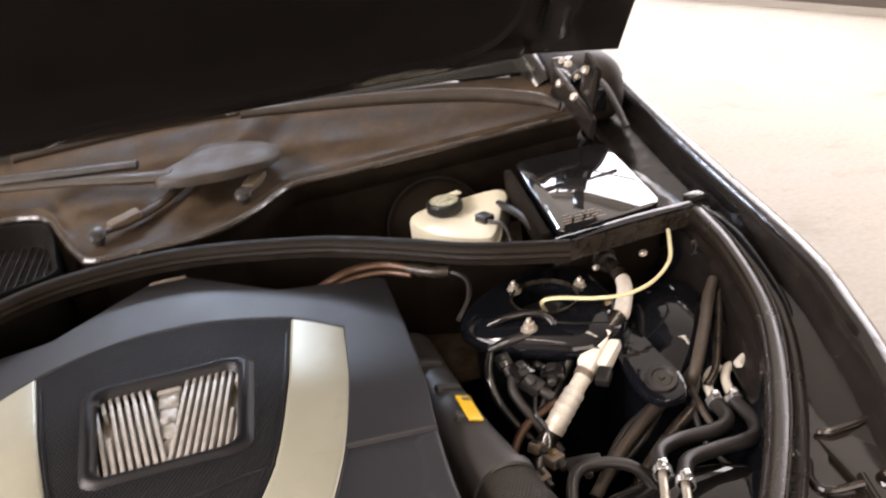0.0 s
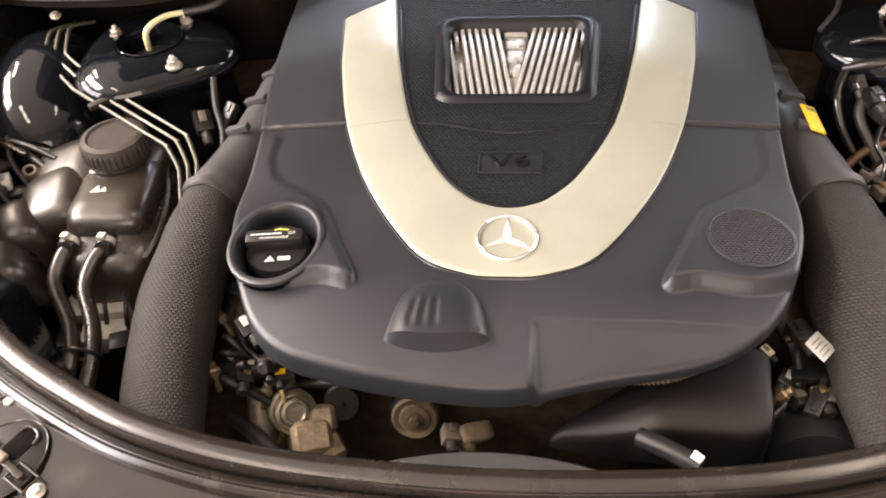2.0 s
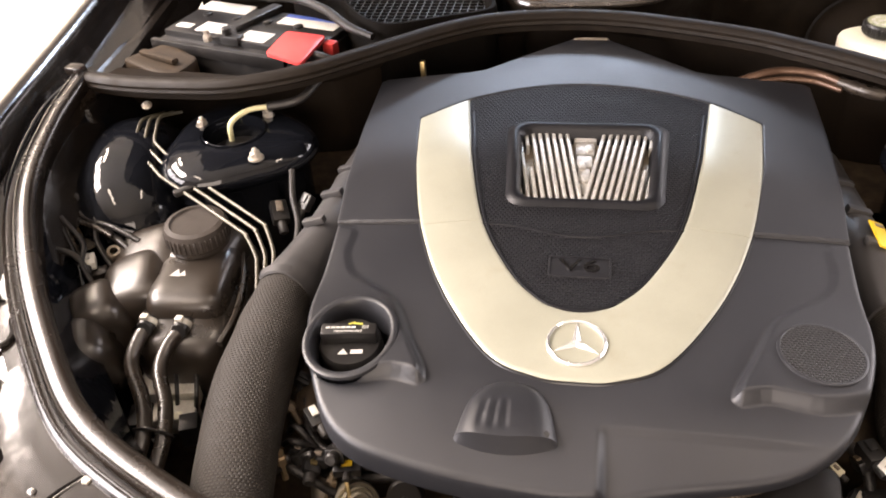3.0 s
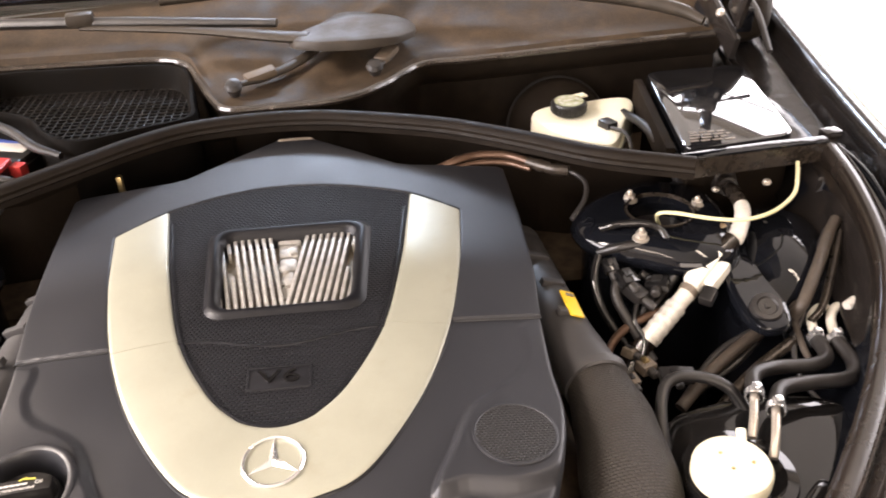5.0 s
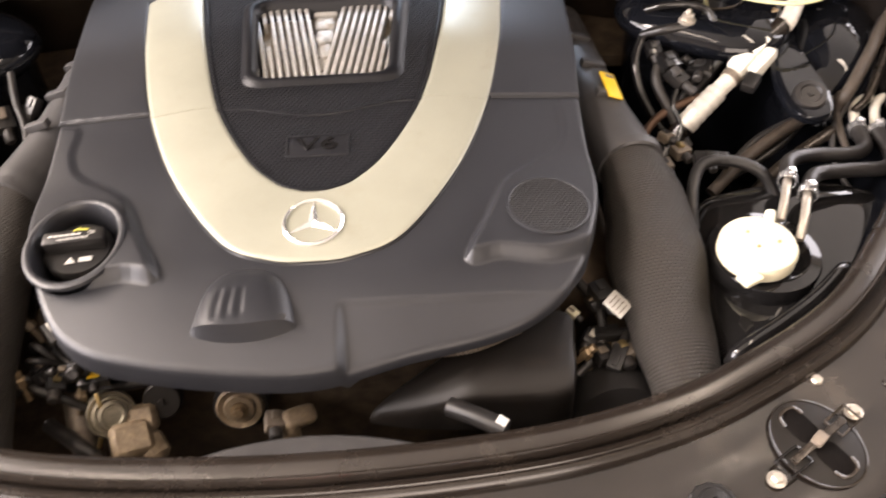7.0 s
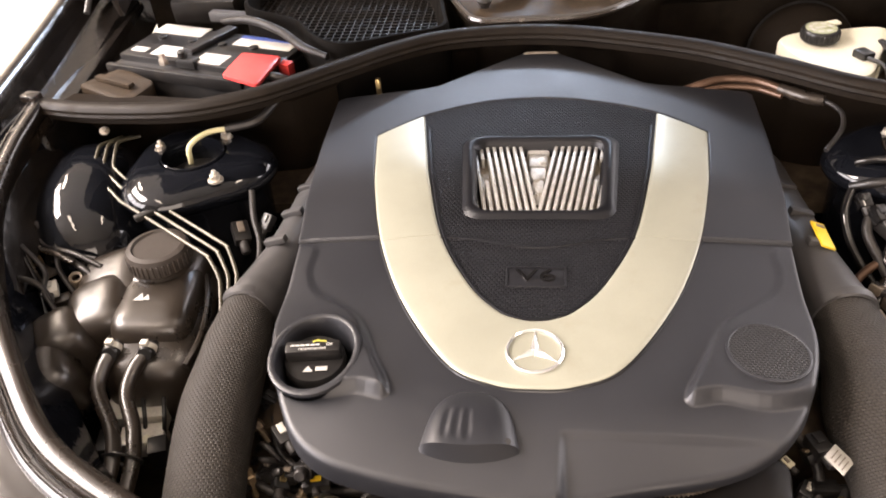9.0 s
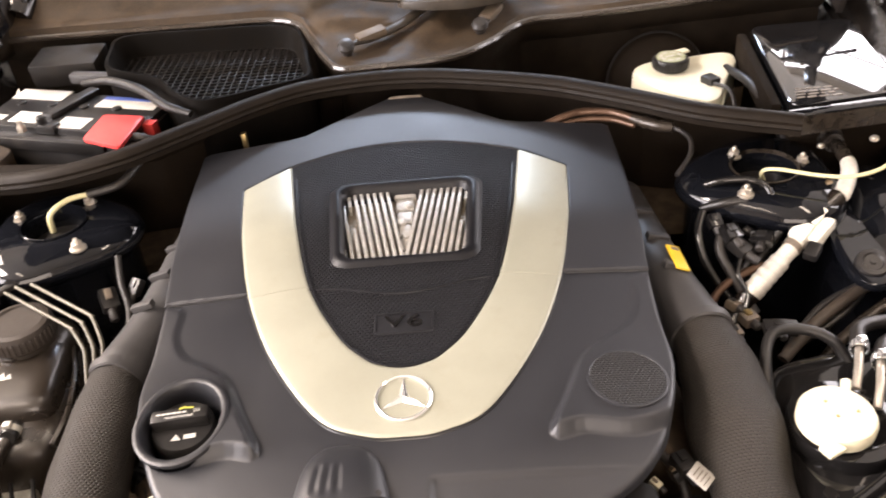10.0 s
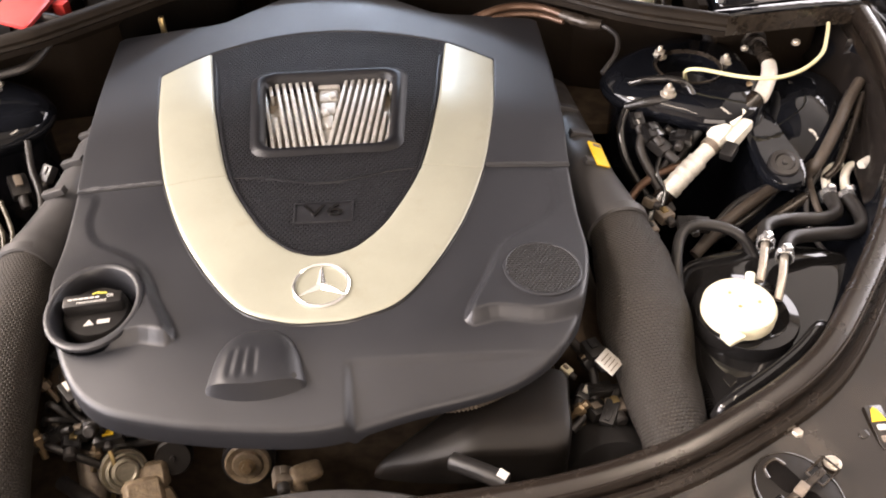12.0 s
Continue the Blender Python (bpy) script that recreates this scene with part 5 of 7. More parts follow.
for pts, cl in (([(-0.576, 0.106, 0.768), (-0.583, 0.080, 0.758), (-0.580, 0.050, 0.745), (-0.545, 0.000, 0.728), (-0.530, -0.045, 0.715), (-0.535, -0.095, 0.69)], 0), ([(-0.526, 0.106, 0.768), (-0.538, 0.080, 0.758), (-0.538, 0.045, 0.745), (-0.516, 0.002, 0.728), (-0.503, -0.045, 0.715), (-0.505, -0.100, 0.69)], 1)):
    hose = thing("coolant_hose", pts[0], "narrow black rubber coolant hose", "hose", "hoses of the coolant tank")
    part("hose_wall", tube(bmesh.new(), pts, 0.0100, 14), M_TANK, hose)
    bm = bmesh.new()
    clamp_ring(bm, Vector(pts[0]) + Vector((0, 0.004, 0.002)), (0, 1, 0.3), 0.0100, 0.008)
    part("hose_clamp", bm, M_ALU, hose, "pale metal hose clamp")
bundle = thing("cable_tie", (-0.532, -0.035, 0.72), "black cable tie round two coolant hoses", "cable tie")
part("tie_band", tube(bmesh.new(), [(-0.545, -0.035, 0.722), (-0.520, -0.040, 0.733), (-0.490, -0.040, 0.721), (-0.515, -0.036, 0.703), (-0.545, -0.035, 0.722)], 0.0022, 6), M_PLASTIC, bundle)

# ---- brake lines beside the tower ----
for k in range(3):
    o, q = 0.013 * k, 0.006 * k
    line = thing("brake_line", (-0.72 + o, 0.50, 0.86), "thin olive metal brake line", "brake line", "brake lines over the wing")
    bends = [(-0.700 + o * 1.2, 0.512, 0.872), (-0.716 + o, 0.462 + q, 0.884), (-0.706 + o * 1.1, 0.405 + q, 0.870), (-0.640 + o * 1.1, 0.346 + q * 1.6, 0.852), (-0.463 + o * 0.8, 0.227 + q * 2, 0.838), (-0.436 + o * 0.8, 0.190 + q, 0.828), (-0.418 + o * 0.7, 0.12, 0.80), (-0.415 + o * 0.5, 0.07, 0.74)]
    pts = [bends[0]]
    for before, at, after in zip(bends, bends[1:], bends[2:]):
        before, at, after = Vector(before), Vector(at), Vector(after)
        pts += [tuple(at + (before - at).normalized() * 0.014), tuple(at + (before - at).normalized() * 0.003 + (after - at).normalized() * 0.003), tuple(at + (after - at).normalized() * 0.014)]
    pts.append(bends[-1])
    part("line_pipe", tube(bmesh.new(), pts, 0.0027, 8, 6), M_GOLD, line)
clip = thing("line_clip", (-0.60, 0.335, 0.83), "small black plastic clip on the brake lines", "clip")
part("clip_body", box(bmesh.new(), (-0.585, 0.320, 0.848), (0.045, 0.012, 0.009), 0.003, (0, 0, 45)), M_PLASTIC, clip)

# ---- sensor plugs and looms on both towers ----
def loom(name, label, pts, r, mat=None, group="wiring in the engine bay", category="cable"):
    t = thing(name, pts[0], label, category, group)
    part("loom_sheath", tube(bmesh.new(), pts, r, 10, 8), mat or M_HOSE, t)
    return t


def connector(at, size, turn, mat=None, clip_mat=None, label="black plastic cable plug", name="cable_plug"):
    t = thing(name, at, label, "connector", "plugs in the engine bay")
    size = tuple(v * 0.72 for v in size)
    bm = bmesh.new()
    box(bm, at, size, min(size) * 0.15, turn)
    body = part("plug_body", bm, mat or M_PLASTIC, t)
    m = pose(*at, *turn)
    bm = bmesh.new()
    box(bm, (0, size[1] * 0.15, size[2] * 0.5), (size[0] * 0.4, size[1] * 0.5, size[2] * 0.35), 0.001)
    bm.transform(m)
    part("plug_latch", bm, clip_mat or M_PLASTIC, body)
    bm = bmesh.new()
    lathe(bm, [(size[2] * 0.42, 0), (size[2] * 0.42, size[1] * 0.5), (size[2] * 0.3, size[1] * 0.6)], (0, -size[1] * 0.45, 0), (0, -1, 0), 14)
    bm.transform(m)
    part("plug_boot", bm, M_HOSE, body)
    return t


loom("damper_cable", "short cream cable hooked over the strut tower", [(-0.562, 0.452, 0.855), (-0.558, 0.455, 0.885), (-0.535, 0.475, 0.897), (-0.505, 0.487, 0.898), (-0.49, 0.49, 0.897)], 0.0045, M_WIRE)
loom("damper_lead", "black lead leaving the strut tower", [(-0.505, 0.487, 0.898), (-0.455, 0.50, 0.905), (-0.43, 0.54, 0.92)], 0.007)
loom("damper_cable", "long pale yellow wire looping over the tower", [(0.552, 0.438, 0.850), (0.536, 0.412, 0.888), (0.552, 0.395, 0.900), (0.601, 0.370, 0.900), (0.645, 0.360, 0.900), (0.690, 0.368, 0.905), (0.733, 0.400, 0.912), (0.755, 0.439, 0.920), (0.769, 0.470, 0.925)], 0.0029, M_WIRE)
connector((-0.455, 0.335, 0.80), (0.035, 0.05, 0.025), (25, 10, 30), M_PLASTIC, M_ALU_DULL)
connector((-0.415, 0.35, 0.81), (0.025, 0.035, 0.02), (40, 0, -30))
loom("sensor_cable", "black cable hanging beside the strut tower", [(-0.443, 0.385, 0.845), (-0.435, 0.35, 0.82), (-0.42, 0.31, 0.79), (-0.425, 0.25, 0.74), (-0.43, 0.18, 0.68)], 0.005)
loom("sensor_cable", "black cable beside the inner wing", [(-0.730, 0.30, 0.80), (-0.70, 0.265, 0.80), (-0.66, 0.24, 0.79), (-0.64, 0.22, 0.77)], 0.005)
connector((-0.715, 0.212, 0.785), (0.034, 0.040, 0.018), (0, 0, 30), M_PAPER, M_PRINT, "pale ribbed cable plug")
connector((-0.752, 0.214, 0.775), (0.024, 0.034, 0.028), (0, 0, 10), M_BRASS, M_BRASS, "yellow zinc pressure switch", "pressure_switch")

# ---- right tower: looms and plugs ----
loom("wiring_loom", "shiny black wiring hose along the tower", [(0.445, 0.39, 0.845), (0.475, 0.375, 0.862), (0.515, 0.372, 0.866), (0.545, 0.362, 0.855), (0.550, 0.345, 0.835), (0.520, 0.325, 0.80), (0.49, 0.31, 0.77)], 0.007, M_PLASTIC)
loom("wiring_loom", "black wiring hose bending under the tower", [(0.465, 0.345, 0.84), (0.452, 0.315, 0.82), (0.468, 0.28, 0.79), (0.49, 0.245, 0.755)], 0.007)
loom("wiring_loom", "black wiring hose bending under the tower", [(0.495, 0.345, 0.835), (0.510, 0.335, 0.82), (0.495, 0.312, 0.795), (0.475, 0.300, 0.775)], 0.006, M_PLASTIC)
connector((0.478, 0.315, 0.825), (0.032, 0.05, 0.022), (15, 0, 35), M_PLASTIC, M_ALU_DULL)
connector((0.472, 0.225, 0.765), (0.03, 0.03, 0.022), (0, 0, 20), M_ALU_DULL, M_BRASS)
loom("chassis_loom", "thick taped loom along the wing", [(0.790, 0.392, 0.850), (0.768, 0.358, 0.842), (0.751, 0.335, 0.835), (0.727, 0.299, 0.820), (0.687, 0.275, 0.800), (0.658, 0.266, 0.785), (0.582, 0.245, 0.760), (0.52, 0.20, 0.72)], [0.005, 0.0075, 0.0065, 0.0055, 0.0055, 0.0065, 0.0055, 0.005], M_HOSE)
loom("thin_cable", "thin black cable under the hoses", [(0.70, 0.255, 0.81), (0.672, 0.22, 0.79), (0.665, 0.17, 0.765), (0.69, 0.12, 0.74)], 0.004)
loom("vent_hose", "shiny black vent hose arching by the duct", [(0.452, 0.02, 0.73), (0.447, 0.085, 0.785), (0.465, 0.135, 0.812), (0.505, 0.145, 0.812), (0.545, 0.13, 0.80), (0.57, 0.10, 0.76)], 0.0075, M_PLASTIC, category="hose")
connector((0.492, 0.168, 0.795), (0.06, 0.03, 0.018), (0, 0, -8))
valve = thing("round_valve", (0.505, 0.095, 0.72), "small round black valve with a pale centre", "valve")
part("valve_body", lathe(bmesh.new(), [(0.026, -0.03), (0.026, 0.0), (0.022, 0.006), (0.008, 0.006), (0.008, 0.010)], (0.505, 0.095, 0.755), (-0.1, -0.3, 1), 24), M_PLASTIC, valve)
part("valve_centre", lathe(bmesh.new(), [(0.006, 0), (0.006, 0.003), (0.004, 0.004)], Vector((0.505, 0.095, 0.755)) + Vector((-0.1, -0.3, 1)).normalized() * 0.010, (-0.1, -0.3, 1), 12), M_PRINT, valve)
boss = thing("rubber_plug", (0.64, 0.248, 0.82), "round dark rubber plug on a bracket", "rubber plug")
part("plug_disc", lathe(bmesh.new(), [(0.021, -0.02), (0.022, 0.0), (0.020, 0.006), (0.014, 0.007), (0.012, 0.004), (0.004, 0.004), (0.003, 0.007)], (0.635, 0.240, 0.834), (-0.1, -0.45, 1), 32), M_HOSE, boss)
bracket = thing("steel_bracket", (0.63, 0.28, 0.83), "black painted bracket on the inner wing", "bracket")
bm = bmesh.new()
slab(bm, [(p.x, p.y) for p in spline([(0.622, 0.372, 0), (0.655, 0.360, 0), (0.662, 0.300, 0), (0.668, 0.245, 0), (0.655, 0.212, 0), (0.625, 0.205, 0), (0.606, 0.228, 0), (0.604, 0.290, 0)], 5, True)], lambda x, y: 0.818 + 0.10 * (y - 0.24), lambda x, y: 0.830 + 0.10 * (y - 0.24), 0.004)
part("bracket_plate", bm, M_GLOSSPAINT, bracket)
part("bracket_leg", box(bmesh.new(), (0.640, 0.335, 0.755), (0.040, 0.012, 0.155), 0.004, (14, 0, 8)), M_GLOSSPAINT, bracket)

loom("tower_hose", "shiny black hose hooked over the tower edge", [(0.452, 0.412, 0.872), (0.478, 0.402, 0.884), (0.510, 0.396, 0.886), (0.532, 0.384, 0.880), (0.540, 0.362, 0.862), (0.534, 0.340, 0.840)], 0.0055, M_BLACKTANK, category="hose")
loom("tower_hose", "black hose looping down before the tower", [(0.440, 0.372, 0.852), (0.428, 0.345, 0.835), (0.430, 0.315, 0.810), (0.444, 0.290, 0.785), (0.462, 0.270, 0.762)], 0.0060, M_BLACKTANK, category="hose")
loom("tower_hose", "thin black wire curving under the tower", [(0.478, 0.300, 0.815), (0.470, 0.280, 0.80), (0.478, 0.255, 0.785), (0.470, 0.235, 0.765)], 0.0035, M_BLACKTANK, category="hose")
for at, size, turn, a in (((0.470, 0.330, 0.838), (0.040, 0.036, 0.024), (20, 10, 25), M_PLASTIC), ((0.512, 0.318, 0.832), (0.045, 0.030, 0.022), (10, -15, -30), M_PLASTIC), ((0.452, 0.352, 0.846), (0.026, 0.030, 0.020), (30, 0, 10), M_BLACKTANK), ((0.455, 0.245, 0.775), (0.024, 0.024, 0.018), (0, 20, 40), M_RAIL_LIGHT), ((0.448, 0.205, 0.760), (0.022, 0.026, 0.016), (10, 0, 15), M_RAIL_LIGHT)):
    connector(at, size, turn, M_BLACKTANK if a is M_PLASTIC else a, M_PLASTIC)
strap = thing("tower_bracket", (0.60, 0.39, 0.86), "stained bronze metal bracket beside the pipe", "bracket")
for pts in ([(0.572, 0.352, 0.858), (0.600, 0.374, 0.868), (0.632, 0.396, 0.872)], [(0.580, 0.340, 0.852), (0.608, 0.360, 0.860), (0.636, 0.380, 0.866)]):
    part("bracket_bar", tube(bmesh.new(), pts, [0.006, 0.0085, 0.006], 8, 6, flat=0.4), M_BRONZE, strap)

# ---- air conditioning pipe ----
ac = thing("coolant_pipe", (0.60, 0.33, 0.80), "silver sleeved pipe with a pale plastic coupling", "pipe")
P = [(0.692, 0.570, 0.858), (0.689, 0.538, 0.862), (0.682, 0.462, 0.872), (0.666, 0.410, 0.874), (0.643, 0.372, 0.866), (0.602, 0.347, 0.850), (0.577, 0.323, 0.836), (0.505, 0.272, 0.797), (0.474, 0.258, 0.765), (0.44, 0.225, 0.72)]
part("pipe_end", tube(bmesh.new(), [P[0], P[1], (0.687, 0.515, 0.866)], 0.0155, 20), M_RUBBER, ac, "black rubber end")
part("upper_pipe", tube(bmesh.new(), [(0.687, 0.520, 0.866), (0.685, 0.490, 0.870), P[2], (0.676, 0.436, 0.874)], 0.0110, 20), M_RAIL, ac, "dull brown metal pipe")
part("bent_pipe", tube(bmesh.new(), [(0.677, 0.440, 0.874), P[3], P[4], (0.632, 0.364, 0.862)], [0.0112, 0.0118, 0.0122, 0.0122], 20), M_FOIL, ac)
part("pipe_grommet", lathe(bmesh.new(), [(0.012, 0.012), (0.021, 0.010), (0.025, 0.0), (0.025, -0.012)], (0.690, 0.548, 0.862), (0, -1, 0.1), 24, cap=False), M_RUBBER, ac)
part("black_band", tube(bmesh.new(), [(0.634, 0.366, 0.863), (0.608, 0.350, 0.853)], 0.0140, 20), M_RUBBER, ac)
part("silver_pipe", tube(bmesh.new(), [(0.610, 0.352, 0.854), P[6], (0.540, 0.297, 0.816), P[7]], 0.0122, 20, wobble=lambda v: 1 + 0.015 * math.sin(v * 900)), M_FOIL, ac)
part("crimp_sleeve", tube(bmesh.new(), [(0.532, 0.291, 0.811), P[7], (0.486, 0.263, 0.778)], [0.0140, 0.0145, 0.0150], 20, 24, wobble=lambda v: 1 + 0.06 * (math.sin(v * 480) > 0.2)), M_ALU, ac, "crimped metal sleeve")
part("pipe_collar", tube(bmesh.new(), [(0.556, 0.309, 0.825), (0.549, 0.304, 0.821)], 0.0142, 20), M_ALU_DULL, ac)
part("lower_hose", tube(bmesh.new(), [(0.488, 0.264, 0.780), P[8], P[9]], 0.0145, 20), M_RUBBER, ac)
bm = bmesh.new()
box(bm, (0.592, 0.338, 0.848), (0.026, 0.034, 0.025), 0.006, (24, 0, -52))
box(bm, (0.568, 0.318, 0.834), (0.027, 0.032, 0.026), 0.006, (24, 0, -52))
box(bm, (0.594, 0.315, 0.838), (0.020, 0.048, 0.020), 0.006, (24, 0, -52))
for v in bm.verts:
    v.co += Vector((math.sin(v.co.y * 420), math.sin(v.co.x * 390 + 1), math.sin(v.co.y * 350 + v.co.x * 200))) * 0.0009
part("coupling", bm, M_WHITE, ac, "pale plastic coupling")
part("coupling_clip", box(bmesh.new(), (0.574, 0.288, 0.826), (0.020, 0.026, 0.016), 0.004, (20, 0, -40)), M_PLASTIC, ac)
for at, r in (((0.735, 0.487, 0.885), 0.0045), ((0.66, 0.50, 0.872), 0.004)):
    st = thing("body_bolt", at, "pale bolt in the black bodywork", "bolt", "bolts in the bodywork")
    bolt(at, r, st, (-0.3, -0.4, 1))

# ---- pump tank with the cream cap and its two hoses ----
tank = thing("fluid_tank", (0.56, 0.0, 0.66), "glossy black fluid tank with a cream lid", "tank")
bm = bmesh.new()
slab(bm, [(p.x, p.y) for p in spline([(0.43, -0.06, 0), (0.432, 0.05, 0), (0.47, 0.115, 0), (0.60, 0.135, 0), (0.69, 0.105, 0), (0.675, 0.03, 0), (0.585, -0.075, 0), (0.46, -0.15, 0)], 6, True)], 0.62, lambda x, y: 0.776 + 0.06 * (y - 0.0) - 0.25 * max(0, 0.47 - x), 0.014)
part("tank_body", bm, M_BLACKTANK, tank)
bm = bmesh.new()
for dx, dy in ((0.006, -0.009), (-0.006, 0.009)):
    tube(bm, [(0.440 + dx, -0.140 + dy, 0.766), (0.452 + dx, -0.133 + dy, 0.784), (0.50 + dx, -0.106 + dy, 0.788), (0.55 + dx, -0.074 + dy, 0.790), (0.592 + dx, -0.038 + dy, 0.790), (0.604 + dx, -0.026 + dy, 0.776)], 0.0085, 10)
part("tank_rib", bm, M_BLACKTANK, tank)
part("tank_ledge", tube(bmesh.new(), [(0.442, -0.139, 0.764), (0.456, -0.131, 0.778), (0.50, -0.106, 0.783), (0.55, -0.074, 0.785), (0.590, -0.040, 0.784), (0.602, -0.030, 0.770)], 0.014, 12, flat=0.5), M_BLACKTANK, tank)
part("tank_collar", lathe(bmesh.new(), [(0.062, -0.03), (0.064, 0.0), (0.062, 0.004), (0.050, 0.006), (0.043, 0.002)], (0.507, 0.002, 0.792), (0.02, -0.03, 1), 44), M_BLACKTANK, tank)
lid = part("tank_lid", lathe(bmesh.new(), [(0.040, -0.012), (0.0435, -0.008), (0.0435, 0.004), (0.041, 0.0085), (0.036, 0.010), (0.001, 0.0105)], (0.490, -0.010, 0.814), (0, -0.04, 1), 48), M_CREAM_DULL, tank, "cream plastic round lid")
part("lid_tab", box(bmesh.new(), (0.467, -0.056, 0.816), (0.024, 0.018, 0.006), 0.002, (0, 0, 25)), M_CREAM_DULL, lid)
for a, b in ((0.482, 0.006), (0.487, -0.017), (0.512, -0.012)):
    part("lid_pip", lathe(bmesh.new(), [(0.0022, 0), (0.0018, 0.0012)], (a, b, 0.8245), segs=8), M_BRASS, lid)
part("lid_spout", tube(bmesh.new(), [(0.512, 0.018, 0.814), (0.520, 0.040, 0.82)], 0.006, 10), M_CREAM, lid)
for tips, hosep, metal in ((((0.738, 0.270, 0.803), (0.722, 0.262, 0.806), (0.706, 0.246, 0.802), (0.698, 0.212, 0.796)), ((0.698, 0.214, 0.796), (0.695, 0.178, 0.795), (0.668, 0.158, 0.80), (0.61, 0.151, 0.808), (0.575, 0.132, 0.816), (0.560, 0.096, 0.818)), ((0.561, 0.099, 0.818), (0.545, 0.062, 0.816), (0.535, 0.040, 0.806))), (((0.765, 0.267, 0.803), (0.748, 0.262, 0.806), (0.733, 0.244, 0.802), (0.722, 0.206, 0.796)), ((0.722, 0.208, 0.796), (0.722, 0.160, 0.795), (0.698, 0.128, 0.80), (0.64, 0.118, 0.808), (0.598, 0.106, 0.814), (0.575, 0.070, 0.818)), ((0.576, 0.073, 0.818), (0.560, 0.036, 0.816), (0.548, 0.010, 0.802)))):
    hose = thing("tank_hose", hosep[0], "bent black hose with bright clamps and a white end", "hose", "hoses of the fluid tank")
    part("hose_wall", tube(bmesh.new(), hosep, 0.0095, 16), M_HOSE, hose)
    part("white_end", tube(bmesh.new(), tips, 0.0065, 12), M_WHITE, hose, "white plastic end")
    part("metal_stub", tube(bmesh.new(), metal, 0.0052, 12), M_STEEL, hose, "bright metal stub")
    for at, ax in ((tips[-1], (0.1, 1, 0)), (hosep[-1], (0.4, 0.9, 0))):
        part("hose_clamp", clamp_ring(bmesh.new(), at, ax, 0.0098, 0.010), M_CHROME, hose, "bright hose clamp")
stub = thing("valve_stub", (0.775, 0.245, 0.82), "pale metal stub on the inner wing", "pipe stub")
part("stub_pipe", tube(bmesh.new(), [(0.752, 0.245, 0.82), (0.80, 0.268, 0.83)], 0.007, 10), M_FOIL, stub)

# ---- copper pipe behind the cover ----
cp = thing("copper_pipe", (0.32, 0.55, 0.90), "brown metal heater pipe behind the engine cover", "pipe")
part("pipe_run", tube(bmesh.new(), [(0.20, 0.585, 0.890), (0.258, 0.596, 0.908), (0.298, 0.607, 0.911), (0.345, 0.598, 0.911), (0.384, 0.561, 0.911)], 0.0065, 14), M_COPPER, cp)
part("pipe_run", tube(bmesh.new(), [(0.21, 0.573, 0.888), (0.262, 0.583, 0.903), (0.30, 0.592, 0.905), (0.342, 0.584, 0.905), (0.375, 0.556, 0.905)], 0.0045, 12), M_COPPER, cp)
part("pipe_sleeve", tube(bmesh.new(), [(0.374, 0.570, 0.911), (0.405, 0.541, 0.911), (0.430, 0.528, 0.911)], [0.0085, 0.0095, 0.0085], 16, wobble=lambda v: 1 + 0.16 * (0.018 < v < 0.026)), M_RAIL, cp, "crimped metal sleeve")
part("pipe_tail", tube(bmesh.new(), [(0.429, 0.529, 0.911), (0.441, 0.512, 0.910), (0.447, 0.488, 0.908), (0.438, 0.455, 0.900), (0.412, 0.425, 0.885)], 0.0036, 10), M_HOSE, cp)
bl = thing("lifting_tab", (-0.27, 0.612, 0.90), "small rusty tab behind the engine cover", "metal tab")
part("tab_plate", box(bmesh.new(), (-0.272, 0.612, 0.900), (0.008, 0.010, 0.042), 0.002), M_BRASS, bl)

# ---- brake servo and fluid reservoir ----
servo = thing("brake_servo", (0.52, 0.88, 0.80), "large round black brake servo", "brake servo")
part("servo_drum", lathe(bmesh.new(), [(0.02, 0.075), (0.05, 0.07), (0.070, 0.05), (0.092, 0.03), (0.098, 0.015), (0.098, -0.06), (0.085, -0.09)], (0.500, 0.925, 0.805), (0, -1, 0.25), 44), M_FILTER, servo)
part("servo_rim", lathe(bmesh.new(), [(0.097, 0.0), (0.1015, 0.001), (0.1025, 0.005), (0.100, 0.009), (0.096, 0.008)], (0.500, 0.925, 0.805), (0, -1, 0.25), 44, cap=False), M_HOSE, servo)
br = thing("brake_fluid_reservoir", (0.52, 0.775, 0.82), "cream brake fluid reservoir with a black cap", "brake reservoir")
bm = bmesh.new()
slab(bm, [(p.x, p.y) for p in spline([(0.430, 0.820, 0), (0.452, 0.858, 0), (0.512, 0.872, 0), (0.612, 0.866, 0), (0.624, 0.82, 0), (0.587, 0.755, 0), (0.557, 0.690, 0), (0.527, 0.680, 0), (0.462, 0.735, 0)], 5, True)], 0.83, lambda x, y: 0.878 + 0.10 * max(0, x - 0.53), 0.010)
body = part("reservoir_body", bm, M_CREAM, br)
part("body_seam", tube(bmesh.new(), [(0.462, 0.733, 0.858), (0.527, 0.678, 0.858), (0.557, 0.688, 0.858), (0.589, 0.755, 0.86)], 0.0025, 6), M_CREAM, br)
bm = bmesh.new()
lathe(bm, [(0.030, 0.0), (0.033, 0.003), (0.033, 0.018), (0.031, 0.021), (0.001, 0.0215)], (0.499, 0.822, 0.880), segs=36)
for k in range(24):
    a = 2 * math.pi * k / 24
    box(bm, (0.499 + 0.033 * math.cos(a), 0.822 + 0.033 * math.sin(a), 0.891), (0.002, 0.004, 0.013), 0.0006, (0, 0, math.degrees(a)), 1)
cap = part("reservoir_cap", bm, M_PLASTIC, br, "black screw cap with a pale label")
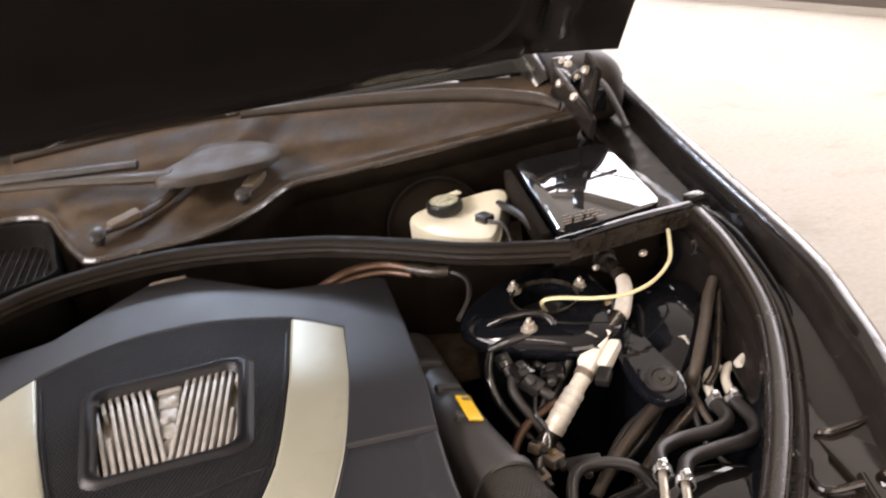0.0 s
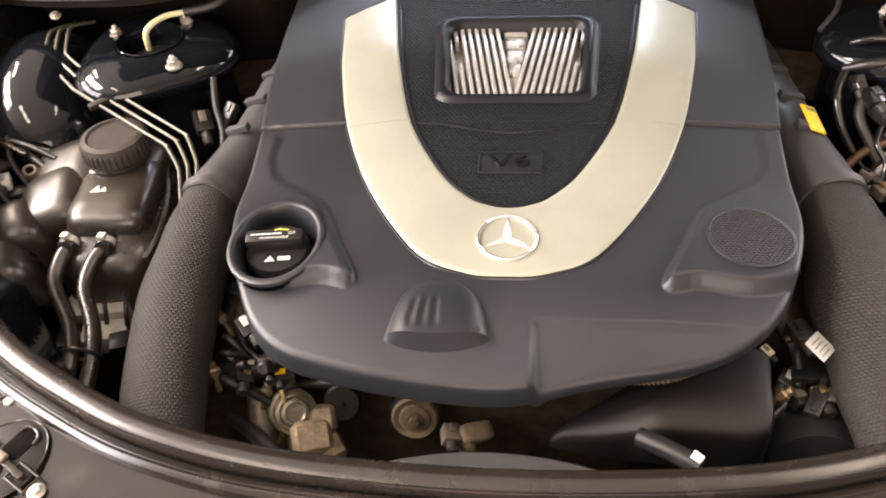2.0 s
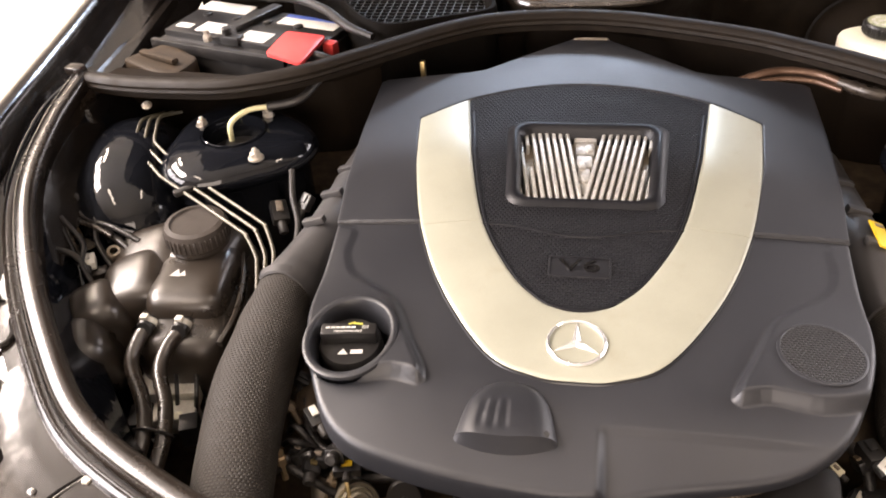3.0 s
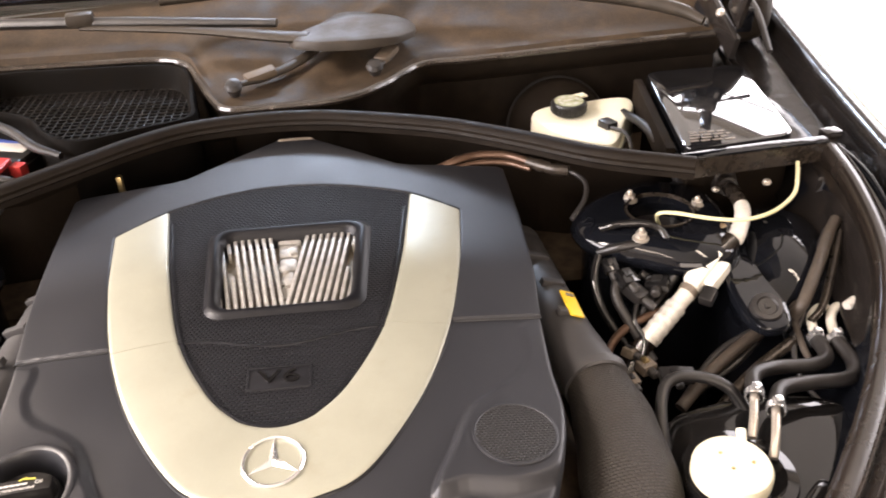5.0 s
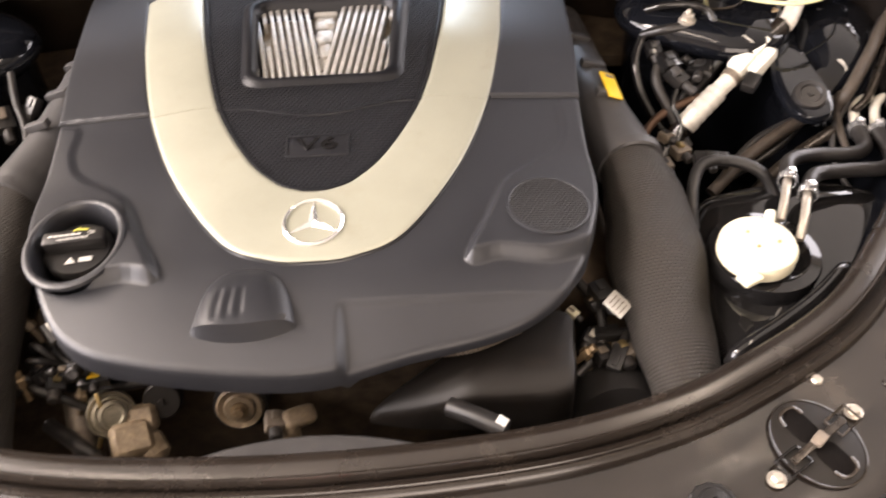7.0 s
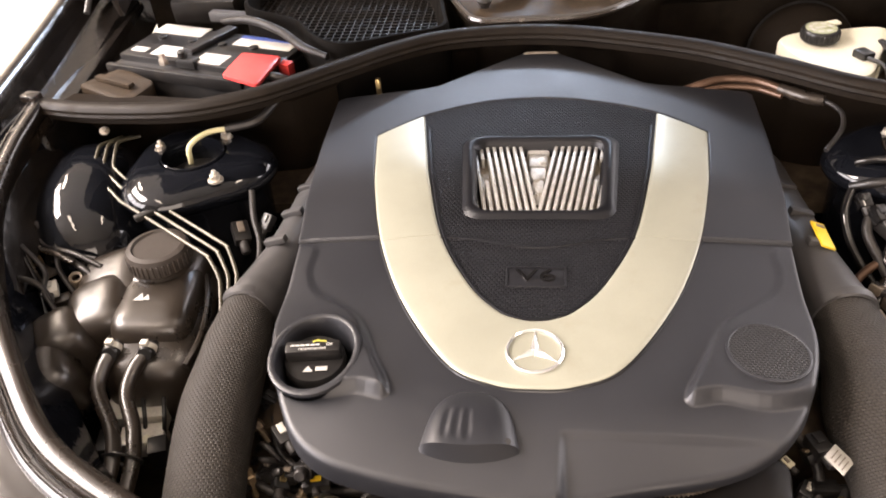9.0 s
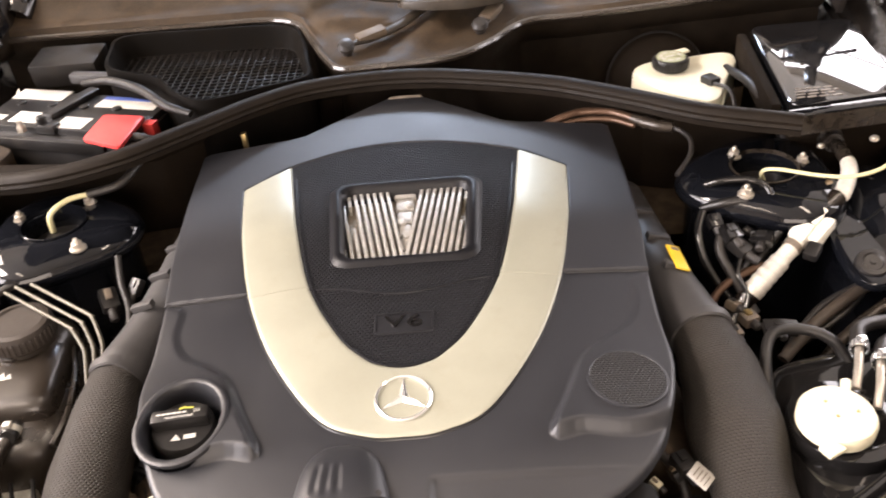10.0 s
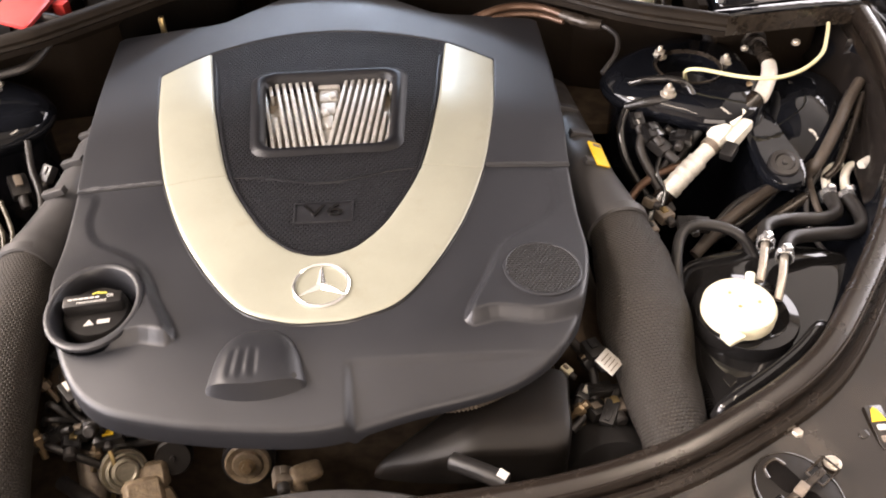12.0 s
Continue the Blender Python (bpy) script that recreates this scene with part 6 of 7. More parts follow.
part("cap_label", lathe(bmesh.new(), [(0.027, 0), (0.027, 0.0008)], (0.499, 0.822, 0.9016), segs=32), M_LABELGREEN, cap)
bm = bmesh.new()
for k in range(7):
    a = radians(20 + 47 * k)
    box(bm, (0.499 + 0.018 * math.cos(a), 0.822 + 0.018 * math.sin(a), 0.9026), (0.006, 0.010, 0.0005), 0, (0, 0, math.degrees(a)))
box(bm, (0.497, 0.823, 0.9026), (0.018, 0.006, 0.0005), 0, (0, 0, 15))
part("printed_bars", bm, M_PRINT, cap, smooth=False)
part("cap_tab", box(bmesh.new(), (0.524, 0.850, 0.898), (0.03, 0.016, 0.004), 0.001, (0, 0, 20)), M_CREAM, cap)
bm = bmesh.new()
box(bm, (0.553, 0.745, 0.883), (0.024, 0.03, 0.018), 0.004, (0, 0, 25))
part("level_plug", bm, M_PLASTIC, br)
loom("level_cable", "thin black cable of the brake reservoir", [(0.555, 0.728, 0.885), (0.572, 0.70, 0.885), (0.575, 0.67, 0.87), (0.565, 0.64, 0.84)], 0.0035)

# ---- fuse box ----
fb = thing("fuse_box", (0.73, 0.70, 0.80), "black fuse box with a mirror-like glossy lid", "fuse box")
LID = [(0.655, 0.865), (0.845, 0.870), (0.805, 0.555), (0.614, 0.528)]
def quad_round(q, r, n=4):
    out = []
    for i in range(4):
        p, a, b = Vector(q[i]), Vector(q[i - 1]), Vector(q[(i + 1) % 4])
        u, v = p + (a - p).normalized() * r, p + (b - p).normalized() * r
        for k in range(n + 1):
            t = k / n
            c = u * (1 - t) ** 2 + p * 2 * t * (1 - t) + v * t * t
            out.append((c.x, c.y))
    return out
bm = bmesh.new()
slab(bm, quad_round(LID, 0.028, 6), 0.905, 0.931, 0.004)
lid = part("lid", bm, M_GLOSS, fb, "mirror-like glossy black lid")
bm = bmesh.new()
slab(bm, quad_round([(x * 0.985 + 0.011, y * 0.985 + 0.0105) for x, y in LID], 0.012), 0.76, 0.908, 0.003)
part("box_body", bm, M_FILTER, fb)
lab = bmesh.new()
rng = random.Random(5)
for r in range(4):
    x = 0.632 + 0.003 * r
    while x < 0.70:
        w = rng.uniform(0.006, 0.018)
        box(lab, (x + w / 2, 0.556 + 0.010 * r, 0.9316), (w, 0.005, 0.0006), 0, (0, 0, 6))
        x += w + 0.004
part("printed_bars", lab, M_ALU_DULL, lid, "pale unreadable print", smooth=False)
part("side_rail", box(bmesh.new(), (0.618, 0.70, 0.90), (0.016, 0.30, 0.05), 0.004, (0, 0, -7)), M_FILTER, fb)
wire = thing("box_cable", (0.60, 0.62, 0.88), "grey cable beside the fuse box", "cable")
part("cable_run", tube(bmesh.new(), [(0.598, 0.80, 0.88), (0.607, 0.70, 0.895), (0.612, 0.60, 0.89), (0.618, 0.53, 0.86)], 0.008, 10), M_HOSE, wire)

# ---- battery ----
bat = thing("car_battery", (-0.615, 0.757, 0.76), "black car battery with white labels and a red terminal cover", "battery")
BM = pose(-0.615, 0.757, 0.0, 0, 0, -17)
def on_battery(c, size, bevel, turn=(0, 0, 0)):
    b = bmesh.new()
    box(b, c, size, bevel, turn)
    b.transform(BM)
    return b
part("case", on_battery((0, -0.005, 0.83), (0.345, 0.176, 0.15), 0.006), M_PLASTIC, bat)
part("lid", on_battery((0, 0.01, 0.910), (0.335, 0.14, 0.014), 0.004), M_PLASTIC, bat)
for c, s in (((-0.110, 0.064, 0.9175), (0.112, 0.040, 0.001)), ((-0.074, -0.026, 0.9175), (0.062, 0.040, 0.001)), ((-0.138, -0.032, 0.9175), (0.034, 0.018, 0.001)), ((0.030, -0.036, 0.9175), (0.058, 0.040, 0.001)), ((0.092, 0.044, 0.9175), (0.125, 0.030, 0.001))):
    part("label", on_battery(c, s, 0.0003), M_PAPER, bat, "white paper label")
part("label", on_battery((0.092, 0.065, 0.9178), (0.125, 0.013, 0.001), 0.0003), M_BLUE, bat, "blue label band")
part("carry_bar", on_battery((-0.018, 0.030, 0.922), (0.026, 0.12, 0.012), 0.004, (0, 0, -12)), M_PLASTIC, bat)
part("hold_down", on_battery((-0.02, -0.092, 0.902), (0.30, 0.012, 0.022), 0.003), M_PLASTIC, bat)
part("clamp_bolt", lathe(bmesh.new(), [(0.009, 0), (0.009, 0.008), (0.006, 0.012), (0.006, 0.020)], BM @ Vector((-0.053, -0.072, 0.914)), segs=6), M_STEEL, bat, "bright clamp bolt")
bm = bmesh.new()
slab(bm, quad_round([(-0.044, 0.042), (0.034, 0.050), (0.046, -0.052), (-0.034, -0.040)], 0.008), -0.004, 0.003, 0.002)
bm.transform(BM @ pose(0.135, -0.066, 0.926, 3, 2, 0))
red = part("terminal_cover", bm, M_RED, bat, "red plastic terminal cover")
part("terminal_flap", on_battery((0.178, -0.02, 0.906), (0.022, 0.02, 0.03), 0.003), M_RED, bat, "small red plastic flap")
bm = on_battery((-0.01, -0.055, 0.915), (0.040, 0.022, 0.018), 0.004)
lathe(bm, [(0.009, 0), (0.009, 0.02), (0.007, 0.022)], BM @ Vector((-0.02, -0.055, 0.915)), segs=16)
part("terminal", bm, M_PLASTIC, bat)
for k in range(4):
    part("vent_plug", lathe(bmesh.new(), [(0.009, 0), (0.009, 0.003), (0.006, 0.004)], BM @ Vector((-0.13 + 0.07 * k, 0.026, 0.917)), segs=16), M_PLASTIC, bat)
loom("battery_cable", "thick black battery cable", [(-0.50, 0.66, 0.91), (-0.46, 0.64, 0.915), (-0.43, 0.65, 0.90), (-0.40, 0.70, 0.87)], 0.008)
plate = thing("cover_plate", (-0.74, 0.57, 0.90), "flat grey plastic cover before the battery", "cover")
bm = bmesh.new()
slab(bm, quad_round([(-0.840, 0.655), (-0.775, 0.715), (-0.690, 0.660), (-0.720, 0.590)], 0.015), 0.86, lambda x, y: 0.895 + 0.10 * (y - 0.6), 0.005)
part("plate_shell", bm, M_COWL, plate)
part("plate_rib", box(bmesh.new(), (-0.765, 0.655, 0.905), (0.09, 0.016, 0.010), 0.004, (0, 0, -25)), M_COWL, plate)
mod = thing("control_module", (-0.66, 0.94, 0.92), "black plastic control box by the scuttle", "control box")
bm = bmesh.new()
box(bm, (-0.672, 0.945, 0.935), (0.135, 0.085, 0.05), 0.008, (6, 0, -2))
part("module_case", bm, M_GUARD, mod)
part("module_rail", box(bmesh.new(), (-0.60, 0.87, 0.935), (0.10, 0.02, 0.02), 0.004, (0, 0, -12)), M_DUCT, mod)

# ---- cabin air filter ----
fil = thing("air_filter_housing", (-0.36, 0.82, 0.90), "black filter box with a fine square mesh", "air filter box")
FR = [(p.x, p.y) for p in spline([(-0.552, 0.825, 0), (-0.577, 0.91, 0), (-0.567, 0.985, 0), (-0.40, 0.985, 0), (-0.25, 0.975, 0), (-0.200, 0.93, 0), (-0.168, 0.78, 0), (-0.165, 0.715, 0), (-0.24, 0.682, 0), (-0.335, 0.650, 0), (-0.395, 0.69, 0), (-0.45, 0.765, 0)], 5, True)]
fc = (sum(p[0] for p in FR) / len(FR), sum(p[1] for p in FR) / len(FR))
bm = bmesh.new()
rows = []
for k, z in ((1.0, 0.86), (1.0, 0.962), (0.985, 0.970), (0.955, 0.970), (0.935, 0.962), (0.92, 0.93), (0.90, 0.925)):
    rows.append([bm.verts.new((fc[0] + (x - fc[0]) * k, fc[1] + (y - fc[1]) * k, z - 0.15 * (0.8 - y) * 0.1)) for x, y in FR])
for a, b in zip(rows, rows[1:]):
    for j in range(len(a)):
        bm.faces.new((a[j], a[(j + 1) % len(a)], b[(j + 1) % len(a)], b[j]))
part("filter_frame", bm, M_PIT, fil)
bm = bmesh.new()
inner = [(fc[0] + (x - fc[0]) * 0.91, fc[1] + (y - fc[1]) * 0.91) for x, y in FR]
def bar(a, b):
    d = Vector(b) - Vector(a)
    box(bm, ((a[0] + b[0]) / 2, (a[1] + b[1]) / 2, 0.927), (0.0015, d.length, 0.004), 0, (0, 0, math.degrees(math.atan2(-d.x, d.y))))
def spans(axis, v):
    cuts = []
    for i in range(len(inner)):
        p, q = inner[i - 1], inner[i]
        if (p[axis] - v) * (q[axis] - v) < 0:
            t = (v - p[axis]) / (q[axis] - p[axis])
            cuts.append(p[1 - axis] + (q[1 - axis] - p[1 - axis]) * t)
    return sorted(cuts)
for k in range(28):
    x = -0.555 + 0.0145 * k
    c = spans(0, x)
    if len(c) >= 2:
        bar((x, c[0]), (x, c[-1]))
for k in range(23):
    y = 0.665 + 0.0145 * k
    c = spans(1, y)
    if len(c) >= 2:
        bar((c[0], y), (c[-1], y))
part("filter_mesh", bm, M_GUARD, fil, "fine square plastic mesh", smooth=False)
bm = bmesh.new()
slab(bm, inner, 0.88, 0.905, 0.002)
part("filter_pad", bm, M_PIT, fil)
bm = bmesh.new()
tube(bm, [(-0.60, 0.81, 0.95), (-0.54, 0.792, 0.958), (-0.47, 0.740, 0.958), (-0.41, 0.672, 0.955), (-0.36, 0.640, 0.95)], [0.006, 0.008, 0.008, 0.008, 0.006], 10)
part("filter_flange", bm, M_GUARD, fil)

# ---- wipers and scuttle knobs ----
for x, y, tx, ty in ((-0.099, 0.787, 0.044, 0.030), (0.145, 0.836, 0.024, 0.044)):
    kn = thing("scuttle_clip", (x, y, 0.972), "round black knob with a dusty tab on the scuttle", "clip", "scuttle knobs")
    part("knob", lathe(bmesh.new(), [(0.009, -0.012), (0.009, 0.002), (0.013, 0.006), (0.0155, 0.014), (0.012, 0.022), (0.001, 0.025)], (x, y, 0.978), (0, -0.35, 1), 24), M_HOSE, kn)
    part("tab", box(bmesh.new(), (x + tx, y + ty, 0.996), (0.056, 0.026, 0.014), 0.005, (4, -8, 24 if tx > 0.03 else 60)), M_TAN, kn, "dusty tan tab")
    arm = [(x, y, 0.990), (x + tx * 0.5, y + ty * 0.4, 0.990), (x + tx, y + ty, 0.989)]
    arm += [(0.0, 0.858, 0.996), (0.062, 0.935, 1.008)] if tx > 0.03 else [(x + tx * 1.5, y + ty * 1.6, 0.994)]
    part("link_arm", tube(bmesh.new(), arm, [0.007, 0.009] + [0.0125] * (len(arm) - 2), 10, 6, flat=0.5), M_WIPER, kn, "dusty dark link arm")
wip = thing("wiper_arm", (0.05, 0.97, 1.02), "dusty black wiper arm with a broad end cap", "wiper", "windscreen wipers")
part("arm", tube(bmesh.new(), [(-0.40, 1.015, 1.040), (-0.20, 0.978, 1.034), (-0.02, 0.925, 1.026), (0.03, 0.912, 1.024)], [0.010, 0.0135, 0.0195, 0.021], 10, flat=0.5), M_WIPER, wip)
bm = bmesh.new()
CAP = [(0.0, 0.880), (0.050, 0.858), (0.120, 0.850), (0.190, 0.868), (0.222, 0.905), (0.229, 0.940), (0.221, 0.972), (0.196, 0.998), (0.104, 1.030), (0.082, 1.026), (0.046, 0.964), (0.012, 0.935)]
CAP = [tuple(Vector(CAP[i]).lerp(Vector(CAP[(i + 1) % len(CAP)]), k)) for i in range(len(CAP)) for k in (0.12, 0.5, 0.88)]
slab(bm, CAP, 1.016, lambda x, y: 1.035 - 0.5 * (x - 0.1) ** 2, 0.005)
part("end_cap", bm, M_WIPER, wip, "dusty broad plastic end cap")
part("blade", tube(bmesh.new(), [(-0.64, 1.060, 1.046), (-0.35, 1.018, 1.046), (-0.03, 0.966, 1.040)], [0.013, 0.013, 0.010], 10, flat=0.8), M_PLASTIC, wip)
part("joint", lathe(bmesh.new(), [(0.011, 0), (0.011, 0.02), (0.008, 0.022)], (0.004, 0.912, 1.010), (0, 0, 1), 14), M_WIPER, wip)
bm = bmesh.new()
box(bm, (-0.40, 1.02, 1.055), (0.05, 0.030, 0.024), 0.006, (0, 0, 10))
part("pivot", bm, M_WIPER, wip)
wip2 = thing("wiper_arm", (0.3, 1.1, 1.04), "dusty black wiper arm lying along the windscreen", "wiper", "windscreen wipers")
part("arm", tube(bmesh.new(), [(-0.26, 1.075, 1.065), (0.0, 1.105, 1.07), (0.17, 1.105, 1.07)], [0.010, 0.011, 0.012], 10), M_WIPER, wip2)
part("blade", tube(bmesh.new(), [(0.17, 1.09, 1.062), (0.40, 1.05, 1.055), (0.60, 0.985, 1.045), (0.72, 0.925, 1.03), (0.765, 0.885, 1.015)], [0.009, 0.013, 0.014, 0.013, 0.009], 10), M_WIPER, wip2)
bm = bmesh.new()
box(bm, (0.165, 1.10, 1.08), (0.055, 0.03, 0.028), 0.007, (0, 0, 10))
part("pivot", bm, M_CHROME, wip2, "bright pivot cap")

# ---- front support: latches, clips, stickers ----
SZ = 0.781
def on_panel(x, y):
    """Height of the front panel at a place."""
    p = min(RIM, key=lambda q: (q.x - x) ** 2 + (q.y - y) ** 2)
    return p.z - 0.0195
for s in (-1, 1):
    c = (0.4755, -0.2465) if s > 0 else (-0.488, -0.235)
    lz = on_panel(*c) - 0.001
    la = thing("bonnet_latch", (c[0], c[1], lz - 0.02), "bonnet latch with a dark pad painted as a slot's shade in the front panel", "bonnet latch", "bonnet latches")
    M = pose(c[0], c[1], lz + 0.0015, 4.5, s * -5, s * 32)
    bm = bmesh.new()
    slab(bm, [(0.037 * math.cos(2 * math.pi * k / 40), 0.046 * math.sin(2 * math.pi * k / 40)) for k in range(40)], -0.012, 0.0012, 0.001)
    bm.transform(M)
    part("latch_plate", bm, M_GUARD, la)
    bm = tube(bmesh.new(), [(0.038 * math.cos(2 * math.pi * k / 40), 0.047 * math.sin(2 * math.pi * k / 40), 0.0006) for k in range(41)], 0.0011, 8, smooth=False, caps=False)
    bm.transform(M)
    part("plate_bead", bm, M_SUPPORT, la)
    # the slots are not cut: matt black pads paint the shade inside them
    for y0, y1 in ((-0.038, -0.003), (0.003, 0.038)):
        bm = bmesh.new()
        slab(bm, rounded(-0.0115, y0, 0.0115, y1, 0.009), -0.004, 0.0020, 0.0004)
        bm.transform(M)
        part("latch_slot_pad", bm, M_LINER, la, "dark pad painted as a slot's shade")
        e = 0.039 if y1 > 0.01 else -0.039
        bm = tube(bmesh.new(), [(-0.012, e * 0.72, 0.002), (-0.009, e * 0.95, 0.003), (0, e * 1.02, 0.003), (0.009, e * 0.95, 0.003), (0.012, e * 0.72, 0.002)], 0.0018, 8)
        bm.transform(M)
        part("slot_lip", bm, M_LIP, la)
    bm = bmesh.new()
    box(bm, (0, 0, 0.0050), (0.070, 0.0075, 0.005), 0.0015)
    bm.transform(M)
    part("latch_bar", bm, M_RAIL, la)
    bm = bmesh.new()
    box(bm, (0, 0, 0.0085), (0.015, 0.011, 0.006), 0.002, (0, 0, 8))
    bm.transform(M)
    part("latch_pin", bm, M_ALU_DULL, la)
    for e in (-1, 1):
        bm = tube(bmesh.new(), [(e * x, y, 0.0045) for x, y in ((0.020, 0.009), (0.048, 0.010), (0.049, -0.009), (0.021, -0.010), (0.020, 0.009))], 0.0016, 8, smooth=False)
        bm.transform(M)
        part("wire_loop", bm, M_BLACKTANK if e < 0 else M_RAIL, la)
    for x, y in (((0.498, -0.180), (0.521, -0.217), (0.428, -0.278)) if s > 0 else ((-0.511, -0.169), (-0.534, -0.205), (-0.442, -0.264))):
        bolt((x, y, on_panel(x, y) - 0.002), 0.0060, la)
    ck = thing("push_clip", (s * 0.365, -0.297, SZ - 0.01), "round black push clip in the front panel", "clip", "push clips")
    bm = bmesh.new()
    lathe(bm, [(0.021, -0.004), (0.021, 0.004), (0.0195, 0.0055)], (s * 0.365, -0.297, SZ + 0.002), segs=32)
    for k in range(12):
        a = 2 * math.pi * k / 12
        box(bm, (s * 0.365 + 0.0205 * math.cos(a), -0.297 + 0.0205 * math.sin(a), SZ + 0.004), (0.003, 0.005, 0.005), 0.0008, (0, 0, math.degrees(a)), 1)
    part("clip_rim", bm, M_PLASTIC, ck)
    part("clip_head", lathe(bmesh.new(), [(0.0145, 0), (0.0145, 0.004), (0.012, 0.0065), (0.003, 0.0075), (0.0028, 0.005)], (s * 0.365, -0.297, SZ + 0.006), segs=28), M_PLASTIC, ck)
    sd = thing("side_bracket", (s * 0.75, 0.0, 0.80), "black pressed bracket plate beside the headlamp", "bracket", "headlamp brackets")
    bm = bmesh.new()
    slab(bm, quad_round([(s * 0.733, 0.082), (s * 0.845, 0.085), (s * 0.790, -0.045), (s * 0.735, -0.070)], 0.018), 0.80, lambda x, y: 0.832 + 0.10 * y, 0.004)
    part("bracket_plate", bm, M_SUPPORT, sd)
    bm = bmesh.new()
    tube(bm, [(s * 0.740, 0.064, 0.843), (s * 0.760, 0.058, 0.844), (s * 0.825, 0.062, 0.845)], 0.004, 8)
    part("plate_bead", bm, M_SUPPORT, sd)
    part("plate_edge", tube(bmesh.new(), [(s * 0.744, -0.006, 0.834), (s * 0.736, -0.050, 0.828), (s * 0.742, -0.070, 0.826), (s * 0.762, -0.062, 0.827), (s * 0.786, -0.034, 0.831)], 0.005, 10), M_SUPPORT, sd)
    part("plate_dimple", lathe(bmesh.new(), [(0.013, -0.002), (0.011, 0.001), (0.008, -0.001), (0.001, -0.002)], (s * 0.768, -0.020, 0.8325), (0, -0.1, 1), 20), M_SUPPORT, sd)
    cw = thing("wire_clip", (s * 0.70, 0.01, 0.82), "black wire clip reaching over the sealing strip", "clip", "wire clips")
    part("clip_wire", tube(bmesh.new(), [(s * 0.676, 0.046, 0.842), (s * 0.705, 0.034, 0.838), (s * 0.694, 0.010, 0.832), (s * 0.702, -0.010, 0.830), (s * 0.739, -0.018, 0.834)], 0.0045, 8), M_PAINT, cw)
    for k in range(3):
        part("clip_rib", box(bmesh.new(), (s * (0.680 + 0.008 * k), 0.045 - 0.004 * k, 0.842), (0.003, 0.012, 0.012), 0.001, (0, 0, -s * 20)), M_PLASTIC, cw)
    kb = thing("adjuster_knob", (s * 0.759, -0.062, 0.77), "pale round headlamp adjuster knob", "knob", "headlamp adjusters")
    part("knob", lathe(bmesh.new(), [(0.014, -0.03), (0.014, 0.0), (0.012, 0.006), (0.008, 0.009), (0.001, 0.010)], (s * 0.759, -0.062, 0.792), (s * 0.1, -0.2, 1), 20), M_TAN, kb)
    part("strap", tube(bmesh.new(), [(s * 0.754, -0.042, 0.780), (s * 0.753, -0.085, 0.776), (s * 0.738, -0.128, 0.768), (s * 0.715, -0.17, 0.75)], 0.010, 8, flat=0.35), M_PLASTIC, kb)
    hl = thing("headlamp", (s * 0.68, -0.17, 0.70), "dark top of a headlamp housing", "headlamp", "headlamps")
    bm = bmesh.new()
    blob(bm, (s * 0.69, -0.19, 0.68), (0.10, 0.13, 0.085), 3.0, (0, 0, s * 38))
    part("lamp_housing", bm, M_BLACKTANK, hl)

for pts in ([(-0.330, -0.299, SZ + 0.0005), (-0.22, -0.303, SZ), (-0.06, -0.306, SZ - 0.001)], [(0.205, -0.262, SZ + 0.001), (0.30, -0.258, SZ + 0.004), (0.345, -0.256, SZ + 0.005)]):
    part("panel_bead", tube(bmesh.new(), pts, [0.0008, 0.0024, 0.0008], 10, flat=0.6), M_SUPPORT, car)

st = thing("warning_sticker", (-0.005, -0.288, SZ), "red warning sticker with three pale pictograms", "sticker")
def flat(bm_pts, z, mat, parent, name, label=""):
    b = bmesh.new()
    slab(b, bm_pts, z - 0.0012, z, 0.0002)
    return part(name, b, mat, parent, label)
z0 = SZ + 0.0030
flat(rounded(-0.046, -0.302, 0.036, -0.273, 0.001), z0, M_REDLABEL, st, "sticker_sheet")
flat([(-0.041, -0.292), (-0.030, -0.292), (-0.0355, -0.279)], z0 + 0.0006, M_PAPER, st, "pictogram")
for k in range(3):
    flat(rounded(-0.041, -0.2965 - 0.0018 * k, -0.030, -0.2953 - 0.0018 * k, 0.0003, 2), z0 + 0.0006, M_PAPER, st, "printed_bar")
for x in (-0.012, 0.017):
    flat([(x + 0.0105 * math.cos(a), -0.2875 + 0.0105 * math.sin(a)) for a in [2 * math.pi * k / 24 for k in range(24)]], z0 + 0.0006, M_PAPER, st, "pictogram")
    flat(rounded(x - 0.005, -0.291, x + 0.005, -0.287, 0.001, 2), z0 + 0.001, M_REDLABEL, st, "printed_bar")
    flat(rounded(x - 0.002, -0.285, x + 0.006, -0.282, 0.001, 2), z0 + 0.001, M_REDLABEL, st, "printed_bar")
ol = thing("oil_sticker", (0.11, -0.289, SZ), "black sticker with a silver roundel and coloured bars", "sticker")
flat(rounded(0.039, -0.305, 0.184, -0.277, 0.001), z0, M_PRINTBLACK, ol, "sticker_sheet")
flat([(0.076 + 0.0085 * math.cos(a), -0.286 + 0.0085 * math.sin(a)) for a in [2 * math.pi * k / 24 for k in range(24)]], z0 + 0.0006, M_PRINT, ol, "roundel")
flat([(0.076 + 0.006 * math.cos(a), -0.286 + 0.006 * math.sin(a)) for a in [2 * math.pi * k / 24 for k in range(24)]], z0 + 0.001, M_PRINTBLACK, ol, "roundel")
for a, b, c, d, mt in ((0.060, -0.3005, 0.092, -0.2965, M_PRINT), (0.040, -0.301, 0.055, -0.299, M_PRINT), (0.105, -0.291, 0.124, -0.2885, M_PRINT), (0.134, -0.2955, 0.180, -0.2855, M_PAPER)):
    flat(rounded(a, b, c, d, 0.0005, 2), z0 + 0.0006, mt, ol, "printed_bar")
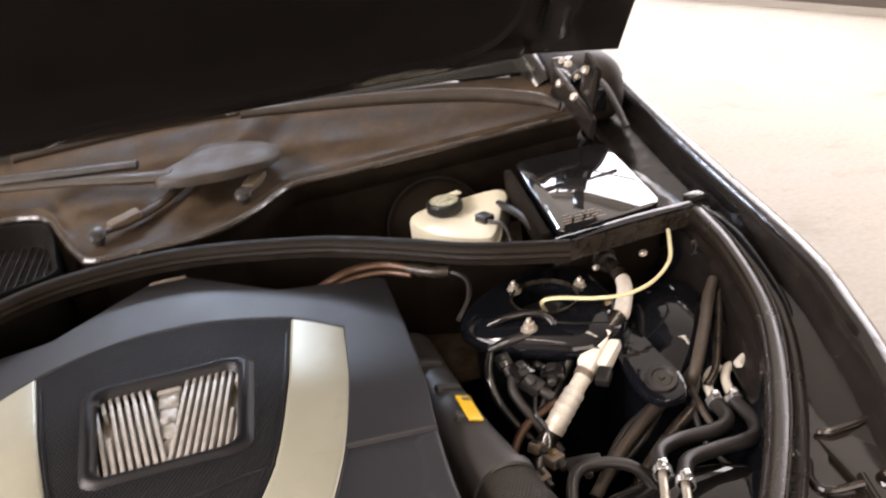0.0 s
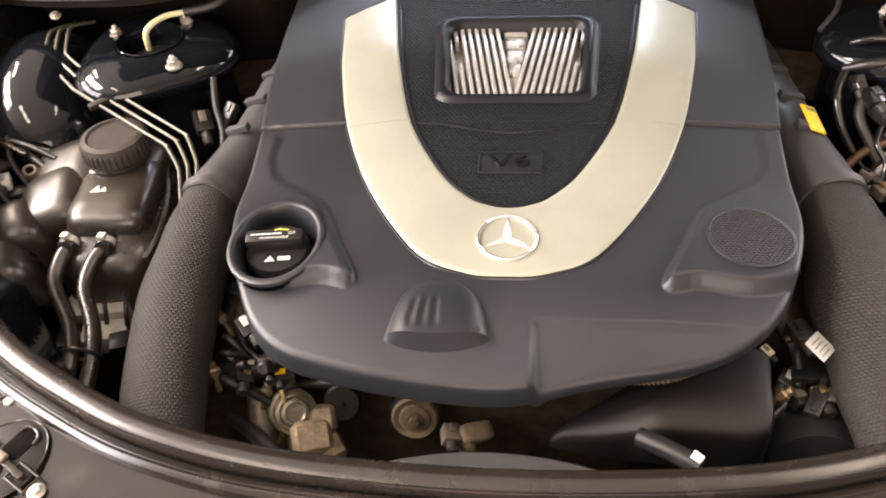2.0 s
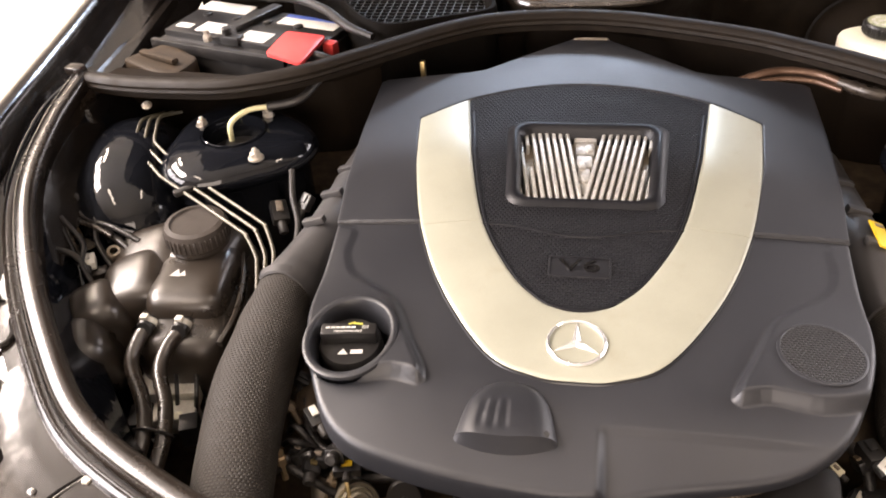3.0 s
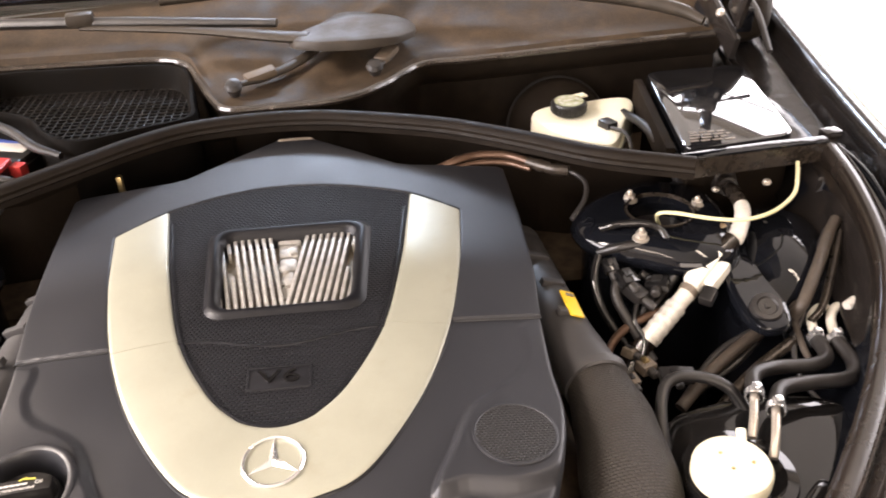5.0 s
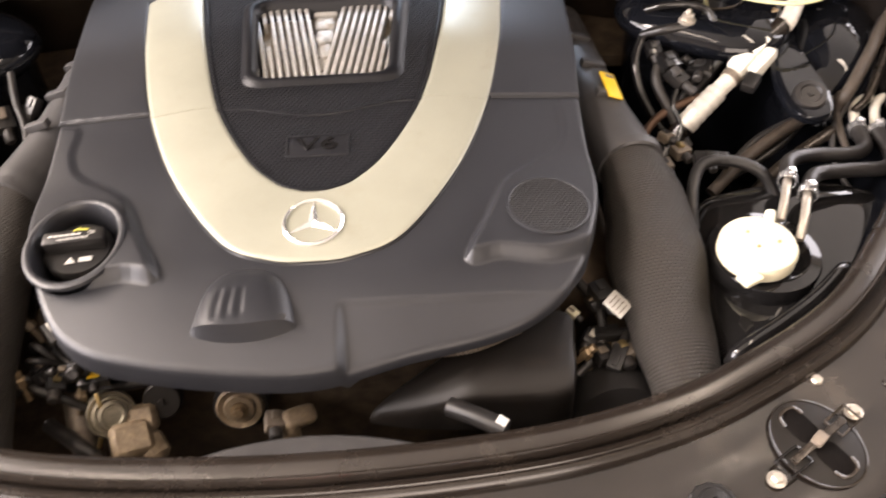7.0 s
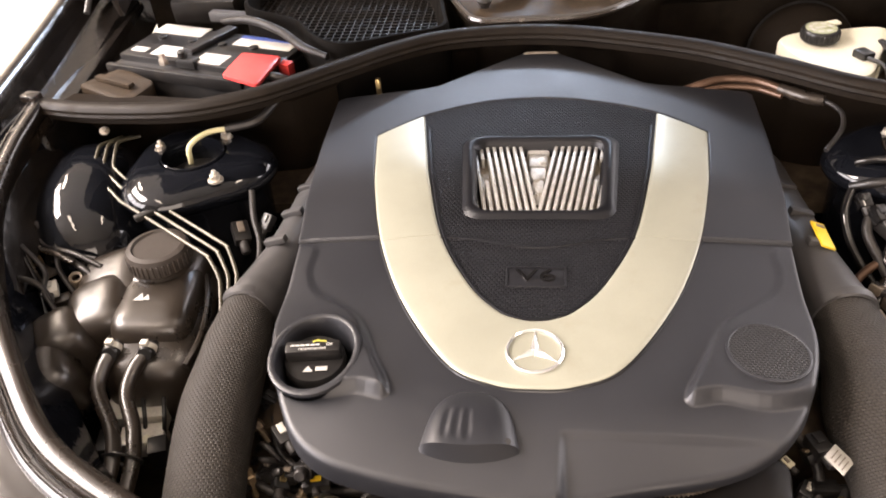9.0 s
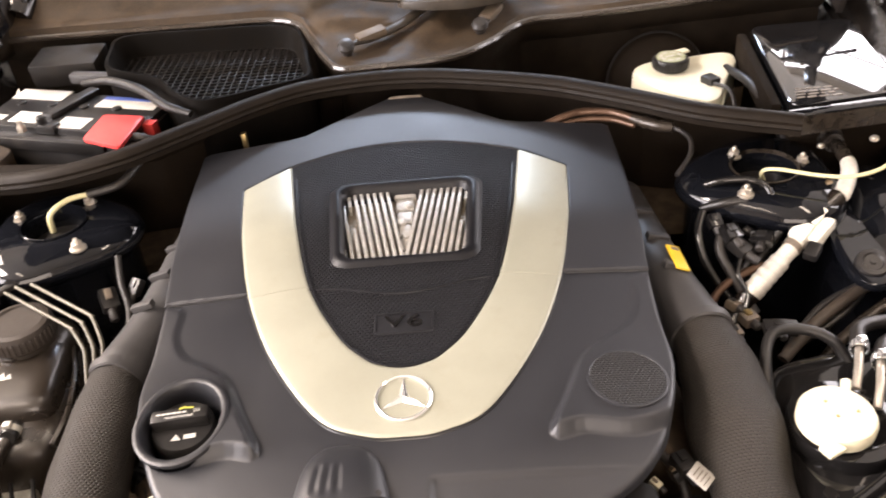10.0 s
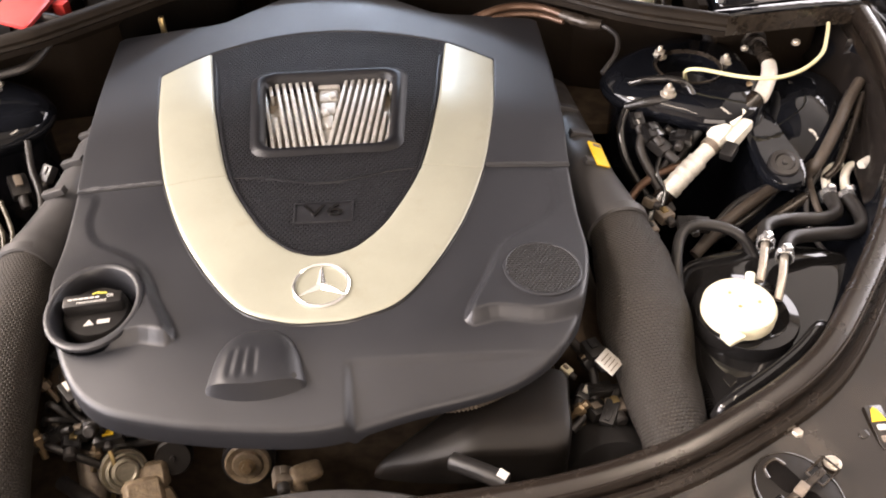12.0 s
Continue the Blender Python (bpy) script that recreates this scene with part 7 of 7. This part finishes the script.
for a, b, mt in ((0.136, 0.146, M_BLUE), (0.149, 0.154, M_REDLABEL), (0.157, 0.164, M_BLUE), (0.170, 0.177, M_PRINTBLACK)):
    flat(rounded(a, -0.294, b, -0.287, 0.0005, 2), z0 + 0.001, mt, ol, "printed_bar")
ys = thing("hazard_sticker", (0.60, -0.145, 0.79), "narrow clear sticker with a yellow triangle", "sticker")
HM = pose(0.588, -0.180, on_panel(0.588, -0.180) - 0.0018, 9, 2, 3) @ Matrix.Diagonal((0.92, 0.86, 1, 1))
for pts, mt, z, nm in ((rounded(-0.011, -0.03, 0.011, 0.028, 0.002), M_SUPPORT, 0.0, "sticker_sheet"), ([(-0.009, 0.006), (0.009, 0.006), (0.004, 0.022), (0.0, 0.026), (-0.004, 0.022)], M_YELLOW, 0.0006, "pictogram"), (rounded(-0.006, -0.006, 0.006, 0.002, 0.002), M_PRINT, 0.0006, "printed_bar"), (rounded(-0.007, -0.022, 0.007, -0.013, 0.002), M_ALU_DULL, 0.0006, "printed_bar")):
    b = bmesh.new()
    slab(b, pts, z - 0.0012, z, 0.0002)
    b.transform(HM)
    part(nm, b, mt, ys)

# hole pads, the black ones painting shade, and fixings on the support panel's shoulders
for s in (-1, 1):
    for x, y, w, h, tn in ((0.638, -0.146, 0.019, 0.043, -44), (0.689, -0.089, 0.010, 0.010, 0), (0.567, -0.187, 0.012, 0.008, 20)):
        b = bmesh.new()
        slab(b, rounded(-w / 2, -h / 2, w / 2, h / 2, min(w, h) * 0.48, 8), -0.006, 0.0008, 0.0004)
        b.transform(pose(s * x, y, on_panel(s * x, y) - 0.0035, 8, 0, s * tn))
        part("panel_hole_pad", b, M_LINER if w > 0.012 and h > 0.02 or w < 0.012 else M_SUPPORT, car)
    fx = thing("panel_stud", (s * 0.696, -0.049, 0.80), "pale headlamp adjusting stud in the front panel", "stud", "headlamp studs")
    b = bmesh.new()
    lathe(b, [(0.009, 0), (0.009, 0.004), (0.007, 0.006), (0.007, 0.016), (0.005, 0.018)], (s * 0.696, -0.049, on_panel(s * 0.696, -0.049) - 0.002), (s * 0.1, -0.2, 1), 18)
    part("stud_head", b, M_RAIL_LIGHT, fx)
    part("washer_head", lathe(bmesh.new(), [(0.008, -0.004), (0.008, 0.002), (0.006, 0.005), (0.001, 0.006)], (s * 0.684, -0.064, on_panel(s * 0.684, -0.064) - 0.001), segs=20), M_RAIL_LIGHT, fx)

# ---- engine front: fan cowl, belt guard, pulley, housings ----
fan = thing("fan_cowl", (0, -0.2, 0.66), "smooth dark radiator fan cowl", "fan cowl")
bm = bmesh.new()
slab(bm, [(-0.012 + 0.38 * math.cos(a), -0.543 + 0.38 * math.sin(a)) for a in [math.pi * (0.12 + 0.76 * k / 30) for k in range(31)]] + [(-0.30, -0.36), (0.28, -0.36)], 0.60, 0.738, 0.012)
part("cowl_shell", bm, M_DUCT, fan)
gd = thing("belt_guard", (0.17, -0.11, 0.70), "dark moulded plastic belt guard", "belt guard")
bm = bmesh.new()
slab(bm, [(p.x, p.y) for p in spline([(0.050, -0.125, 0), (0.13, -0.085, 0), (0.225, -0.045, 0), (0.278, -0.045, 0), (0.277, -0.09, 0), (0.270, -0.138, 0), (0.255, -0.150, 0), (0.20, -0.150, 0), (0.13, -0.146, 0), (0.075, -0.138, 0)], 4, True)], 0.70, lambda x, y: 0.768 - 0.45 * max(0, 0.16 - x) - 0.35 * max(0, -0.125 - y) + 0.02 * max(0, x - 0.2), 0.010)
part("guard_shell", bm, M_GUARD, gd)
part("guard_spout", tube(bmesh.new(), [(0.135, -0.160, 0.765), (0.165, -0.178, 0.768), (0.19, -0.194, 0.768)], 0.010, 14), M_PLASTIC, gd)
part("spout_tag", box(bmesh.new(), (0.186, -0.192, 0.781), (0.011, 0.009, 0.002), 0.0005, (15, 10, -35)), M_PRINT, gd, "small white tag")
pu = thing("idler_pulley", (-0.107, -0.07, 0.64), "grey idler pulley with a rusty bolt", "pulley")
ax = (0.05, -0.92, 0.38)
part("pulley_disc", lathe(bmesh.new(), [(0.027, -0.022), (0.028, 0.0), (0.0255, 0.003), (0.019, 0.001), (0.017, 0.004), (0.010, 0.005)], (-0.107, -0.078, 0.668), ax, 36), M_CAST, pu)
part("pulley_rim", lathe(bmesh.new(), [(0.032, -0.025), (0.032, -0.004), (0.0275, -0.002), (0.0275, -0.025)], (-0.107, -0.078, 0.668), ax, 36, cap=False), M_PLASTIC, pu)
bolt(Vector((-0.107, -0.078, 0.668)) + Vector(ax).normalized() * 0.005, 0.007, pu, ax, M_BRONZE)
th = thing("thermostat_housing", (-0.22, -0.10, 0.62), "stained cast metal thermostat housing with a ribbed cap", "thermostat")
bm = bmesh.new()
for at, size, turn in (((-0.213, -0.118, 0.662), (0.046, 0.040, 0.066), (24, 12, 22)), ((-0.226, -0.138, 0.636), (0.060, 0.034, 0.050), (12, -14, 16)), ((-0.196, -0.124, 0.650), (0.030, 0.034, 0.064), (26, 18, 44)), ((-0.203, -0.100, 0.684), (0.044, 0.034, 0.020), (34, 0, 12))):
    box(bm, Vector(at) + Vector((-0.014, 0.004, 0.0)), size, 0.006, turn, 1)
part("housing", bm, M_CAST, th)
part("ribbed_cap", lathe(bmesh.new(), [(0.026, -0.03), (0.027, 0.000), (0.0255, 0.004), (0.022, 0.002), (0.021, 0.007), (0.0185, 0.008), (0.0165, 0.005), (0.015, 0.010), (0.012, 0.011), (0.010, 0.008), (0.001, 0.0085)], (-0.243, -0.096, 0.698), (0.45, -0.62, 0.65), 40), M_CAST_BRIGHT, th, "ribbed grey metal cap")
part("black_flange", lathe(bmesh.new(), [(0.022, -0.012), (0.022, 0.0), (0.020, 0.003), (0.004, 0.003), (0.003, 0.006)], (-0.190, -0.080, 0.695), (0.1, -0.8, 0.55), 28), M_GUARD, th)
part("hose_stub", tube(bmesh.new(), [(-0.30, -0.03, 0.70), (-0.29, -0.08, 0.67), (-0.275, -0.14, 0.62)], 0.017, 14), M_ALU_DULL, th)
rb = thing("mount_bracket", (-0.035, -0.10, 0.66), "rust-stained cast bracket behind the fan cowl", "bracket")
bm = bmesh.new()
blob(bm, (-0.034, -0.108, 0.686), (0.020, 0.012, 0.011), 4.0, (30, 10, 25), 20, 12)
blob(bm, (-0.046, -0.112, 0.668), (0.010, 0.018, 0.026), 2.6, (10, 0, 30), 20, 12)
part("bracket_casting", bm, M_CAST, rb)
plug_spots = [((-0.305, -0.02, 0.755), (0.03, 0.04, 0.022), (10, 0, 40), M_PLASTIC, M_ALU), ((-0.30, -0.075, 0.73), (0.028, 0.03, 0.025), (0, 30, 10), M_PLASTIC, M_BRASS), ((-0.32, -0.05, 0.73), (0.03, 0.03, 0.02), (20, 0, -20), M_PLASTIC, M_ALU_DULL), ((-0.255, -0.075, 0.735), (0.045, 0.022, 0.016), (0, 0, 10), M_PLASTIC, M_YELLOW), ((-0.06, -0.115, 0.69), (0.03, 0.03, 0.025), (0, 20, 10), M_ALU_DULL, M_ALU_DULL), ((-0.29, 0.005, 0.775), (0.03, 0.035, 0.03), (0, 10, 25), M_COPPER, M_ALU), ((0.318, -0.02, 0.765), (0.03, 0.04, 0.025), (0, 0, 20), M_PLASTIC, M_PLASTIC), ((0.285, -0.03, 0.745), (0.014, 0.020, 0.014), (10, 0, 40), M_CREAM_DULL, M_RAIL_LIGHT), ((0.335, -0.08, 0.73), (0.03, 0.03, 0.03), (0, 0, 10), M_ALU_DULL, M_BRASS), ((0.30, -0.06, 0.735), (0.022, 0.03, 0.02), (0, 20, -30), M_PLASTIC, M_ALU)]
for at, sz, tn, a, b in plug_spots:
    connector(at, sz, tn, a, b)
tag = thing("bar_code_tag", (0.318, -0.047, 0.79), "white tag with unreadable print", "tag")
TM = pose(0.328, -0.054, 0.785, 22, 14, 52)
b = bmesh.new()
slab(b, rounded(-0.016, -0.013, 0.016, 0.013, 0.001), -0.001, 0.0, 0.0003)
b.transform(TM)
part("tag_sheet", b, M_PAPER, tag)
b = bmesh.new()
for k in range(4):
    box(b, (-0.002 + 0.002 * (k % 2), -0.008 + 0.005 * k, 0.0004), (0.020, 0.0012, 0.0004))
b.transform(TM)
part("printed_bars", b, M_ALU_DULL, tag)
bx = thing("alternator", (0.31, -0.11, 0.66), "dark alternator under the belt guard", "alternator")
bm = bmesh.new()
lathe(bm, [(0.02, 0.05), (0.055, 0.045), (0.06, 0.03), (0.06, -0.05), (0.05, -0.06)], (0.325, -0.10, 0.665), (0, -1, 0.3), 28)
part("case", bm, M_PLASTIC, bx)
bolt((0.335, -0.165, 0.70), 0.006, bx, (0, -1, 0.6))
bolt((0.375, -0.155, 0.67), 0.006, bx, (0, -1, 0.6))
corr = thing("corrugated_hose", (0.13, -0.10, 0.77), "pale corrugated hose under the cover edge", "hose")
part("hose_wall", tube(bmesh.new(), [(0.125, -0.100, 0.782), (0.15, -0.104, 0.788), (0.175, -0.098, 0.788), (0.215, -0.074, 0.780)], 0.0075, 12, 24, wobble=lambda v: 1 + 0.12 * math.sin(v * 1400)), M_RAIL_LIGHT, corr)
for pts, r in (([(-0.33, 0.02, 0.74), (-0.31, -0.03, 0.73), (-0.27, -0.05, 0.725), (-0.22, -0.045, 0.735)], 0.006), ([(-0.335, -0.03, 0.70), (-0.30, -0.055, 0.70), (-0.26, -0.06, 0.70), (-0.15, -0.06, 0.715)], 0.007), ([(-0.33, -0.08, 0.66), (-0.27, -0.13, 0.68), (-0.24, -0.14, 0.62)], 0.009), ([(0.29, 0.02, 0.76), (0.315, -0.03, 0.75), (0.31, -0.07, 0.73), (0.28, -0.10, 0.72)], 0.006)):
    loom("engine_loom", "thin black cable at the engine front", pts, r)
loom("engine_wire", "thin yellow wire at the engine front", [(-0.27, -0.06, 0.735), (-0.255, -0.085, 0.725), (-0.25, -0.105, 0.70), (-0.26, -0.12, 0.67)], 0.0028, M_BRASS)
blk = thing("engine_block", (0, 0.25, 0.46), "dark engine block below the cover", "engine")
bm = bmesh.new()
box(bm, (0, 0.28, 0.60), (0.56, 0.66, 0.28), 0.03)
part("block", bm, M_DEEP, blk)
for s in (-1, 1):
    bm = bmesh.new()
    box(bm, (s * 0.29, 0.28, 0.70), (0.10, 0.56, 0.12), 0.02, (0, s * 30, 0))
    part("cylinder_head", bm, M_DEEP, blk)
low = thing("valve_unit", (-0.55, 0.058, 0.622), "pale metal valve block beside the air hose", "valve block")
bm = bmesh.new()
box(bm, (-0.553, 0.078, 0.677), (0.085, 0.050, 0.030), 0.004, (0, 0, 8))
part("block", bm, M_ALU, low)
part("block", box(bmesh.new(), (-0.530, 0.033, 0.670), (0.060, 0.035, 0.030), 0.004, (0, 0, 12)), M_ALU, low)
bm = bmesh.new()
box(bm, (-0.575, 0.023, 0.667), (0.030, 0.040, 0.035), 0.003, (0, 0, 12))
part("coil_block", bm, M_PLASTIC, low)
part("coil_block", box(bmesh.new(), (-0.500, 0.013, 0.672), (0.026, 0.030, 0.035), 0.003, (0, 0, 20)), M_PLASTIC, low)
for k in range(4):
    part("solenoid", lathe(bmesh.new(), [(0.008, 0), (0.008, 0.022), (0.005, 0.026)], (-0.565 + 0.022 * k, 0.036 - 0.002 * k, 0.662), (0, -0.4, 1), 14), M_PLASTIC if k != 2 else M_CREAM, low)
for k in range(3):
    part("valve_pipe", tube(bmesh.new(), [(-0.575 + 0.030 * k, 0.095, 0.668), (-0.578 + 0.030 * k, 0.092, 0.695), (-0.568 + 0.030 * k, 0.075, 0.708), (-0.556 + 0.028 * k, 0.050, 0.700), (-0.556 + 0.026 * k, 0.04, 0.672)], 0.0032, 8), M_PLASTIC, low)
    part("pipe_union", lathe(bmesh.new(), [(0.006, 0), (0.006, 0.008), (0.004, 0.010)], (-0.575 + 0.030 * k, 0.095, 0.668), segs=6), M_BRASS, low)
# small plugs, clips and unions crowded at the engine's front corners
rng = random.Random(23)
for k in range(26):
    if k % 3:
        x, y, z = rng.uniform(-0.345, -0.265), rng.uniform(-0.085, 0.055), rng.uniform(0.680, 0.745)
    else:
        x, y, z = rng.uniform(0.285, 0.335), rng.uniform(-0.10, -0.01), rng.uniform(0.70, 0.755)
    tn = (rng.uniform(-40, 40), rng.uniform(-30, 30), rng.uniform(0, 180))
    if k % 4 == 1:
        un = thing("pipe_union", (x, y, z), "small stained metal union at the engine front", "union", "unions at the engine front")
        bm = bmesh.new()
        lathe(bm, [(0.004, -0.02), (0.004, 0), (0.0075, 0.001), (0.0075, 0.009), (0.005, 0.011), (0.005, 0.018)], (0, 0, 0), segs=6)
        bm.transform(pose(x, y, z, *tn))
        part("union_body", bm, rng.choice((M_CAST, M_ALU_DULL, M_BRONZE)), un)
    else:
        connector((x, y, z), (rng.uniform(0.02, 0.034), rng.uniform(0.024, 0.045), rng.uniform(0.016, 0.026)), tn, M_PLASTIC, rng.choice((M_PLASTIC, M_PLASTIC, M_ALU_DULL, M_CAST)))
for k in range(7):
    y0 = -0.07 + 0.02 * k
    loom("engine_loom", "thin black cable at the engine front", [(-0.355, y0 + 0.03, 0.70), (-0.325, y0 + rng.uniform(-0.02, 0.02), 0.735 + rng.uniform(-0.02, 0.02)), (-0.295, y0 + rng.uniform(-0.02, 0.02), 0.725), (-0.265, y0 - 0.02, 0.70)], rng.choice((0.003, 0.004, 0.005)))
# clutter between the coolant tank and the wing
brk = thing("horn_bracket", (-0.75, 0.27, 0.76), "brown stained bracket with a bored boss", "bracket")
bm = bmesh.new()
slab(bm, quad_round([(-0.800, 0.310), (-0.785, 0.365), (-0.710, 0.285), (-0.752, 0.235)], 0.012), 0.775, lambda x, y: 0.782 + 0.15 * (y - 0.27), 0.003)
part("bracket_plate", bm, M_TAPE, brk)
part("bracket_boss", lathe(bmesh.new(), [(0.004, 0.010), (0.009, 0.010), (0.010, 0.0), (0.010, -0.02)], (-0.762, 0.268, 0.793), (0.1, -0.2, 1), 18), M_BRONZE, brk)
ring = thing("earth_ring", (-0.684, 0.237, 0.78), "stained yellow metal ring on the wing", "metal ring")
part("ring_body", lathe(bmesh.new(), [(0.006, -0.02), (0.011, -0.02), (0.011, 0.0), (0.009, 0.003), (0.006, 0.002)], (-0.684, 0.237, 0.788), (0.3, -0.4, 1), 24, cap=False), M_RAIL_LIGHT, ring)
for pts, r, mt in (([(-0.80, 0.30, 0.82), (-0.759, 0.282, 0.81), (-0.72, 0.265, 0.81), (-0.689, 0.252, 0.805)], 0.0045, M_RAIL), ([(-0.77, 0.30, 0.815), (-0.737, 0.283, 0.81), (-0.69, 0.266, 0.81), (-0.645, 0.249, 0.80)], 0.004, M_HOSE), ([(-0.835, 0.425, 0.83), (-0.80, 0.412, 0.82), (-0.775, 0.395, 0.81)], 0.0055, M_TAPE), ([(-0.79, 0.205, 0.80), (-0.755, 0.205, 0.812), (-0.72, 0.20, 0.805), (-0.70, 0.19, 0.78)], 0.0045, M_HOSE), ([(-0.79, 0.37, 0.82), (-0.77, 0.33, 0.81), (-0.75, 0.30, 0.80), (-0.735, 0.27, 0.79)], 0.0035, M_RAIL), ([(-0.805, 0.34, 0.82), (-0.785, 0.30, 0.80), (-0.775, 0.25, 0.785), (-0.77, 0.20, 0.765)], 0.006, M_TAPE)):
    loom("wing_cable", "thin dusty cable along the inner wing", pts, r, mt)
rng = random.Random(41)
for k in range(9):
    x, y = rng.uniform(-0.80, -0.70), rng.uniform(0.22, 0.40)
    loom("wing_cable", "thin dusty cable along the inner wing", [(x - 0.03, y + 0.03, 0.83), (x + rng.uniform(-0.01, 0.02), y, 0.815 + rng.uniform(-0.01, 0.01)), (x + 0.03, y - 0.04, 0.795), (x + 0.055 + rng.uniform(-0.01, 0.02), y - 0.075, 0.77)], rng.choice((0.0022, 0.003, 0.004)), rng.choice((M_HOSE, M_RAIL, M_BLACKTANK)))
for at, r in (((-0.772, 0.385, 0.842), 0.0045), ((-0.735, 0.330, 0.828), 0.004), ((-0.715, 0.490, 0.895), 0.0055)):
    st = thing("body_bolt", at, "pale bolt in the black bodywork", "bolt", "bolts in the bodywork")
    bolt(at, r, st, (0.2, -0.4, 1))
hs = thing("air_pipe_elbow", (-0.735, 0.10, 0.66), "dusty brown plastic elbow beside the coolant tank", "pipe")
part("elbow", tube(bmesh.new(), [(-0.735, 0.19, 0.70), (-0.735, 0.14, 0.715), (-0.715, 0.09, 0.705), (-0.69, 0.05, 0.66)], 0.030, 20), M_TANK, hs)
# more lines in the other half of the bay
for pts, r, mt in (([(0.512, 0.298, 0.800), (0.47, 0.285, 0.792), (0.442, 0.272, 0.778), (0.42, 0.25, 0.755)], 0.006, M_COPPER), ([(0.70, 0.32, 0.80), (0.66, 0.27, 0.785), (0.60, 0.22, 0.765), (0.53, 0.19, 0.74)], 0.006, M_HOSE), ([(0.585, 0.41, 0.868), (0.615, 0.385, 0.862), (0.64, 0.36, 0.845)], 0.006, M_BRONZE), ([(0.56, 0.375, 0.862), (0.60, 0.36, 0.85), (0.625, 0.335, 0.83)], 0.004, M_BRONZE)):
    loom("bay_line", "thin line in the engine bay", pts, r, mt, category="line")
for at, r in (((0.79, 0.275, 0.845), 0.006),):
    st = thing("body_bolt", at, "pale bolt in the black bodywork", "bolt", "bolts in the bodywork")
    bolt(at, r, st, (-0.2, -0.5, 1), M_BRASS)
loom("wing_cable", "dusty taped cable along the inner wing", [(0.800, 0.390, 0.868), (0.776, 0.361, 0.862), (0.734, 0.302, 0.856), (0.691, 0.248, 0.835), (0.679, 0.245, 0.812)], 0.0085, M_TAPE)
loom("wing_cable", "thin dusty cable along the inner wing", [(0.682, 0.246, 0.818), (0.681, 0.239, 0.800), (0.677, 0.201, 0.790), (0.683, 0.184, 0.778)], 0.0045, M_TAPE)
loom("wing_cable", "thin dusty cable along the inner wing", [(0.800, 0.372, 0.858), (0.752, 0.296, 0.838), (0.722, 0.252, 0.818), (0.700, 0.236, 0.808)], 0.0055, M_RAIL)
loom("bay_line", "thin line in the engine bay", [(0.700, 0.275, 0.806), (0.684, 0.265, 0.800), (0.615, 0.235, 0.785), (0.550, 0.195, 0.770), (0.500, 0.160, 0.745)], 0.0085, M_TAPE, category="line")
loom("bay_line", "thin line in the engine bay", [(0.672, 0.222, 0.787), (0.661, 0.216, 0.785), (0.618, 0.197, 0.770), (0.575, 0.173, 0.750), (0.540, 0.150, 0.725)], 0.0080, M_RAIL, category="line")
